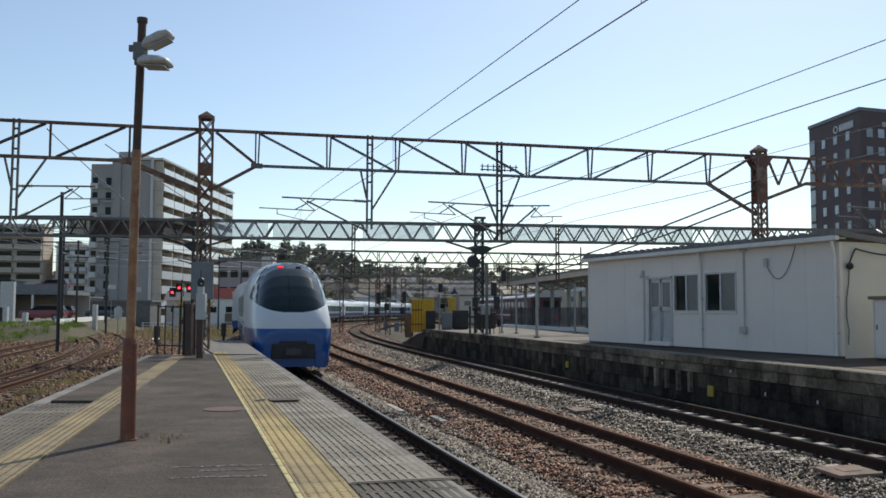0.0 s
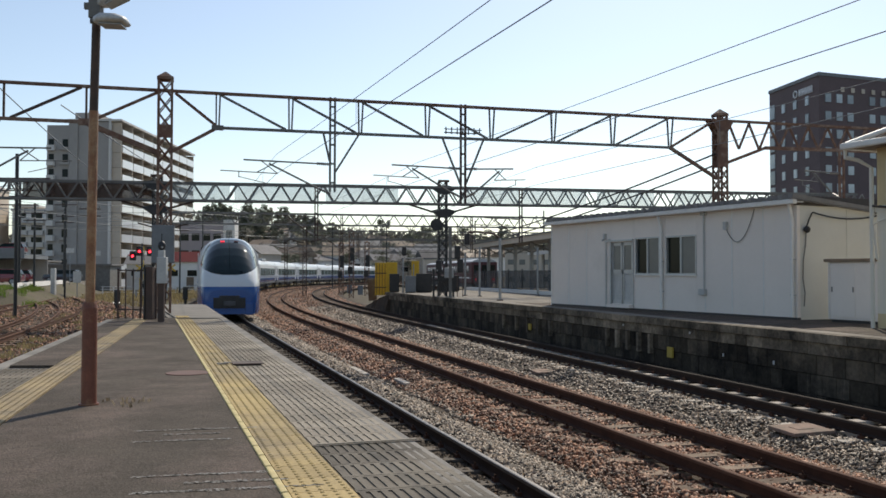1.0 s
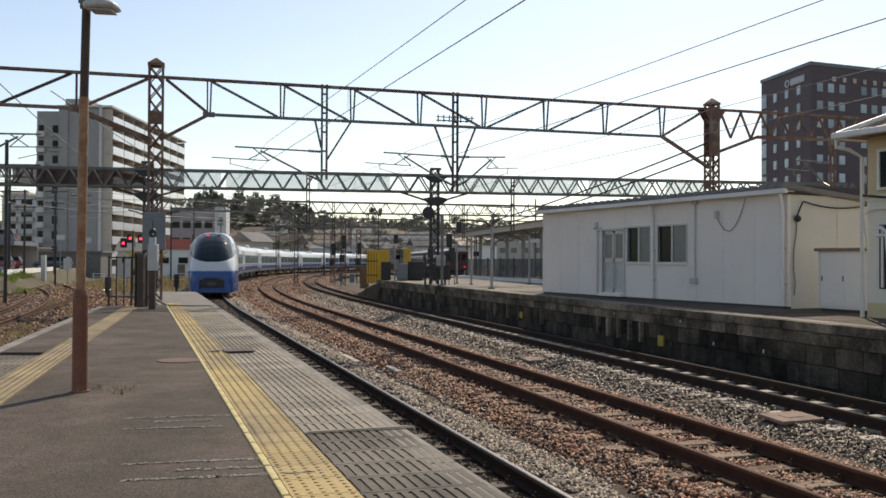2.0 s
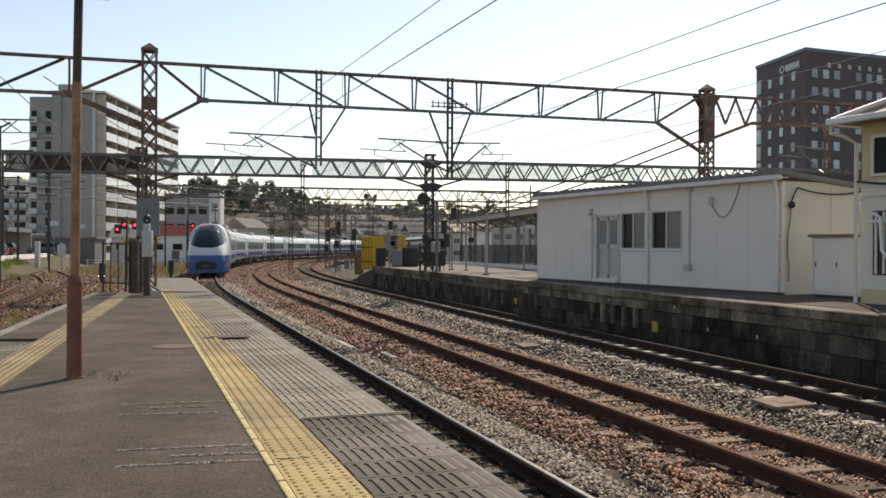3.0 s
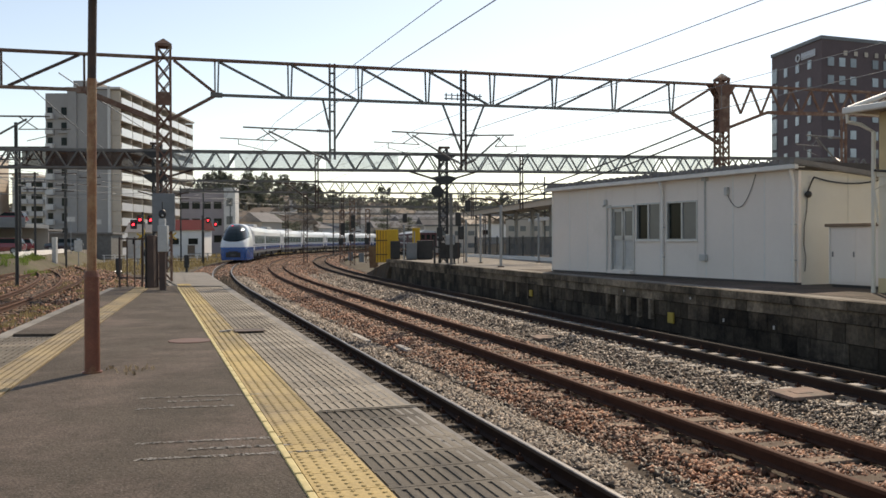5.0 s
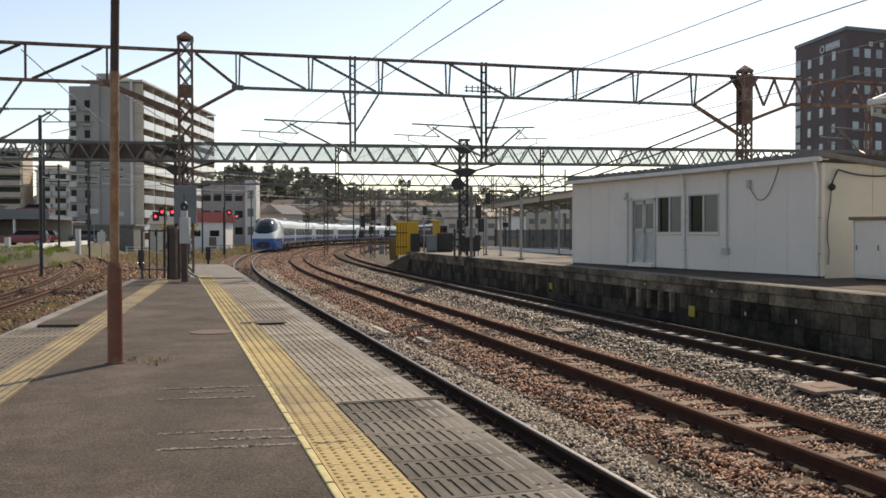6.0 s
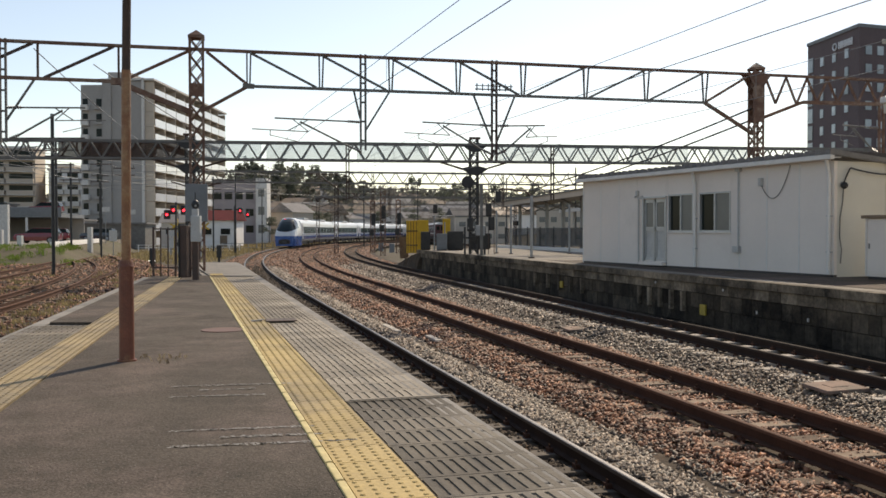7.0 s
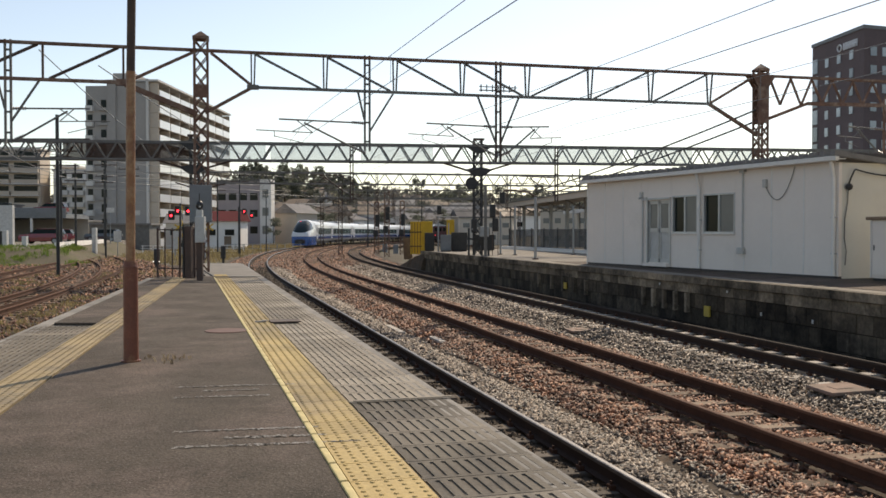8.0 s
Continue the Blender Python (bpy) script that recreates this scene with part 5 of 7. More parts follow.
st("base_wall", 0, 13, 0.0, 5, 0, 0.28, "cream_dark")
st("lower_wall", 0, 13, 0.0, 5, 0.28, 2.25, "cream")
st("upper_wall", 0, 13, 0.02, 5, 2.25, 3.5, "cream_dark", "ochre upper wall")
st("string_course", -0.02, 13, -0.03, 0.02, 2.2, 2.32, "cream")
part("corner_pipe", tube(B(), [(-0.06, -0.06, 0.0), (-0.06, -0.06, 3.05), (-0.2, -0.25, 3.2), (-0.32, -0.45, 3.25), (-0.32, -0.45, 3.4)], 0.04, 10), M["cream"], station, smooth=False)
for x in (0.3, 2.6, 5.0):
    w = st("window", x, x + 1.9, -0.01, 0.06, 2.45, 3.12, "glass_dark", "dark window with a cream frame")
    for q in ((x - 0.06, x, 2.4, 3.18), (x + 1.9, x + 1.96, 2.4, 3.18), (x, x + 1.9, 2.4, 2.45), (x, x + 1.9, 3.12, 3.18)):
        st("window_frame", q[0], q[1], -0.04, 0.05, q[2], q[3], "cream", parent=w)
v = st("vent_grille", 0.28, 1.9, -0.02, 0.03, 0.55, 1.75, "black_paint", "dark service recess with pale pipes")
for i in range(9):
    part("slat", box(B(), (0.36 + i * 0.17, -0.03, 1.15), (0.05, 0.03, 1.15)), M["cream"], v)
part("pipe", tube(B(), [(0.35, -0.08, 1.7), (0.5, -0.1, 1.62), (0.55, -0.1, 1.0), (0.75, -0.12, 0.8), (1.6, -0.12, 0.78)], 0.035, 8), M["trim_white"], v)
part("pipe", tube(B(), [(0.25, -0.05, 1.55), (1.8, -0.05, 1.58)], 0.03, 8), M["trim_white"], v)
part("cable", tube(B(), sag((-0.02, -0.08, 2.32), (4, -0.1, 2.2), 0.12), 0.024, 6), M["black_paint"], station)
part("cable", tube(B(), [(0.05, -0.06, 1.3), (-0.02, -0.08, 1.95), (0.2, -0.08, 2.05), (4, -0.08, 2.05)], 0.02, 6), M["cream"], station)
# hipped roof with a wide eave
bm = B()
z0, z1 = 3.42, 4.9
c = [(-0.3, -0.45, z0), (13.6, -0.45, z0), (13.6, 5.6, z0), (-0.3, 5.6, z0)]
r1, r2 = (2.4, 2.5, z1), (10.5, 2.5, z1)
vs = [bm.verts.new(p) for p in (*c, r1, r2)]
for f in ((0, 1, 5, 4), (1, 2, 5), (2, 3, 4, 5), (3, 0, 4), (3, 2, 1, 0)):
    bm.faces.new([vs[i] for i in f])
part("roof", bm, M["roof_brown"], station)
st("gutter", -0.37, 13.6, -0.55, -0.43, z0 - 0.02, z0 + 0.1, "trim_white", "white gutter along the eave", bevel=0.03)
st("gutter", -0.37, -0.25, -0.43, 5.6, z0 - 0.02, z0 + 0.1, "trim_white", "white gutter along the eave", bevel=0.03)
part("hip_ridge", rod(B(), (-0.3, -0.45, z0 + 0.08), (2.4, 2.5, z1 + 0.04), 0.05, 8), M["trim_white"], station)
# ---- the train: eleven cars on the first track ----
CAR = 20.5
ARC_Y = np.arange(-10, 420, 0.25)
ARC_X = np.array([t1(v) for v in ARC_Y])
ARC_S = np.concatenate([[0], np.cumsum(np.hypot(np.diff(ARC_X), np.diff(ARC_Y)))])


def on_track(s):
    return Vector((np.interp(s, ARC_S, ARC_X), np.interp(s, ARC_S, ARC_Y), 0.02))


def car_pose(s_rear):
    """The pose of a car whose rear end stands at s_rear; its y axis points ahead."""
    a, b = on_track(s_rear + 3.3), on_track(s_rear + CAR - 3.3)
    d = (b - a).normalized()
    return Matrix.Translation(a - d * 3.3) @ Matrix.Rotation(math.atan2(d.y, d.x) - math.pi / 2, 4, "Z")


def section(w, zt, n, k=36, zb=0.22):
    pts = []
    for i in range(k + 1):
        a = math.pi * i / k
        ca, sa = math.cos(a), math.sin(a)
        pts.append((w / 2 * math.copysign(abs(ca) ** (2 / n), ca), zb + (zt - zb) * abs(sa) ** (2 / n)))
    return pts


def body_section(zlo, zhi, inset=0.0):
    """Right half outline of the car body between two heights, from bottom to top."""
    full = [(1.35, 0.95), (1.415, 1.15), (1.43, 1.9), (1.405, 2.5), (1.32, 2.95), (1.13, 3.27), (0.8, 3.43), (0.4, 3.49), (0.0, 3.51)]
    zs, xs = [p[1] for p in full], [p[0] for p in full]
    zz = sorted({zlo, zhi, *[z for z in zs if zlo < z < zhi]})
    return [(np.interp(z, zs, xs) - inset, z) for z in zz]


def skin(bm, y0, y1, zlo, zhi, closed=True):
    s = body_section(zlo, zhi)
    ring = [(x, z) for x, z in s] + [(-x, z) for x, z in reversed(s) if x > 0.001]
    loft(bm, [[Vector((x, y, z)) for x, z in ring] for y in (y0, y1)])
    return bm


BLUE_TOP = 1.38


def bogie(parent, y):
    bm = box(B(), (0, y, 0.55), (2.2, 2.6, 0.22), bevel=0.03)
    for s in (-1, 1):
        box(bm, (s * 1.0, y, 0.5), (0.14, 3.0, 0.3), bevel=0.03)
    b = part("bogie", bm, M["train_grey"], parent)
    for dy in (-1.05, 1.05):
        for s in (-1, 1):
            part("wheel", rod(B(), (s * 0.5, y + dy, 0.43), (s * 0.62, y + dy, 0.43), 0.43, 20), M["steel_dark"], b)


def car_shell(car, y0, y1, ends=(True, True)):
    part("lower_side", skin(B(), y0, y1, 0.95, BLUE_TOP), M["train_blue"], car, "blue lower body side")
    part("upper_side", skin(B(), y0, y1, BLUE_TOP + 0.001, 3.0), M["train_white"], car, "white upper body side")
    part("roof", skin(B(), y0, y1, 3.001, 3.51), M["train_white"], car, "white roof")
    for s in (-1, 1):
        part("stripe", box(B(), (s * 1.429, (y0 + y1) / 2, 1.52), (0.02, y1 - y0, 0.05)), M["train_blue"], car, "thin blue stripe")
        band = part("window_band", box(B(), (s * 1.418, (y0 + y1) / 2, 2.1), (0.03, y1 - y0 - 3.4, 0.86)), M["train_window"], car, "tinted band of side windows")
        n = 6
        for i in range(n + 1):
            y = y0 + 1.7 + (y1 - y0 - 3.4) * i / n
            part("window_post", box(B(), (s * 1.421, y, 2.1), (0.03, 0.11, 0.87)), M["train_white"], band)
        for y in (y0 + 0.95, y1 - 0.95):
            d = part("door", box(B(), (s * 1.416, y, 1.98), (0.03, 0.8, 1.9), bevel=0.008), M["train_white"], car)
            part("door_window", box(B(), (s * 1.422, y, 2.25), (0.03, 0.34, 0.75)), M["train_window"], d)
    bm = B()
    for k, (a, b, w) in enumerate(((0.30, 0.42, 2.2), (0.44, 0.55, 2.0), (0.57, 0.70, 2.3))):
        box(bm, (0, y0 + (y1 - y0) * (a + b) / 2, 0.62), (w, (y1 - y0) * (b - a), 0.62), bevel=0.03)
    part("underframe", bm, M["train_grey"], car)
    part("skirt", box(box(B(), (1.36, (y0 + y1) / 2, 0.83), (0.05, y1 - y0 - 0.2, 0.26)), (-1.36, (y0 + y1) / 2, 0.83), (0.05, y1 - y0 - 0.2, 0.26)), M["train_grey"], car)
    bm = box(B(), (0, (y0 + y1) / 2, 3.56), (1.9, 4.2, 0.26), bevel=0.06)
    part("air_conditioner", bm, M["train_roof"], car, smooth=False)
    for y in (y0 + 3.3, y1 - 3.3):
        bogie(car, y)
    part("gangway", box(box(B(), (0, y1 + 0.05, 2.0), (1.1, 0.3, 2.1)), (0, y0 - 0.05, 2.0), (1.1, 0.3, 2.1)) if all(ends) else box(B(), (0, y1 + 0.05, 2.0), (1.1, 0.3, 2.1)), M["train_grey"], car)


def cab_car():
    """The tail car with its long rounded nose, tip at y = 0."""
    car = thing("train_car", None, "white and blue express tail car with rounded nose, red lamp", "train car", "train cars")
    NL = 4.6
    car_shell(car, NL, CAR - 0.25, (False, True))
    ss = [0, 0.015, 0.05, 0.11, 0.2, 0.32, 0.45, 0.6, 0.8, 1.0, 1.2, 1.45, 1.7, 1.95, 2.2, 2.45, 2.7, 2.95, 3.2, 3.5, 3.8, 4.2, NL]
    def lerp(tab, s):
        return np.interp(s, [p[0] for p in tab], [p[1] for p in tab])
    zt = [(0, 1.25), (0.015, 1.35), (0.05, 1.47), (0.11, 1.62), (0.2, 1.78), (0.32, 1.94), (0.45, 2.08), (0.8, 2.40), (1.2, 2.72), (1.7, 3.05), (2.2, 3.30), (2.7, 3.46), (3.2, 3.54), (3.8, 3.55), (NL, 3.53)]
    wt = [(0, 1.98), (0.015, 2.12), (0.05, 2.24), (0.11, 2.34), (0.2, 2.43), (0.32, 2.50), (0.6, 2.60), (1.2, 2.70), (2.2, 2.80), (3.2, 2.84), (NL, 2.86)]
    nt = [(0, 4.2), (0.3, 3.6), (1.2, 3.1), (2.4, 2.9), (3.4, 3.1), (NL, 3.9)]
    K = 200
    rings = []
    fine = []
    for a, b in zip(ss, ss[1:]):
        fine += [a + (b - a) * k / 8 for k in range(8)]
    fine.append(NL)
    for s in fine:
        tuck = 0.13 * max(0.0, 1 - s / 4)
        rings.append([Vector((x * (1 - tuck * max(0.0, 1.5 - z) / 1.3), s, z)) for x, z in section(lerp(wt, s), lerp(zt, s) + 0.05 * min(1.0, s / 2), lerp(nt, s), K, 0.20)])
    sets = {"white": B(), "blue": B(), "glass": B()}
    verts = {k: {} for k in sets}

    def face(kind, ids):
        bmk, vk = sets[kind], verts[kind]
        vv = []
        for r, i in ids:
            if (r, i) not in vk:
                vk[(r, i)] = bmk.verts.new(rings[r][i])
            vv.append(vk[(r, i)])
        bmk.faces.new(vv)

    def kind_of(c):
        if c.z < BLUE_TOP:
            return "blue"
        zc = 2.62
        hz = 0.74 if c.z < zc else 1.3
        e = (abs(c.x) / (1.33 + 0.10 * max(0.0, min(1.0, (c.z - zc) / 0.4)))) ** 2.4 + (abs(c.z - zc) / hz) ** 2.2
        return "glass" if e < 1 and c.y < 3.1 and c.y > 0.15 else "white"

    for r in range(len(rings) - 1):
        for i in range(K):
            c = (rings[r][i] + rings[r][i + 1] + rings[r + 1][i] + rings[r + 1][i + 1]) / 4
            face(kind_of(c), ((r, i), (r, i + 1), (r + 1, i + 1), (r + 1, i)))
    cap = [sets["blue"].verts.new(p) for p in rings[0]]
    sets["blue"].faces.new(cap)
    nose = part("nose", sets["white"], M["train_white"], car, "white rounded nose shell", smooth=True)
    part("nose_lower", sets["blue"], M["train_blue"], car, "blue lower nose", smooth=True)
    part("windscreen", sets["glass"], M["train_glass"], car, "large dark wraparound windscreen", smooth=True)
    cp = part("coupler_recess", box(B(), (0, -0.006, 0.68), (1.34, 0.06, 0.46), bevel=0.02), M["black_paint"], car)
    bm = rod(B(), (0, -0.12, 0.66), (0, 0.1, 0.66), 0.12, 12)
    box(bm, (0, -0.1, 0.66), (0.5, 0.1, 0.2), bevel=0.02)
    part("coupler", bm, M["train_grey"], cp)
    part("recess_top", box(B(), (0, -0.004, 0.95), (0.86, 0.05, 0.1), bevel=0.02), M["black_paint"], cp)
    part("recess_lip", box(B(), (0, -0.02, 0.42), (1.3, 0.05, 0.03)), M["train_blue"], cp)
    for s in (-1, 1):
        part("skirt_step", box(B(), (s * 0.84, -0.02, 0.42), (0.34, 0.10, 0.5), bevel=0.03), M["train_blue"], car)
        tl = part("tail_lamp", box(B(), (s * 0.30, 2.34, 3.41), (0.19, 0.07, 0.045), bevel=0.012), M["train_lamp"] if s < 0 else M["train_lamp_off"], car, "lit red tail lamp" if s < 0 else "unlit dim red tail lamp")
        hl = part("headlamp", box(B(), (s * 0.62, 1.72, 2.93), (0.16, 0.05, 0.06), bevel=0.01), M["train_glass"], car)
    part("wiper", tube(B(), [(0.02, 0.62, 2.32), (0.18, 1.05, 2.60), (0.55, 1.08, 2.56)], 0.006, 6), M["train_glass"], car)
    part("wiper", tube(B(), [(-0.1, 0.62, 2.32), (-0.22, 1.1, 2.63), (0.2, 1.25, 2.74)], 0.006, 6), M["train_glass"], car)
    bm = box(B(), (0, 2.6, 0.5), (2.0, 3.4, 0.4))
    part("pilot", bm, M["train_grey"], car)
    return car


def mid_car():
    car = thing("train_car", None, "white and blue express passenger car with tinted windows", "train car", "train cars")
    car_shell(car, 0.25, CAR - 0.25)
    return car


cars = [cab_car(), mid_car()]
for k in range(9):
    cars.append(copy_thing(cars[1], Matrix.Identity(4)))


def tail_at(t):
    """Length along the track of the train's tail at t seconds."""
    y = 28.3 + 11.0 * t + 0.04 * t * t
    return float(np.interp(y, ARC_Y, ARC_S))


def motions():
    turn = math.atan(0.09)
    for k, car in enumerate(railcars):
        rows = []
        for i in range(17):
            y = 82.0 + (12.5 * i / 2 + 20.2 * k) * math.cos(turn)
            rows.append((i / 2, Matrix.Translation((tm(y), y, 0.0)) @ Matrix.Rotation(turn, 4, "Z")))
        walk(car, rows)
    for k, car in enumerate(cars):
        trim = Matrix.Rotation(math.radians(-0.9), 4, "Z") if k == 0 else Matrix.Identity(4)
        walk(car, [(t / 2, car_pose(tail_at(t / 2) + k * CAR) @ trim) for t in range(17)])


# maroon railcars leaving on the line behind the far platform
def tm(y):
    return 10.0 - 0.09 * (y - 82)


sheet("ballast_bed_back", lambda y: (tm(y) - 1.9, tm(y) + 1.9, 6), [64 + 3 * i for i in range(60)], lambda x, y: -0.22, M["ballast_bed"], "brown ballast of the line behind the far platform", 0.04, 1.2)
track("track_6", tm, 64, 238, "rail_rust", "rail_head_dull", "sleeper_wood", 0.9, "rusty track behind the far platform", 0, limit=190)


def railcar():
    """A maroon railcar; its end stands at y = 0 and it runs towards +y."""
    c = thing("railcar", None, "maroon railcar with dark windows and grey roof", "railcar", "railcars")
    part("body", box(B(), (0, 10, 2.05), (2.75, 19.6, 2.3), bevel=0.10), M["red_train"], c)
    bm = B()
    loft(bm, [[Vector((1.3 * math.cos(math.pi * k / 8), y, 3.12 + 0.42 * math.sin(math.pi * k / 8))) for k in range(9)] for y in (0.25, 19.75)])
    part("roof", bm, M["train_roof"], c, "grey curved roof", smooth=False)
    part("air_conditioner", box(B(), (0, 10, 3.6), (1.5, 3.2, 0.22), bevel=0.05), M["train_roof"], c)
    for s in (-1, 1):
        part("stripe", box(B(), (s * 1.372, 10, 1.5), (0.02, 19.2, 0.14)), M["trim_white"], c, "pale waist stripe")
        for i in range(9):
            part("window", box(B(), (s * 1.37, 2.6 + 1.85 * i, 2.42), (0.03, 1.25, 0.78), bevel=0.01), M["glass_dark"], c)
        for y in (1.1, 18.9):
            part("door", box(B(), (s * 1.37, y, 1.98), (0.03, 0.85, 1.85), bevel=0.01), M["red_train"], c)
    part("end_door", box(B(), (0, 0.19, 2.0), (0.75, 0.03, 1.8), bevel=0.01), M["red_train"], c)
    for x in (-0.85, 0, 0.85):
        part("end_window", box(B(), (x, 0.185, 2.5), (0.55, 0.04, 0.72), bevel=0.01), M["glass_dark"], c)
    for x in (-0.95, 0.95):
        part("tail_lamp", rod(B(), (x, 0.12, 1.35), (x, 0.2, 1.35), 0.08, 12), M["train_lamp"], c, "red tail lamp")
    part("underframe", box(B(), (0, 10, 0.72), (2.3, 17, 0.5), bevel=0.04), M["train_grey"], c)
    for y in (3.2, 16.8):
        bg = part("bogie", box(B(), (0, y, 0.5), (2.1, 2.8, 0.3), bevel=0.04), M["black_paint"], c)
        for dy in (-0.95, 0.95):
            for s in (-1, 1):
                part("wheel", rod(B(), (s * 0.5, y + dy, 0.42), (s * 0.62, y + dy, 0.42), 0.42, 18), M["steel_dark"], bg)
    return c


railcars = [railcar()]
railcars.append(copy_thing(railcars[0], Matrix.Identity(4)))
# ---- fence, cabinets and signals at the near platform's end ----
fence = thing("end_fence", frame_along((-6.35, 20.75, PLAT), (-5.15, 20.3, PLAT)), "dark steel fence closing the platform's end", "fence")
for i in range(7):
    part("fence_post", rod(B(), (i * 0.2, 0, 0), (i * 0.2, 0, 1.12), 0.016 if i % 3 else 0.024, 8), M["steel_dark"], fence)
for z in (0.2, 1.08):
    part("fence_rail", bar(B(), (0, 0, z), (1.22, 0, z), 0.03, 0.03), M["steel_dark"], fence)
fence = thing("side_fence", frame_along((-5.75, 21.4, PLAT), (-7.9, 29.6, PLAT)), "light grey wire fence along the platform's end", "fence")
for i in range(9):
    part("fence_post", rod(B(), (i * 1.03, 0, -0.1), (i * 1.03, 0, 1.15), 0.02, 8), M["galv"], fence)
for z in (0.15, 0.5, 0.85, 1.12):
    part("fence_rail", rod(B(), (0, 0, z), (8.3, 0, z), 0.012, 6), M["galv"], fence)
    
cab = thing("signal_cabinet", pose(-5.5, 20.35, PLAT, 0, 0, -8), "tall dark grey equipment cabinet at the platform's end", "cabinet")
part("body", box(B(), (0, 0, 0.58), (0.15, 0.3, 1.15), bevel=0.012), M["steel_dark"], cab)
part("frame", box(B(), (-0.10, 0, 0.6), (0.03, 0.32, 1.2)), M["black_paint"], cab)
post = thing("emergency_post", pose(-5.0, 19.25, PLAT), "grey post carrying a pale equipment box and lamp", "equipment post")
part("post", box(B(), (0, 0, 0.4), (0.12, 0.10, 0.82), bevel=0.01), M["steel_dark"], post)
part("equipment_box", box(B(), (0.02, -0.02, 1.08), (0.2, 0.16, 0.55), bevel=0.015), M["pale_box"], post)
part("upper_box", box(B(), (0.0, 0, 1.42), (0.13, 0.12, 0.16), bevel=0.012), M["pale_box"], post)
part("lamp_hood", ball(B(), (0, 0, 1.6), 0.085, (1, 1, 1.2)), M["black_paint"], post, smooth=True)
part("lamp", ball(B(), (0.03, -0.10, 1.56), 0.025), M["lamp_dim"], post, "clear lamp lens")
part("mast", rod(B(), (0, 0, 1.65), (0, 0, 1.85), 0.012, 6), M["black_paint"], post)
bigbox = solid("relay_box", box(B(), (0, 0, 0), (0.55, 0.35, 0.95), bevel=0.015), M["grey_box"], "blue-grey relay box mounted on the gantry post", "relay box", m=pose(-5.98, 23.15, PLAT + 1.75, 0, 0, 13))
sgn = thing("platform_sign", pose(-6.05, 22.0, PLAT), "slim pole with a small signal disc", "signal")
part("pole", rod(B(), (0, 0, 0), (0, 0, 1.0), 0.02, 8), M["steel_dark"], sgn)
part("disc", rod(B(), (0, -0.02, 0.72), (0, 0.02, 0.72), 0.11, 16), M["black_paint"], sgn)


def red_signal(x, y, z0, heads, label):
    """A signal mast with round red-lit heads; heads: (dx, z)."""
    s = thing("signal_mast", pose(x, y, z0), label, "railway signal", "signals")
    part("mast", rod(B(), (0, 0, 0), (0, 0, max(h[1] for h in heads) + 0.5), 0.06, 10), M["black_paint"], s)
    for dx, z in heads:
        hd = part("signal_head", box(B(), (dx, -0.08, z), (0.42, 0.2, 0.62), bevel=0.06), M["black_paint"], s)
        part("lamp", ball(B(), (dx, -0.19, z - 0.02), 0.08), M["lamp_red"], hd, "lit red lamp")
        part("visor", bmesh_visor(dx, z), M["black_paint"], hd)
    return s


def bmesh_visor(dx, z):
    bm = B()
    for i in range(7):
        a = math.pi * i / 6
        b = math.pi * (i + 1) / 6
        if i < 6:
            bar(bm, (dx + 0.17 * math.cos(a), -0.3, z + 0.17 * math.sin(a)), (dx + 0.17 * math.cos(b), -0.3, z + 0.17 * math.sin(b)), 0.22, 0.02)
    return bm


red_signal(-17.0, 60.5, -0.3, ((-0.56, 3.41), (-0.12, 3.72), (0.56, 3.70)), "black signal mast with three lit red lamps")
red_signal(-20.6, 95.0, -0.3, ((0.62, 4.44), (1.41, 4.04)), "black signal mast with two lit red lamps beside the curve")
for x, y, h, r in ((-19.4, 90, 8.4, 0.10), (-17.9, 96, 6.4, 0.08), (-30.9, 75, 9.6, 0.16), (-29.5, 74.5, 7.6, 0.13), (-27.6, 76, 9.0, 0.11), (-26.3, 78, 8.2, 0.12), (-33.5, 92, 8.4, 0.14), (-34.5, 70, 9.2, 0.10), (-24.0, 100, 8.0, 0.12), (-29.5, 110, 9.0, 0.14), (-9.5, 128, 9, 0.13), (-2, 135, 9, 0.13), (10, 120, 9, 0.13), (16, 100, 9, 0.13)):
    u = thing("utility_pole", pose(x, y, -0.6), "dark utility pole with crossarms and wires", "utility pole", "utility poles")
    part("pole", rod(B(), (0, 0, 0), (0, 0, h + 0.6), r * 0.75, 10, r * 0.6), M["black_paint"], u)
    if h > 7:
        for k in range(2):
            part("crossarm", bar(B(), (-0.9, 0, h - 0.2 - 0.6 * k), (0.9, 0, h - 0.2 - 0.6 * k), 0.08, 0.08), M["steel_dark"], u)
        for q in (-0.8, 0.8):
            part("insulator", rod(B(), (q, 0, h - 0.2), (q, 0, h + 0.05), 0.06, 8), M["insulator"], u)
# crossarm mast with switch gear left of the tracks
u = thing("switch_mast", pose(-18.7, 45.0, -0.6), "dark mast with insulated switch arms", "mast")
part("pole", rod(B(), (0, 0, 0), (0, 0, 8.4), 0.085, 10), M["black_paint"], u)
for z, w in ((7.2, 2.0), (6.6, 1.6), (5.9, 1.3)):
    part("crossarm", bar(B(), (-w, 0, z), (w * 0.8, 0, z), 0.06, 0.06), M["steel_dark"], u)
for x in (-1.2, -0.4, 0.5, 1.2):
    part("insulator", rod(B(), (x, 0, 6.6), (x, 0, 7.2), 0.05, 8), M["insulator"], u)
wire_curve("span_wire", sag((-32, 52, 6.6), (-18, 47, 6.75), 0.4), 0.02, M["wire"], "dark span wire between masts", "cable", "feeder cables")

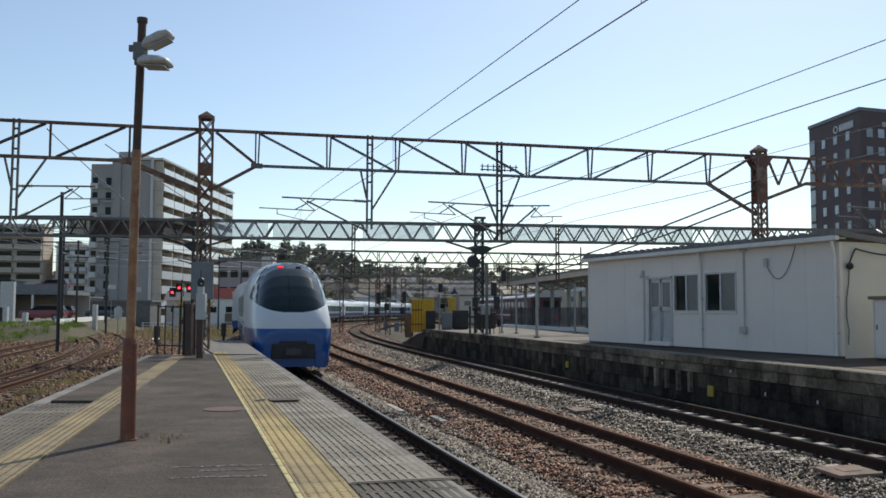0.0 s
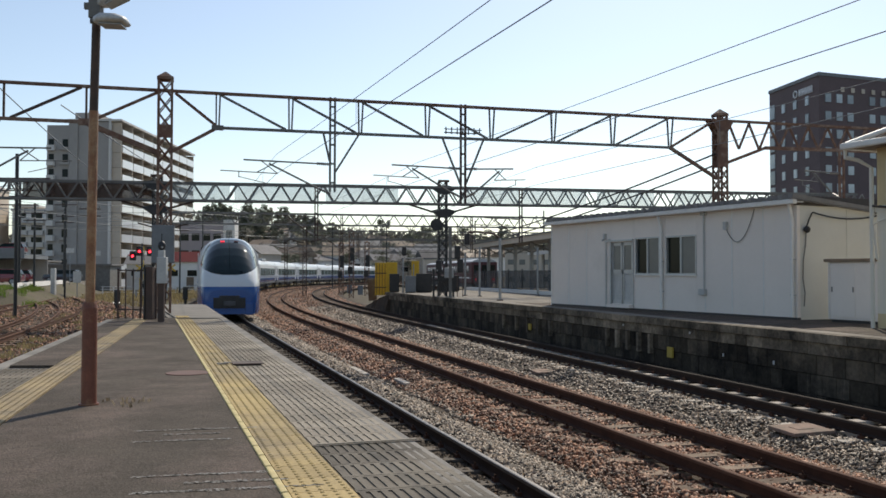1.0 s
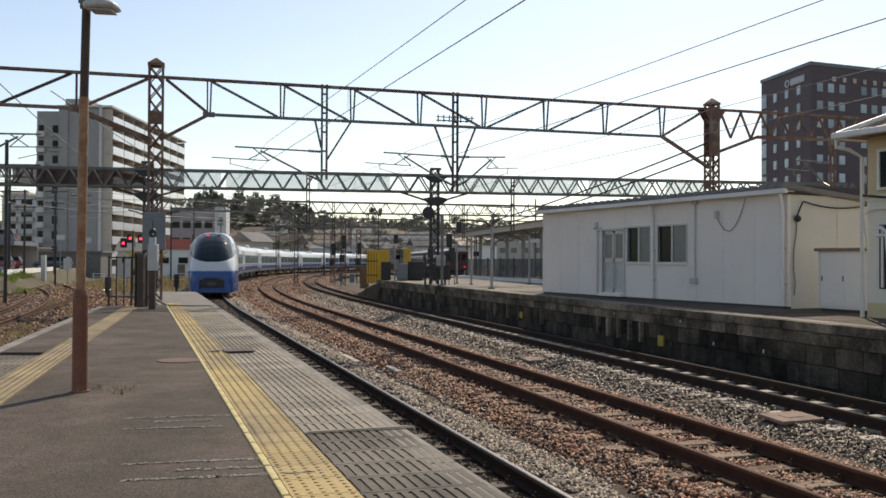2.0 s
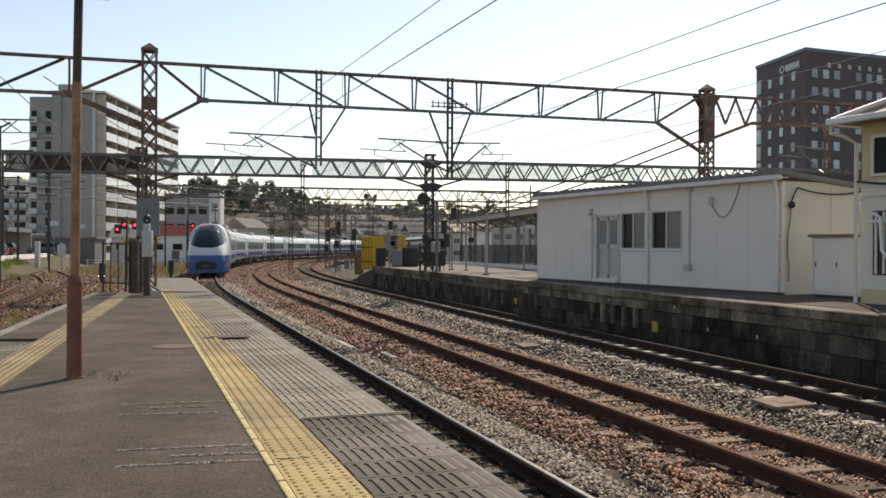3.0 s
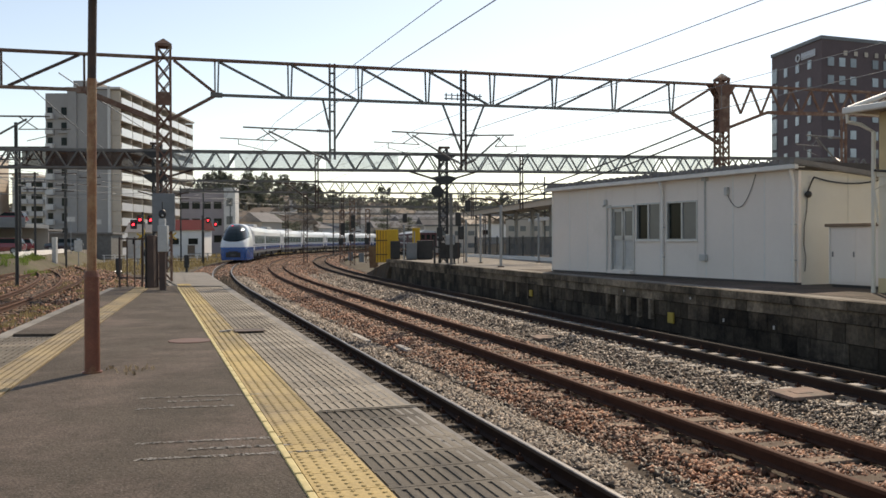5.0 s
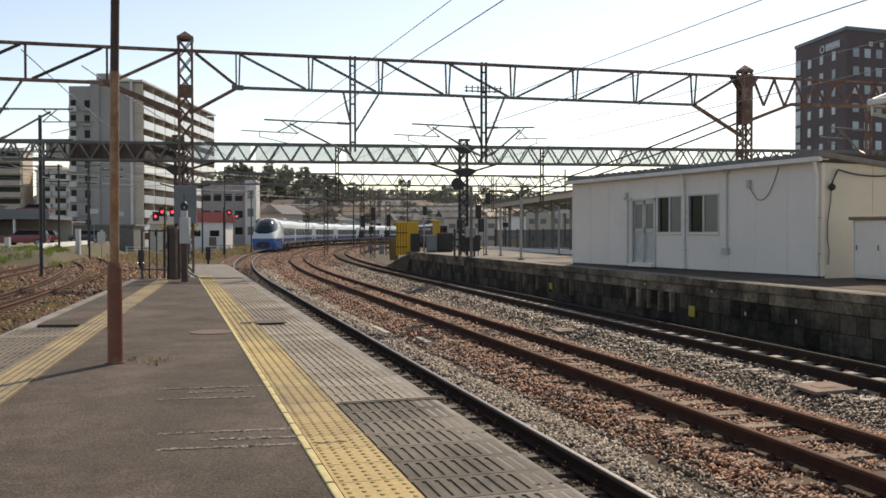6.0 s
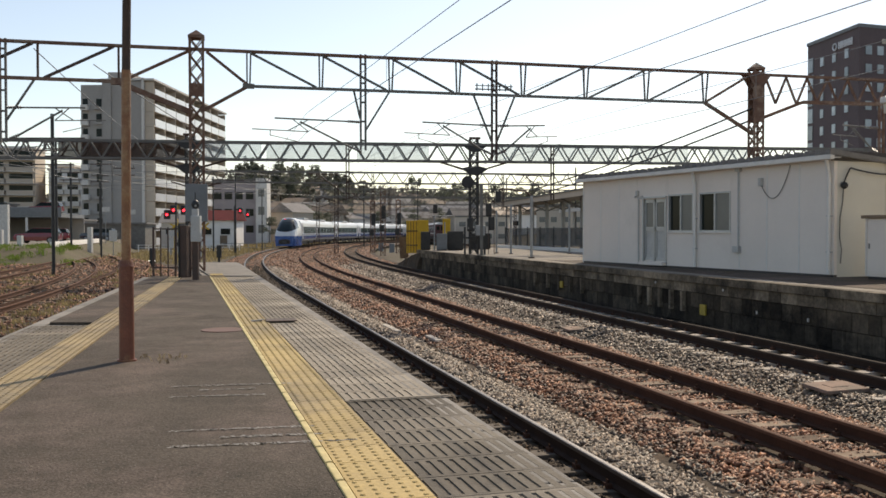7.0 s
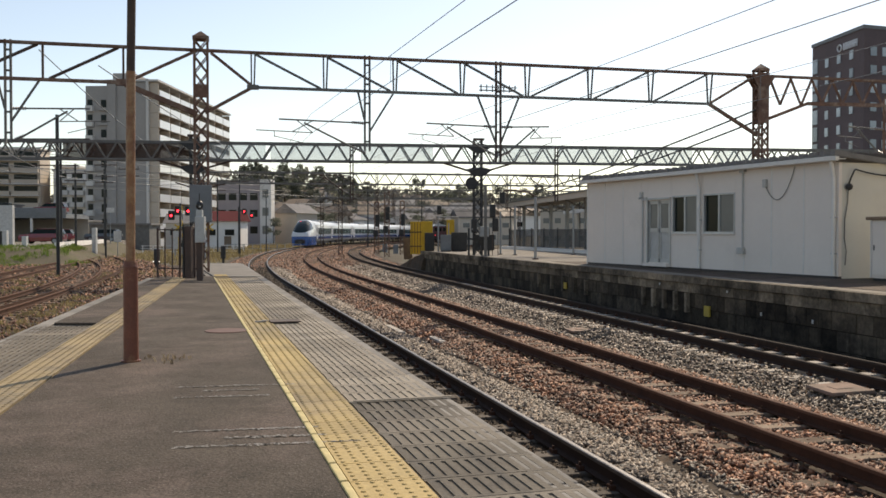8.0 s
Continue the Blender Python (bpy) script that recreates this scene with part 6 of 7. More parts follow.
# dwarf signals
for x, y in ((-16.95, 55.2), (-15.67, 67.0)):
    d = thing("dwarf_signal", pose(x, y, -0.35), "small black ground signal with two white lamps", "dwarf signal", "dwarf signals")
    part("stand", box(B(), (0, 0, 0.2), (0.16, 0.16, 0.4)), M["black_paint"], d)
    part("head", box(B(), (0, 0, 0.85), (0.36, 0.22, 0.95), bevel=0.08), M["black_paint"], d)
    for s in (-1, 1):
        part("lamp", ball(B(), (s * 0.17, -0.13, 0.55), 0.032), M["lamp_clear"] if y < 60 else M["lamp_dim"], d)

# ---- lattice signal masts beside the curve ----
for x, y, h in ((-4.8, 90, 6.6), (-6.2, 96, 5.6), (-3.6, 99, 5.8)):
    g = thing("signal_tower", pose(x, y, -0.5), "rusty lattice signal mast with dark signal heads", "railway signal", "signals")
    lattice_post(g, 0, 0, h, 0.45, "steel_rust")
    part("signal_head", box(B(), (0.1, -0.3, h * 0.66), (0.45, 0.25, 1.3), bevel=0.08), M["black_paint"], g)
    part("signal_head", box(B(), (-0.1, -0.3, h * 0.42), (0.5, 0.25, 0.7), bevel=0.08), M["black_paint"], g)
    part("hoop", tube(B(), [(0.3 * math.cos(k * math.pi / 6), 0, h + 0.2 + 0.35 * math.sin(k * math.pi / 6)) for k in range(7)], 0.03, 6), M["steel_rust"], g)
    part("equipment_box", box(B(), (0.9, -0.2, 0.8), (0.5, 0.4, 0.9), bevel=0.03), M["grey_box"], g)

# ---- things on the far platform ----
gpost = thing("signal_bracket", pose(1.9, 40.0, PLAT), "black signal brackets on the gantry post", "railway signal", "signals")
part("disc", rod(B(), (-0.30, -0.35, 3.16), (-0.30, -0.29, 3.16), 0.27, 24), M["black_paint"], gpost, "round black signal disc")
part("arm", bar(B(), (-0.30, -0.3, 3.16), (0.2, -0.3, 3.16), 0.06, 0.06), M["black_paint"], gpost)
for x, z in ((-0.2, 1.3), (0.75, 1.35), (0.62, 1.95)):
    part("signal_head", box(B(), (x, -0.4, z), (0.26, 0.22, 0.6), bevel=0.06), M["black_paint"], gpost)
part("equipment_box", box(B(), (0.25, -0.45, 1.05), (0.4, 0.3, 0.45), bevel=0.03), M["galv"], gpost)
part("lamp", ball(B(), (-0.28, -0.52, 1.15), 0.035), M["lamp_dim"], gpost)
part("rear_post", box(box(B(), (0.24, -1.6, 1.5), (0.12, 0.12, 3.0)), (0.24, -1.6, 0.02), (0.36, 0.36, 0.04)), M["steel_grey"], gpost)
for x in (-0.42, 0.45):
    part("leg", box(B(), (x, -0.25, 0.6), (0.09, 0.09, 1.2)), M["black_paint"], gpost)
part("tie_bar", box(B(), (0.0, -0.25, 0.72), (0.95, 0.06, 0.08)), M["black_paint"], gpost)
part("ladder", box(box(B(), (0.62, -0.35, 1.6), (0.03, 0.03, 3.2)), (0.86, -0.35, 1.6), (0.03, 0.03, 3.2)), M["steel_dark"], gpost)

for x, y, w, h, m_, lab in ((-1.08, 51.5, 0.66, 1.85, "yellow_paint", "yellow striped safety board at the platform's end"), (-0.44, 49.6, 0.60, 1.62, "yellow_paint", "yellow safety board with a grey frame"), (0.84, 49.4, 0.42, 1.7, "yellow_paint", "narrow yellow safety board")):
    bd = thing("safety_board", pose(x, y, 0.74 if y > 50 else PLAT), lab, "safety board", "safety boards")
    part("board", box(B(), (0, 0, h / 2), (w, 0.08, h), bevel=0.015), M[m_], bd)
    for i in range(4):
        part("rib", box(B(), (-w * 0.36 + i * w * 0.24, -0.055, h / 2), (0.028, 0.035, h * 0.96)), M["steel_dark" if x < -1 else "yellow_paint"], bd)
    if x < -1:
        for q in (0.45, 1.25):
            part("crossbar", box(B(), (0, -0.08, q), (w, 0.03, 0.05)), M["black_paint"], bd)
solid("tilted_panel", box(B(), (0, 0, 0.62), (0.5, 0.1, 1.25), bevel=0.02), M["sleeper_wood"], "weathered brown panel standing beside the platform's end", "panel", m=pose(-1.57, 52.9, 0.40, 0, -3, 0))
for x, y, w, h, d, m_ in ((-0.30, 48.7, 0.52, 0.95, 0.4, "black_paint"), (1.28, 48.2, 0.85, 0.97, 0.5, "black_paint"), (0.56, 47.6, 0.56, 0.85, 0.4, "grey_box"), (2.7, 50.5, 1.2, 0.85, 0.6, "black_paint")):
    c = thing("equipment_cabinet", pose(x, y, PLAT), "dark equipment cabinet on the far platform" if m_ == "black_paint" else "grey equipment cabinet on the far platform", "cabinet", "equipment cabinets")
    part("body", box(B(), (0, 0, h / 2 + 0.04), (w, d, h), bevel=0.02), M[m_], c)
    part("door", box(B(), (0, -d / 2 - 0.008, h / 2 + 0.04), (w * 0.9, 0.012, h * 0.88), bevel=0.004), M[m_], c)
    part("foot", box(B(), (0, 0, 0.02), (w * 0.9, d * 0.9, 0.04)), M["steel_dark"], c)
fr = thing("pipe_frame", pose(0.17, 48.0, PLAT), "pale pipe frame with a small signal lamp", "frame")
part("upright", rod(rod(B(), (0, 0, 0), (0, 0, 1.85), 0.04, 8), (0.55, 0, 0), (0.55, 0, 1.5), 0.03, 8), M["galv"], fr)
part("top_rail", rod(B(), (-0.1, 0, 1.82), (1.0, 0, 1.82), 0.03, 8), M["galv"], fr)
part("signal_head", box(B(), (0.05, 0, 2.2), (0.24, 0.2, 0.5), bevel=0.07), M["black_paint"], fr)

# canopy over the next platform, with columns and fence
CA, CB = Vector((5.2, 68, 0)), Vector((9.3, 33, 0))
canopy = thing("platform_canopy", frame_along(CA, CB), "long grey platform canopy on steel columns", "canopy")
CLEN = (CB - CA).length
part("roof", box(B(), (CLEN / 2, 1.3, 4.02), (CLEN, 3.6, 0.12), bevel=0.03), M["steel_grey"], canopy)
part("fascia", box(B(), (CLEN / 2, -0.52, 3.9), (CLEN, 0.06, 0.34)), M["apt_brown"], canopy, "pale brown fascia board")
part("gutter", box(B(), (CLEN / 2, -0.58, 4.05), (CLEN, 0.08, 0.07)), M["steel_grey"], canopy)
for i in range(9):
    x = 1.0 + i * 4.1
    c = part("column", box(B(), (x, 1.3, 2.42), (0.2, 0.2, 3.1)), M["galv"], canopy)
    part("bracket", bar(bar(B(), (x, 1.2, 3.3), (x, 0, 3.85), 0.06, 0.08), (x, 1.4, 3.3), (x, 2.6, 3.85), 0.06, 0.08), M["steel_grey"], c)
back = thing("platform_canopy", frame_along((14.0, 92, 0), (19.0, 44, 0)), "pale canopy of the platform behind, on thin columns", "canopy")
part("roof", box(B(), (24, 1.2, 4.1), (48, 4.2, 0.14), bevel=0.03), M["galv"], back)
part("fascia", box(B(), (24, -0.95, 3.98), (48, 0.08, 0.3)), M["apt_band"], back)
for i in range(12):
    part("column", box(B(), (1.5 + i * 4.1, 0.2, 1.9), (0.16, 0.16, 4.0)), M["lamp_white"], back)
    part("column", box(B(), (1.5 + i * 4.1, 2.6, 1.9), (0.16, 0.16, 4.0)), M["galv"], back)
for i in range(9):
    part("wall_panel", box(B(), (5.5 + i * 4.1, 3.2, 1.35 + 0.2 * (i % 3)), (2.4, 0.06, 1.2)), M["lamp_white" if i % 2 else "pale_box"], back, "pale advertising panel, plain")
for i in range(12):
    part("strip_light", box(B(), (1.0 + i * 4.1, 0.2, 3.86), (1.3, 0.12, 0.06)), M["lamp_white"], back)
lad = thing("tall_column", pose(3.78, 34.04, PLAT), "pale grey pipe post with a bent top", "post")
part("pole", rod(B(), (0, 0, 0), (0, 0, 2.35), 0.055, 10), M["galv"], lad)
part("arm", tube(B(), [(0, 0, 2.35), (-0.25, 0, 2.52), (-0.9, 0, 2.6), (-1.25, 0, 2.56)], 0.035, 8), M["steel_dark"], lad)
part("lantern", box(B(), (-1.25, 0, 2.32), (0.2, 0.2, 0.42), bevel=0.03), M["black_paint"], lad)
part("base", box(B(), (0, 0, 0.02), (0.22, 0.22, 0.04)), M["steel_dark"], lad)
for x, y, h in ((3.0, 41.5, 1.95), (3.55, 40.2, 2.2), (6.2, 40.5, 2.2), (6.5, 34.0, 2.0)):
    p = thing("slim_post", pose(x, y, PLAT), "slim galvanised post on the far platform", "post", "slim posts")
    part("pole", rod(B(), (0, 0, 0), (0, 0, h), 0.045, 8), M["galv"], p)
    part("base", box(B(), (0, 0, 0.015), (0.18, 0.18, 0.03)), M["steel_dark"], p)
rf = thing("platform_fence", frame_along((4.6, 56, PLAT), (9.8, 33.5, PLAT)), "dark mesh fence along the back of the platform", "fence")
for i in range(12):
    part("fence_post", rod(B(), (i * 2.1, 0, 0), (i * 2.1, 0, 1.25), 0.04, 8), M["black_paint"], rf)
part("mesh_panel", box(B(), (11.5, 0, 0.68), (23.1, 0.03, 1.0)), M["fence_mesh"], rf)
part("curb", box(B(), (11.5, -0.3, 0.08), (23.1, 0.5, 0.16)), M["house_white"], rf)
for x, y, h, w in ((24, 88, 2.6, 6), (31, 96, 3.0, 9)):
    o = thing("platform_kiosk", pose(x, y, 0, 0, 0, 8), "small grey platform building behind the canopy", "building", "platform buildings")
    part("wall", box(B(), (0, 0, h / 2 + 0.4), (w, 3, h + 0.8)), M["house_white"], o)
    part("roof", box(B(), (0, 0, h + 0.85), (w + 0.6, 3.6, 0.12)), M["steel_grey"], o)
    for k in range(3):
        part("window", box(B(), (-w / 3 + k * w / 3, -1.51, 2.0), (w / 5, 0.04, 1.0)), M["glass_dark"], o)

# ---- buildings ----
def flat_block(name, m, w, d, h, floors, wall, label, balcony_side=True, group="apartment buildings"):
    """A simple block of flats: walls, roof slab, balconies and windows on the front (-y)."""
    b = thing(name, m, label, "apartment building", group)
    part("wall", box(B(), (0, 0, h / 2), (w, d, h)), M[wall], b)
    part("roof", box(B(), (0, 0, h + 0.25), (w + 0.6, d + 0.6, 0.5)), M["apt_band"], b)
    n = max(3, int(w / 6))
    fh = h / floors
    for f in range(floors):
        z = f * fh
        for k in range(n):
            x = -w / 2 + (k + 0.5) * w / n
            q = part("balcony", box(B(), (x, -d / 2 - 0.6, z + 0.6), (w / n - 0.5, 1.2, 1.1)), M["apt_brown" if wall == "apt_brown" else "apt_band"], b)
            part("window", box(B(), (x, -d / 2 - 0.02, z + 1.75), (w / n - 1.2, 0.06, 1.3)), M["glass_dark"], q)
            part("slab", box(B(), (x, -d / 2 - 0.65, z + 0.04), (w / n - 0.1, 1.4, 0.14)), M["apt_band"], q)
    return b


# tall grey apartment tower: side wall towards the platform, balconies along the receding face
AX = Matrix.Translation((-51.5, 164, -0.6)) @ Matrix.Rotation(radians(-2.6), 4, "Z")
apt = thing("apartment_tower", AX, "grey eleven-storey apartment tower with white balcony panels", "apartment building")
AH, FL = 29.6, 11
fh = AH / FL
part("wall", box(B(), (-4.0, 24, AH / 2), (7.0, 48, AH)), M["apt_wall"], apt)
part("stair_wing", box(B(), (-9.6, 6, AH / 2 - 0.3), (4.2, 12, AH - 0.6)), M["apt_wall"], apt)
part("wing_pier", box(B(), (-6.9, -0.1, AH / 2 - 0.1), (1.6, 0.5, AH - 0.2)), M["apt_wall"], apt)
part("side_pier", box(B(), (-0.35, -0.05, AH / 2 + 0.3), (0.45, 0.5, AH + 0.6)), M["apt_band"], apt)
part("roof", box(B(), (-3.2, 24, AH + 0.3), (9.8, 48.6, 0.35)), M["apt_band"], apt, "flat roof slab")
part("roof_house", box(B(), (-5.5, 5, AH + 1.2), (4, 6, 1.6)), M["apt_wall"], apt)
for f in range(FL):
    z = f * fh
    s = part("balcony_slab", box(B(), (0.55, 24, z + 0.06), (2.0, 47.4, 0.22)), M["apt_brown"], apt)
    for k in range(8):
        y = 0.7 + 47 * k / 8
        q = part("balcony_panel", box(B(), (1.55, y + 2.85, z + 0.72), (0.10, 5.5, 1.42)), M["apt_rail"], apt)
        part("window", box(B(), (-0.45, y + 2.9, z + 1.3), (0.1, 3.4, 1.8)), M["glass_dark"], q)
    for k in range(9):
        part("divider", box(B(), (0.55, 0.45 + 47 * k / 8, z + fh / 2), (1.9, 0.18, fh - 0.2)), M["apt_brown"], apt)
    if f < FL - 1:
        for x in (-8.4,):
            w = part("window", box(B(), (x, -0.03, z + 1.5), (0.95, 0.12, 1.5)), M["glass_dark"], apt)
            part("window_ledge", box(B(), (x, -0.25, z + 0.55), (1.7, 0.5, 0.5)), M["apt_wall"], w)
        part("wing_balcony", box(B(), (-10.8, -0.4, z + 0.65), (1.3, 0.9, 1.0)), M["apt_band"], apt)
        part("wing_window", box(B(), (-10.9, -0.02, z + 1.75), (0.9, 0.1, 1.1)), M["glass_dark"], apt)

flat_block("apartment_block", pose(-109, 222, -0.6, 0, 0, 10), 26, 10, 22.5, 8, "apt_brown", "tan eight-storey apartment block with balconies")
flat_block("apartment_block", pose(-94, 236, -0.6, 0, 0, 4), 6, 10, 19, 7, "apt_brown", "brown narrow apartment block")
flat_block("apartment_block", pose(-89, 228, -0.6, 0, 0, 12), 11, 9, 17.5, 6, "house_white", "pale apartment block with balconies")
flat_block("apartment_block", pose(-136, 215, -0.6, 0, 0, 14), 16, 10, 25, 9, "apt_wall", "grey apartment block at the edge of town")

# dark brown hotel
HM = Matrix.Translation((71.2, 150, -0.6)) @ Matrix.Rotation(radians(1.5), 4, "Z")
hotel = thing("hotel_building", HM, "dark brown twelve-storey hotel with small pale windows", "hotel")
HH = 36.5
LD = Vector((-0.08, 0.9968, 0))
LW, RW = 16.5, 34.0
bm = B()
o = Vector((0, 0, 0))
p1, p2 = LD * LW, Vector((RW, 10.0, 0))
ring = [o, p2, p2 + p1, p1]
loft(bm, [[Vector(q) for q in ring], [Vector(q) + Vector((0, 0, HH)) for q in ring]])
part("wall", bm, M["hotel"], hotel)
bm = B()
cc = (p2 + p1) / 2
loft(bm, [[cc + (Vector(q) - cc) * 1.012 + Vector((0, 0, HH - 0.1)) for q in ring], [cc + (Vector(q) - cc) * 1.012 + Vector((0, 0, HH + 0.5)) for q in ring]])
part("parapet", bm, M["grey_box"], hotel)
nl, nr = Vector((LD.y, -LD.x, 0)) * -1, Vector((10.0, -RW, 0)).normalized()
lf, rf_ = Matrix.Rotation(math.atan2(LD.y, LD.x), 4, "Z"), Matrix.Rotation(math.atan2(10.0, RW), 4, "Z")
WINM = finish("window", box(B(), (0, 0, 0), (1.05, 0.25, 1.55)), M["hotel_win"])
WIN2 = finish("window", box(B(), (0, 0, 0), (1.25, 0.25, 1.5)), M["hotel_win"])
BIGW = finish("corner_window", box(B(), (0, 0, 0), (1.7, 0.3, 2.6)), M["hotel_win"])
for f in range(11):
    z = 1.9 + f * 3.08
    for k in range(4):
        d = 3.6 + k * 3.9
        part("window", WINM if k < 3 else BIGW, None, hotel, m=Matrix.Translation(LD * d + Vector((0, 0, z)) + nl * 0.02) @ lf)
    for k in range(13):
        if k % 4 == 3:
            continue
        d = 1.9 + k * 2.45
        part("window", WIN2, None, hotel, m=Matrix.Translation(p2.normalized() * d + Vector((0, 0, z)) + nr * 0.02) @ rf_)
# the sign: a ring and plain shapes, and a row of bars
c0 = LD * 7.2 + Vector((0, 0, HH - 2.0)) + nl * 0.16
ux = -LD
bm = tube(B(), [c0 + ux * 0.58 * math.cos(math.tau * i / 24) + Vector((0, 0, 0.58 * math.sin(math.tau * i / 24))) for i in range(25)], 0.13, 6)
part("sign_ring", bm, M["sign_white"], hotel, "white ring-shaped sign mark")
for k in range(4):
    q = c0 + ux * (1.35 + 1.1 * k)
    bm = bar(B(), q + Vector((0, 0, -0.6)), q + Vector((0, 0, 0.6)), 0.2, 0.26)
    bar(bm, q + ux * 0.6 + Vector((0, 0, -0.6)), q + ux * 0.6 + Vector((0, 0, 0.6)), 0.2, 0.26)
    bar(bm, q, q + ux * 0.6, 0.2, 0.22)
    part("sign_bar", bm, M["sign_white"], hotel, "white sign bars")
for k in range(8):
    q = p2.normalized() * (5.0 + 2.3 * k) + Vector((0, 0, HH - 2.2)) + nr * 0.16
    part("sign_bar", box(B(), q, (0.75, 0.08, 0.8), math.atan2(10.0, RW)), M["house_tan"], hotel, "faded sign bar")


def gable_house(m, w, d, h, rise, wall, roof, label):
    g = thing("house", m, label, "house", "houses")
    part("wall", box(B(), (0, 0, h / 2), (w, d, h)), M[wall], g)
    bm = B()
    loft(bm, [[Vector((x, -d / 2 - 0.4, h)), Vector((x, d / 2 + 0.4, h)), Vector((x, 0, h + rise))] for x in (-w / 2 - 0.4, w / 2 + 0.4)])
    part("roof", bm, M[roof], g)
    for k in range(max(2, int(w / 3))):
        n = max(2, int(w / 3))
        q = part("window", box(B(), (-w / 2 + (k + 0.5) * w / n, -d / 2 - 0.02, h * 0.62), (w / n * 0.5, 0.06, h * 0.2)), M["glass_dark"], g)
        part("sill", box(B(), (-w / 2 + (k + 0.5) * w / n, -d / 2 - 0.08, h * 0.50), (w / n * 0.56, 0.14, 0.08)), M["trim_white"], q)
    part("door", box(B(), (w * 0.2, -d / 2 - 0.02, 1.0), (1.0, 0.06, 2.0)), M["roof_brown"], g)
    return g


gable_house(pose(-30.1, 130, -0.6, 0, 0, 0), 5.2, 6, 4.1, 1.5, "house_white", "roof_red", "low white house with a red roof")
gable_house(pose(-28.8, 188, -0.6, 0, 0, 62), 7, 5.5, 6.4, 2.0, "house_tan", "roof_grey", "pale house with a gabled roof beside the line")
gable_house(pose(-40, 152, -0.6, 0, 0, 8), 9, 7, 4, 1.6, "house_tan", "roof_grey", "tan house behind the crossing")
# mauve building with a white stair tower
mb = thing("town_building", pose(-41.5, 185, -0.6, 0, 0, 0), "mauve-grey building with a tall white stair tower", "building")
part("wall", box(B(), (2.6, 0, 6.3), (8.6, 10, 12.6)), M["house_mauve"], mb)
part("stair_tower", box(B(), (8.0, -4.0, 6.5), (2.2, 4, 13.0)), M["house_white"], mb)
part("roof", box(B(), (2.6, 0, 12.75), (9.0, 10.4, 0.3)), M["steel_grey"], mb)
for f in range(3):
    for k in range(4):
        part("window", box(B(), (-0.8 + k * 2.1, -5.02, 3 + f * 3.3), (1.5, 0.08, 1.4)), M["glass_dark"], mb)
    part("slit_window", box(B(), (8.0, -6.02, 3 + f * 3.6), (1.2, 0.08, 1.6)), M["glass_pale"], mb)


def terrain(x, y):
    """The rise of the land behind the line."""
    far = min(1.0, max(0.0, (y - 330) / 125))
    e = math.exp(-((x + 66) / 40) ** 2) * 13.0 + math.exp(-((x - 30) / 90) ** 2) * 8.5 + math.exp(-((x + 150) / 120) ** 2) * 9
    return -0.62 + max(0, min(115.0, y - 215)) * 0.04 + e * math.sin(far * math.pi / 2)


rg = random.Random(21)
for k in range(60):
    y = rg.uniform(225, 370)
    x = rg.uniform(-0.15, 0.12) * y - 6
    z = terrain(x, y)
    gable_house(pose(x, y, z - 0.7, 0, 0, rg.uniform(-40, 40)), rg.uniform(8, 15), rg.uniform(7, 9), rg.uniform(4.5, 7), rg.uniform(1.6, 2.8), rg.choice(("house_white", "house_tan", "house_white")), rg.choice(("roof_grey", "roof_metal", "roof_brown")), "small town house on the slope below the hill")
# low grey sheds and walls on the left
for x, y, w, h, m_ in ((-62, 140, 18, 4.2, "apt_wall"), (-74, 120, 26, 5.2, "grey_box"), (-46, 134, 9, 3.6, "steel_grey"), (-80, 150, 20, 7, "house_mauve")):
    s = thing("storage_building", pose(x, y, -0.6, 0, 0, 6), "low grey storage building beside the sidings", "building", "storage buildings")
    part("wall", box(B(), (0, 0, h / 2), (w, 8, h)), M[m_], s)
    part("roof", box(B(), (0, 0, h + 0.12), (w + 0.6, 8.6, 0.24)), M["roof_metal"], s)
    for k in range(int(w / 5)):
        part("door", box(B(), (-w / 2 + 2.5 + 5 * k, -4.02, 1.4), (3.2, 0.06, 2.8)), M["steel_grey"], s)
for k in range(10):
    o = thing("town_block", pose(14 + k * 9.5 + rg.uniform(-3, 3), 150 + rg.uniform(-15, 40), -0.6, 0, 0, rg.uniform(-15, 15)), "grey low town building behind the station", "building", "town buildings")
    h, w = rg.uniform(4, 7.5), rg.uniform(8, 14)
    part("wall", box(B(), (0, 0, h / 2), (w, 9, h)), M[rg.choice(("house_white", "apt_wall", "house_tan"))], o)
    part("roof", box(B(), (0, 0, h + 0.15), (w + 0.5, 9.5, 0.3)), M["steel_grey"], o)
    for f in range(2):
        for i in range(4):
            part("window", box(B(), (-w / 2 + (i + 0.5) * w / 4, -4.52, 1.5 + f * h / 2.2), (w / 8, 0.08, 0.9)), M["glass_pale"], o)

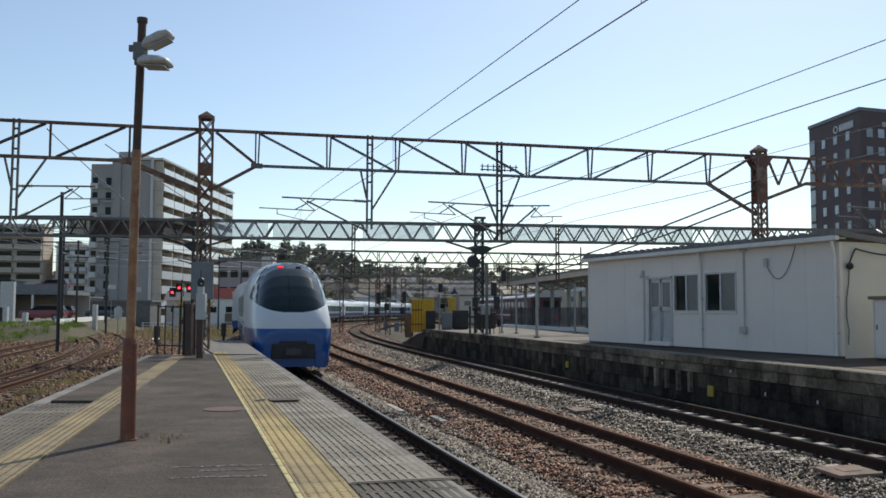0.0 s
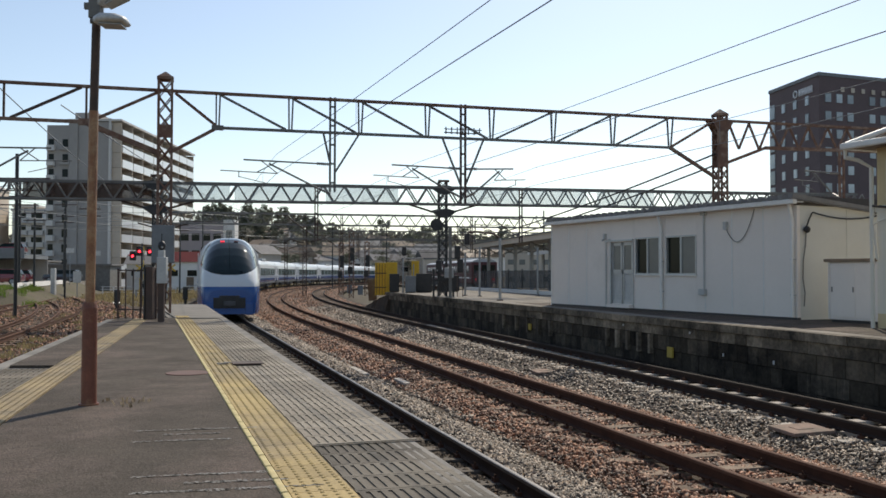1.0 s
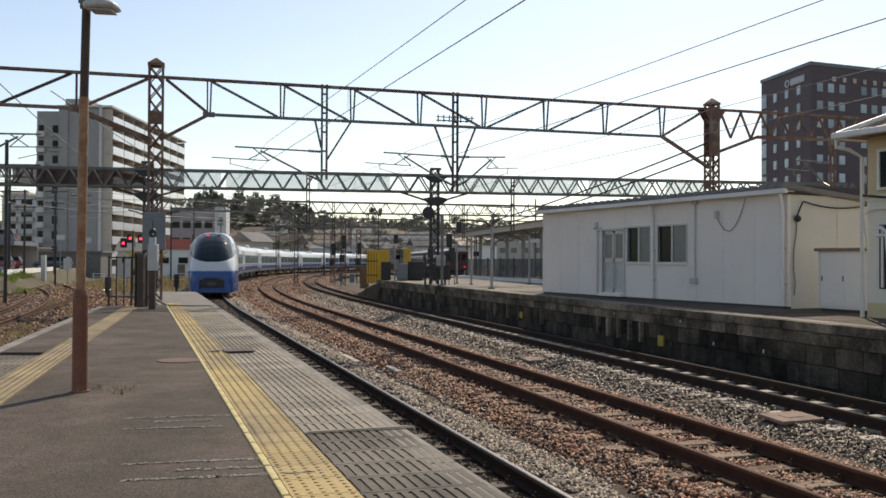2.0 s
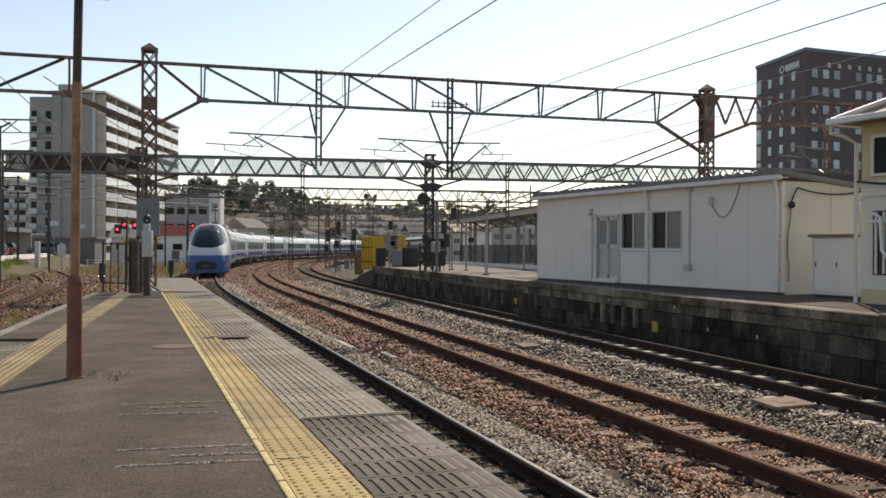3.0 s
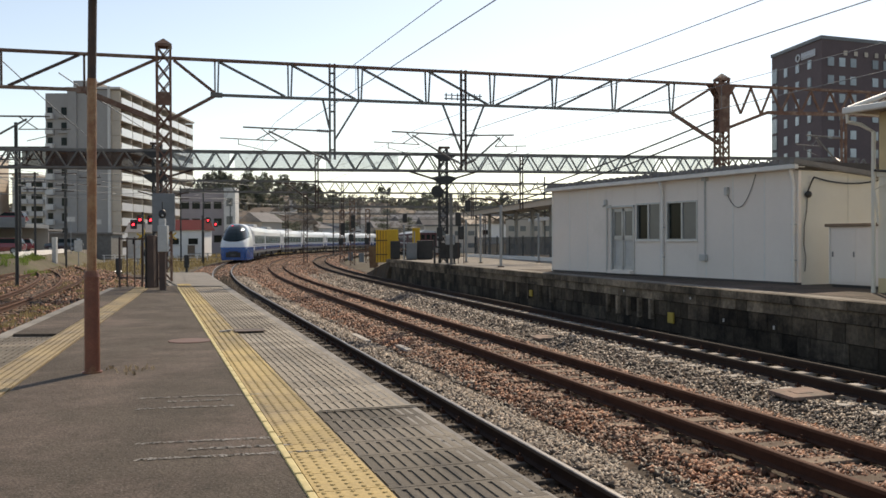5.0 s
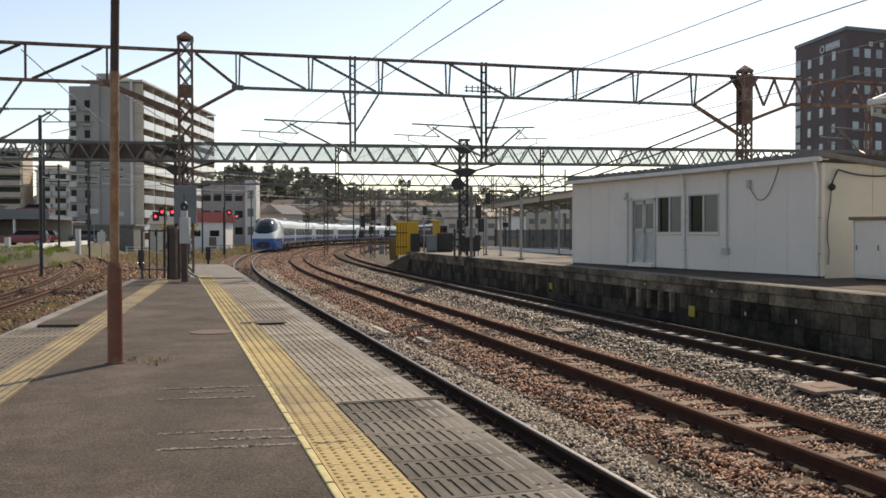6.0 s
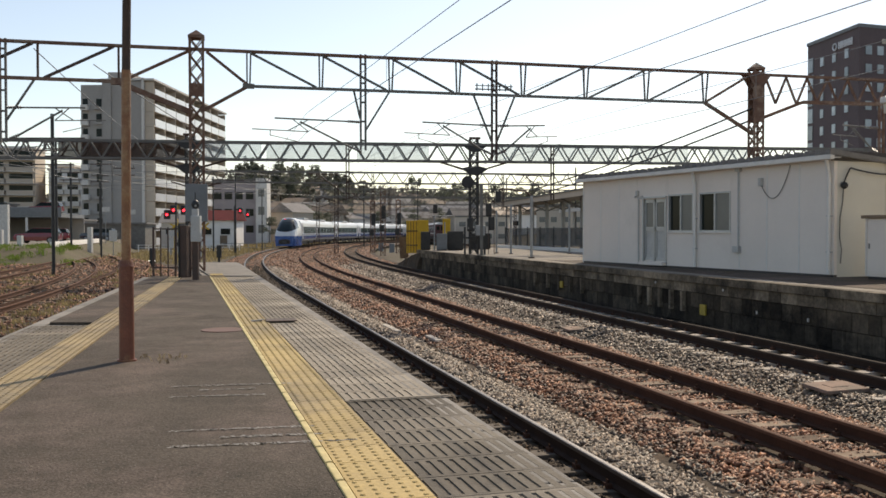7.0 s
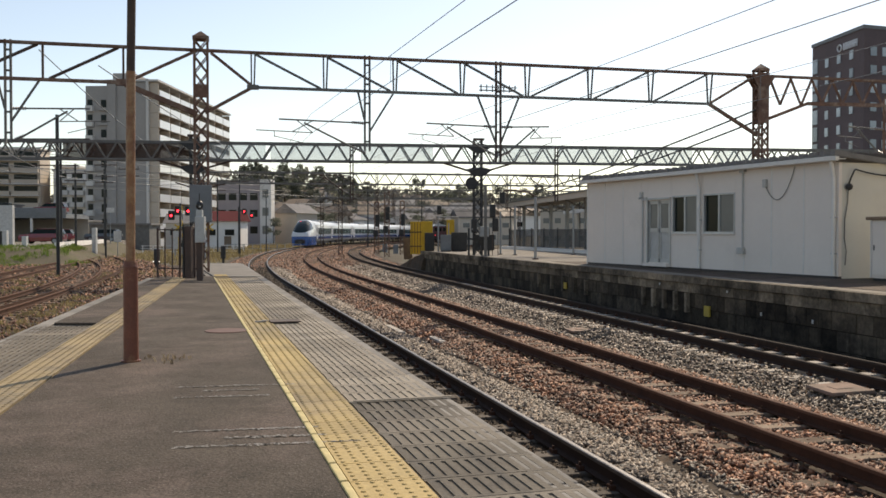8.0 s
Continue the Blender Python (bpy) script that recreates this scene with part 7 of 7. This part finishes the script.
# road, kerb wall and parked cars on the left
solid("side_road", box(B(), (0, 0, 0), (9, 60, 1.5)), M["old_paving"], "grey raised road beside the sidings", "road", kind="structure", m=pose(-40.0, 96, 0.1, 0, 0, 14))
solid("low_wall", box(B(), (0, 0, 0), (0.25, 30, 0.4)), M["house_white"], "low pale concrete wall beside the road", "wall", kind="structure", m=pose(-31.6, 81.5, 1.02, 0, 0, 14))
for x, y, h, m_ in ((-34.4, 71.5, 1.3, "black_paint"), (-33.6, 71, 1.35, "lamp_white"), (-31.9, 70.6, 0.9, "lamp_white"), (-34.9, 74, 3.4, "lamp_white"), (-28.9, 77, 2.2, "lamp_white")):
    s = solid("roadside_box", box(B(), (0, 0, h / 2), (0.9 if m_ == "black_paint" else 0.35 if h < 3 else 1.1, 0.4, h), bevel=0.03), M[m_], "roadside cabinet or marker beside the verge", "cabinet", "roadside cabinets", m=pose(x, y, bank_z(x, y) - 0.04))


def car_thing(m, paint, label):
    c = thing("parked_car", m, label, "car", "parked cars")
    bm = B()
    rings = []
    for x, z0, z1, w in ((-2.1, 0.4, 0.72, 1.45), (-1.9, 0.28, 0.9, 1.62), (-0.9, 0.25, 0.98, 1.7), (0.9, 0.25, 1.0, 1.7), (1.8, 0.28, 0.98, 1.66), (2.05, 0.4, 0.85, 1.5)):
        rings.append([Vector((x, s * w / 2, z)) for s, z in ((-1, z0), (1, z0), (1, (z0 + z1) / 2), (0.94, z1), (-0.94, z1), (-1, (z0 + z1) / 2))])
    loft(bm, rings)
    part("body", bm, M[paint], c)
    bm = B()
    loft(bm, [[Vector((x0, -y0, z)), Vector((x1, -y0, z)), Vector((x1, y0, z)), Vector((x0, y0, z))] for x0, x1, y0, z in ((-1.15, 1.95, 0.78, 0.97), (-0.45, 1.7, 0.66, 1.42))])
    part("cabin_glass", bm, M["glass_dark"], c)
    part("roof", box(B(), (0.62, 0, 1.44), (2.1, 1.3, 0.06), bevel=0.02), M[paint], c)
    for x in (-1.3, 1.25):
        for s in (-1, 1):
            w = part("wheel", rod(B(), (x, s * 0.66, 0.3), (x, s * 0.85, 0.3), 0.3, 18), M["tyre"], c)
            part("rim", rod(B(), (x, s * 0.83, 0.3), (x, s * 0.86, 0.3), 0.19, 14), M["galv"], w)
    for s in (-1, 1):
        part("tail_lamp", box(B(), (2.0, s * 0.62, 0.8), (0.12, 0.2, 0.24)), M["lamp_dim"], c)
    return c


car_thing(pose(-38.0, 88, 0.85, 0, 0, 8), "car_red", "dark red parked hatchback")
car_thing(pose(-40.2, 110, 0.85, 0, 0, 0), "car_dark", "dark parked car by the crossing")
car_thing(pose(-43.5, 104, 0.85, 0, 0, 10), "car_red", "red parked car further back")

# level crossing: barrier machines with striped arms, pale fences and sign plates
for x, y, a in ((-21.5, 84, 20), (-25.5, 92, 200)):
    g = thing("crossing_barrier", pose(x, y, -0.55, 0, 0, a), "yellow and black level crossing barrier with a raised arm", "barrier", "crossing barriers")
    part("machine", box(B(), (0, 0, 0.55), (0.45, 0.4, 1.1), bevel=0.03), M["pale_box"], g)
    part("mast", rod(B(), (0.5, 0, 0), (0.5, 0, 3.2), 0.06, 8), M["yellow_paint"], g)
    for k in range(6):
        part("arm_segment", rod(B(), (0.1, -0.25, 1.0 + 0.7 * k), (0.1 + 0.06, -0.25, 1.7 + 0.7 * k), 0.04, 8), M["yellow_paint" if k % 2 else "black_paint"], g)
    part("cross_sign", bar(bar(B(), (0.1, -0.08, 2.7), (0.9, -0.08, 3.3), 0.03, 0.14), (0.1, -0.11, 3.3), (0.9, -0.11, 2.7), 0.03, 0.14), M["yellow_paint"], g)
fnc = thing("line_fence", frame_along((-22.0, 104, -0.6), (-33.0, 101, -0.6)), "pale low fence beside the curved line", "fence", "line fences")
for k in range(11):
    part("fence_post", box(B(), (k * 1.1, 0, 0.55), (0.08, 0.08, 1.1)), M["house_white"], fnc)
for z in (0.4, 0.75, 1.05):
    part("fence_rail", bar(B(), (0, 0, z), (11.2, 0, z), 0.05, 0.06), M["house_white"], fnc)
fnc = thing("line_fence", frame_along((-17.5, 118, -0.6), (-27.0, 112, -0.6)), "pale low fence beside the curved line", "fence", "line fences")
for k in range(10):
    part("fence_post", box(B(), (k * 1.1, 0, 0.55), (0.08, 0.08, 1.1)), M["galv"], fnc)
for z in (0.5, 1.05):
    part("fence_rail", bar(B(), (0, 0, z), (10.2, 0, z), 0.05, 0.06), M["galv"], fnc)
for x, y, w, h, z in ((-28.7, 82, 0.7, 1.0, 2.2), (-24.6, 86, 0.6, 0.6, 2.4), (-31.5, 95, 1.2, 0.5, 4.6), (-22.4, 78, 0.5, 0.9, 1.6), (-35.8, 100, 0.9, 0.5, 5.0)):
    sp = thing("sign_post", pose(x, y, -0.6), "small white sign plate on a slim pole", "sign", "sign posts")
    part("pole", rod(B(), (0, 0, 0), (0, 0, z + h / 2), 0.04, 8), M["galv"], sp)
    part("plate", box(B(), (0, -0.05, z), (w, 0.03, h), bevel=0.008), M["lamp_white"], sp)
# parking deck with a dark canopy beyond the road
dk = thing("parking_deck", pose(-60, 118, -0.6, 0, 0, 8), "dark blue-grey parking deck on slim columns", "parking deck")
part("deck", box(B(), (0, 0, 4.6), (26, 12, 0.5)), M["grey_box"], dk)
part("parapet", box(B(), (0, -6, 5.2), (26, 0.12, 0.8)), M["grey_box"], dk)
part("back_wall", box(B(), (0, 5.9, 2.2), (26, 0.2, 4.4)), M["apt_wall"], dk)
for k in range(8):
    part("column", box(B(), (-12.4 + k * 3.54, -5.8, 2.2), (0.25, 0.25, 4.4)), M["house_white"], dk)
car_thing(pose(-49.5, 117, 4.25, 0, 0, 5), "car_red", "red car parked on the deck")
car_thing(pose(-56, 116, 4.25, 0, 0, 6), "car_dark", "dark car parked on the deck")
for a, b, sg_ in (((-40, 60, 7.6), (-17, 64, 6.2), 0.5), ((-42, 62, 6.4), (-17, 64, 5.4), 0.6), ((-44, 76, 8.6), (-19.4, 90, 7.9), 0.7), ((-44, 78, 7.6), (-19.4, 90, 7.3), 0.7), ((-34.5, 70, 8.6), (-26.3, 78, 7.6), 0.4), ((-30.9, 75, 8.8), (-24, 100, 7.4), 0.6),
                  ((-19.4, 90, 7.6), (-9, 86, 6.2), 0.3), ((-24, 100, 7.4), (-14, 112, 6.3), 0.3), ((-17.9, 96, 6.0), (-2, 135, 8.2), 0.5), ((-2, 135, 8.4), (10, 120, 8.4), 0.5), ((10, 120, 8.4), (16, 100, 8.4), 0.4)):
    wire_curve("feeder_cable", sag(a, b, sg_), 0.014, M["wire"], "thin cable strung between poles beside the line", "cable", "feeder cables")
# ---- hill and trees ----
bm = B()
NX, NY = 66, 30
rows = []
for j in range(NY + 1):
    y = 212 + 320 * j / NY
    rows.append([])
    for i in range(NX + 1):
        x = -330 + 660 * i / NX
        rows[-1].append(bm.verts.new((x, y, terrain(x, y) + (0.5 * noise.noise((x * 0.03, y * 0.03, 0)) if j else -0.1))))
for r, q in zip(rows, rows[1:]):
    for i in range(NX):
        bm.faces.new((r[i], r[i + 1], q[i + 1], q[i]))
solid("wooded_hill", bm, M["dirt"], "low wooded hill behind the town", "hill", kind="structure", smooth=True)


def clumps(rg, centre, spread, count, size):
    """Small leaf clumps: crumpled triangles fans round a point cloud."""
    vs, fs = [], []
    for _ in range(count):
        while True:
            p = Vector((rg.uniform(-1, 1), rg.uniform(-1, 1), rg.uniform(-1, 1)))
            if 0.25 < p.length < 1:
                break
        c = Vector(centre) + Vector((p.x * spread[0], p.y * spread[1], p.z * spread[2]))
        for k in range(4):
            n = Vector((rg.gauss(0, 1), rg.gauss(0, 1), rg.gauss(0, 1))).normalized()
            t = n.orthogonal().normalized()
            b = n.cross(t)
            s = size * rg.uniform(0.6, 1.3)
            o = c + n * size * 0.3
            i = len(vs)
            vs += [o + t * s, o + b * s * 0.8, o - t * s * 0.9, o - b * s]
            fs += [(i, i + 1, i + 2, i + 3)]
    return vs, fs


def tree(seed, h, kind):
    """A tapered trunk with limbs and an uneven crown. kind: pine, cone or bare."""
    rg = random.Random(seed)
    t = thing("tree", None, {"pine": "pine with an uneven crown, dark green paled for haze", "cone": "conifer tree, dark green paled for haze", "bare": "bare grey-brown winter tree"}[kind], "tree", "trees")
    bm = rod(B(), (0, 0, -1.5), (0, 0, h * 0.95), h * 0.018, 7, h * 0.004)
    limbs = []
    for k in range(16 if kind == "bare" else 9):
        z = h * rg.uniform(0.35, 0.9)
        a = rg.uniform(0, 6.28)
        l = h * rg.uniform(0.15, 0.28) * (1.1 - z / h * 0.5)
        e = Vector((math.cos(a) * l, math.sin(a) * l, z + l * (0.9 if kind == "bare" else 0.35)))
        rod(bm, (0, 0, z), e, h * 0.006, 5, h * 0.002)
        limbs.append(e)
        if kind == "bare":
            for _ in range(9):
                d = Vector((rg.gauss(0, 1), rg.gauss(0, 1), abs(rg.gauss(0.8, 0.6)))).normalized() * h * rg.uniform(0.06, 0.16)
                q = Vector((0, 0, z)).lerp(e, rg.uniform(0.4, 1))
                rod(bm, q, q + d, h * 0.0028, 3, h * 0.001)
    part("trunk", bm, M["twig" if kind == "bare" else "bark"], t)
    if kind != "bare":
        vs, fs = [], []
        for e in limbs + ([Vector((0, 0, h * f)) for f in (0.45, 0.6, 0.75, 0.9)] if kind == "cone" else [Vector((0, 0, h * 0.85)), Vector((0, 0, h * 0.7))]):
            k = (1.15 - e.z / h) if kind == "cone" else 0.75
            a, f = clumps(rg, e, (h * 0.15 * k + 0.2, h * 0.15 * k + 0.2, h * (0.10 if kind == "cone" else 0.06)), 60, h * 0.015)
            fs += [[i + len(vs) for i in q] for q in f]
            vs += a
        me = bpy.data.meshes.new("crown")
        me.from_pydata(vs, [], fs)
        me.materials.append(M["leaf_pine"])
        part("crown", me, None, t)
    return t


protos = {"pine": [tree(s, 10, "pine") for s in (1, 2, 3)], "cone": [tree(s, 10, "cone") for s in (4, 5)], "bare": [tree(s, 10, "bare") for s in (6, 7, 8)]}
rg = random.Random(5)
used = set()


def plant(kind, x, y, z, h):
    p = rg.choice(protos[kind])
    m = Matrix.Translation((x, y, z)) @ Matrix.Rotation(rg.uniform(0, 6.28), 4, "Z")
    if p in used:
        o = copy_thing(p, m)
    else:
        used.add(p)
        o = p
        o.matrix_basis = m
    o.scale = (h / 10 * rg.uniform(0.9, 1.25),) * 2 + (h / 10,)
    return o


for k in range(46):
    x = rg.gauss(-62, 17)
    y = rg.uniform(345, 420)
    plant(rg.choice(("pine", "cone", "cone")), x, y, terrain(x, y) - 0.3, rg.uniform(7, 13))
for x, y, h in ((-77, 360, 17), (-72, 365, 19), (-69, 352, 18), (-60, 362, 16), (-54, 350, 14), (-48, 356, 13), (-36, 352, 16), (-33, 350, 15)):
    plant("cone", x, y, terrain(x, y), h)
for k in range(30):
    x, y = rg.uniform(-30, 60), rg.uniform(330, 380)
    plant(rg.choice(("pine", "bare", "cone")), x, y, terrain(x, y), rg.uniform(9, 15))
for k in range(26):
    y = rg.uniform(190, 320)
    x = rg.uniform(-0.16, 0.02) * y
    plant(rg.choice(("bare", "bare", "pine")), x, y, terrain(x, y) - 0.3, rg.uniform(6, 10))
for x, y, h in ((-12, 205, 8), (-4, 215, 9), (2, 225, 9), (-88, 330, 24), (-93, 335, 22), (-84, 340, 22), (-30, 168, 6), (-22, 190, 7)):
    plant("bare" if x < -80 else "pine", x, y, terrain(x, y) - 0.3, h)
# the far woods as one mass, distant haze put into their pale colour
vs, fs = [], []
for k in range(900):
    x = rg.uniform(-330, 330)
    y = rg.uniform(345, 450)
    a, f = clumps(rg, (x, y, terrain(x, y) + rg.uniform(1, 6)), (4.5, 4.5, 3.2), 16, 1.0)
    fs += [[i + len(vs) for i in q] for q in f]
    vs += a
me = bpy.data.meshes.new("far_woods")
me.from_pydata(vs, [], fs)
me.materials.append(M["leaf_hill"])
tagged(new("far_woods", me), "grey-green woods covering the low hill, paled for haze", "woods", kind="stuff")

motions()
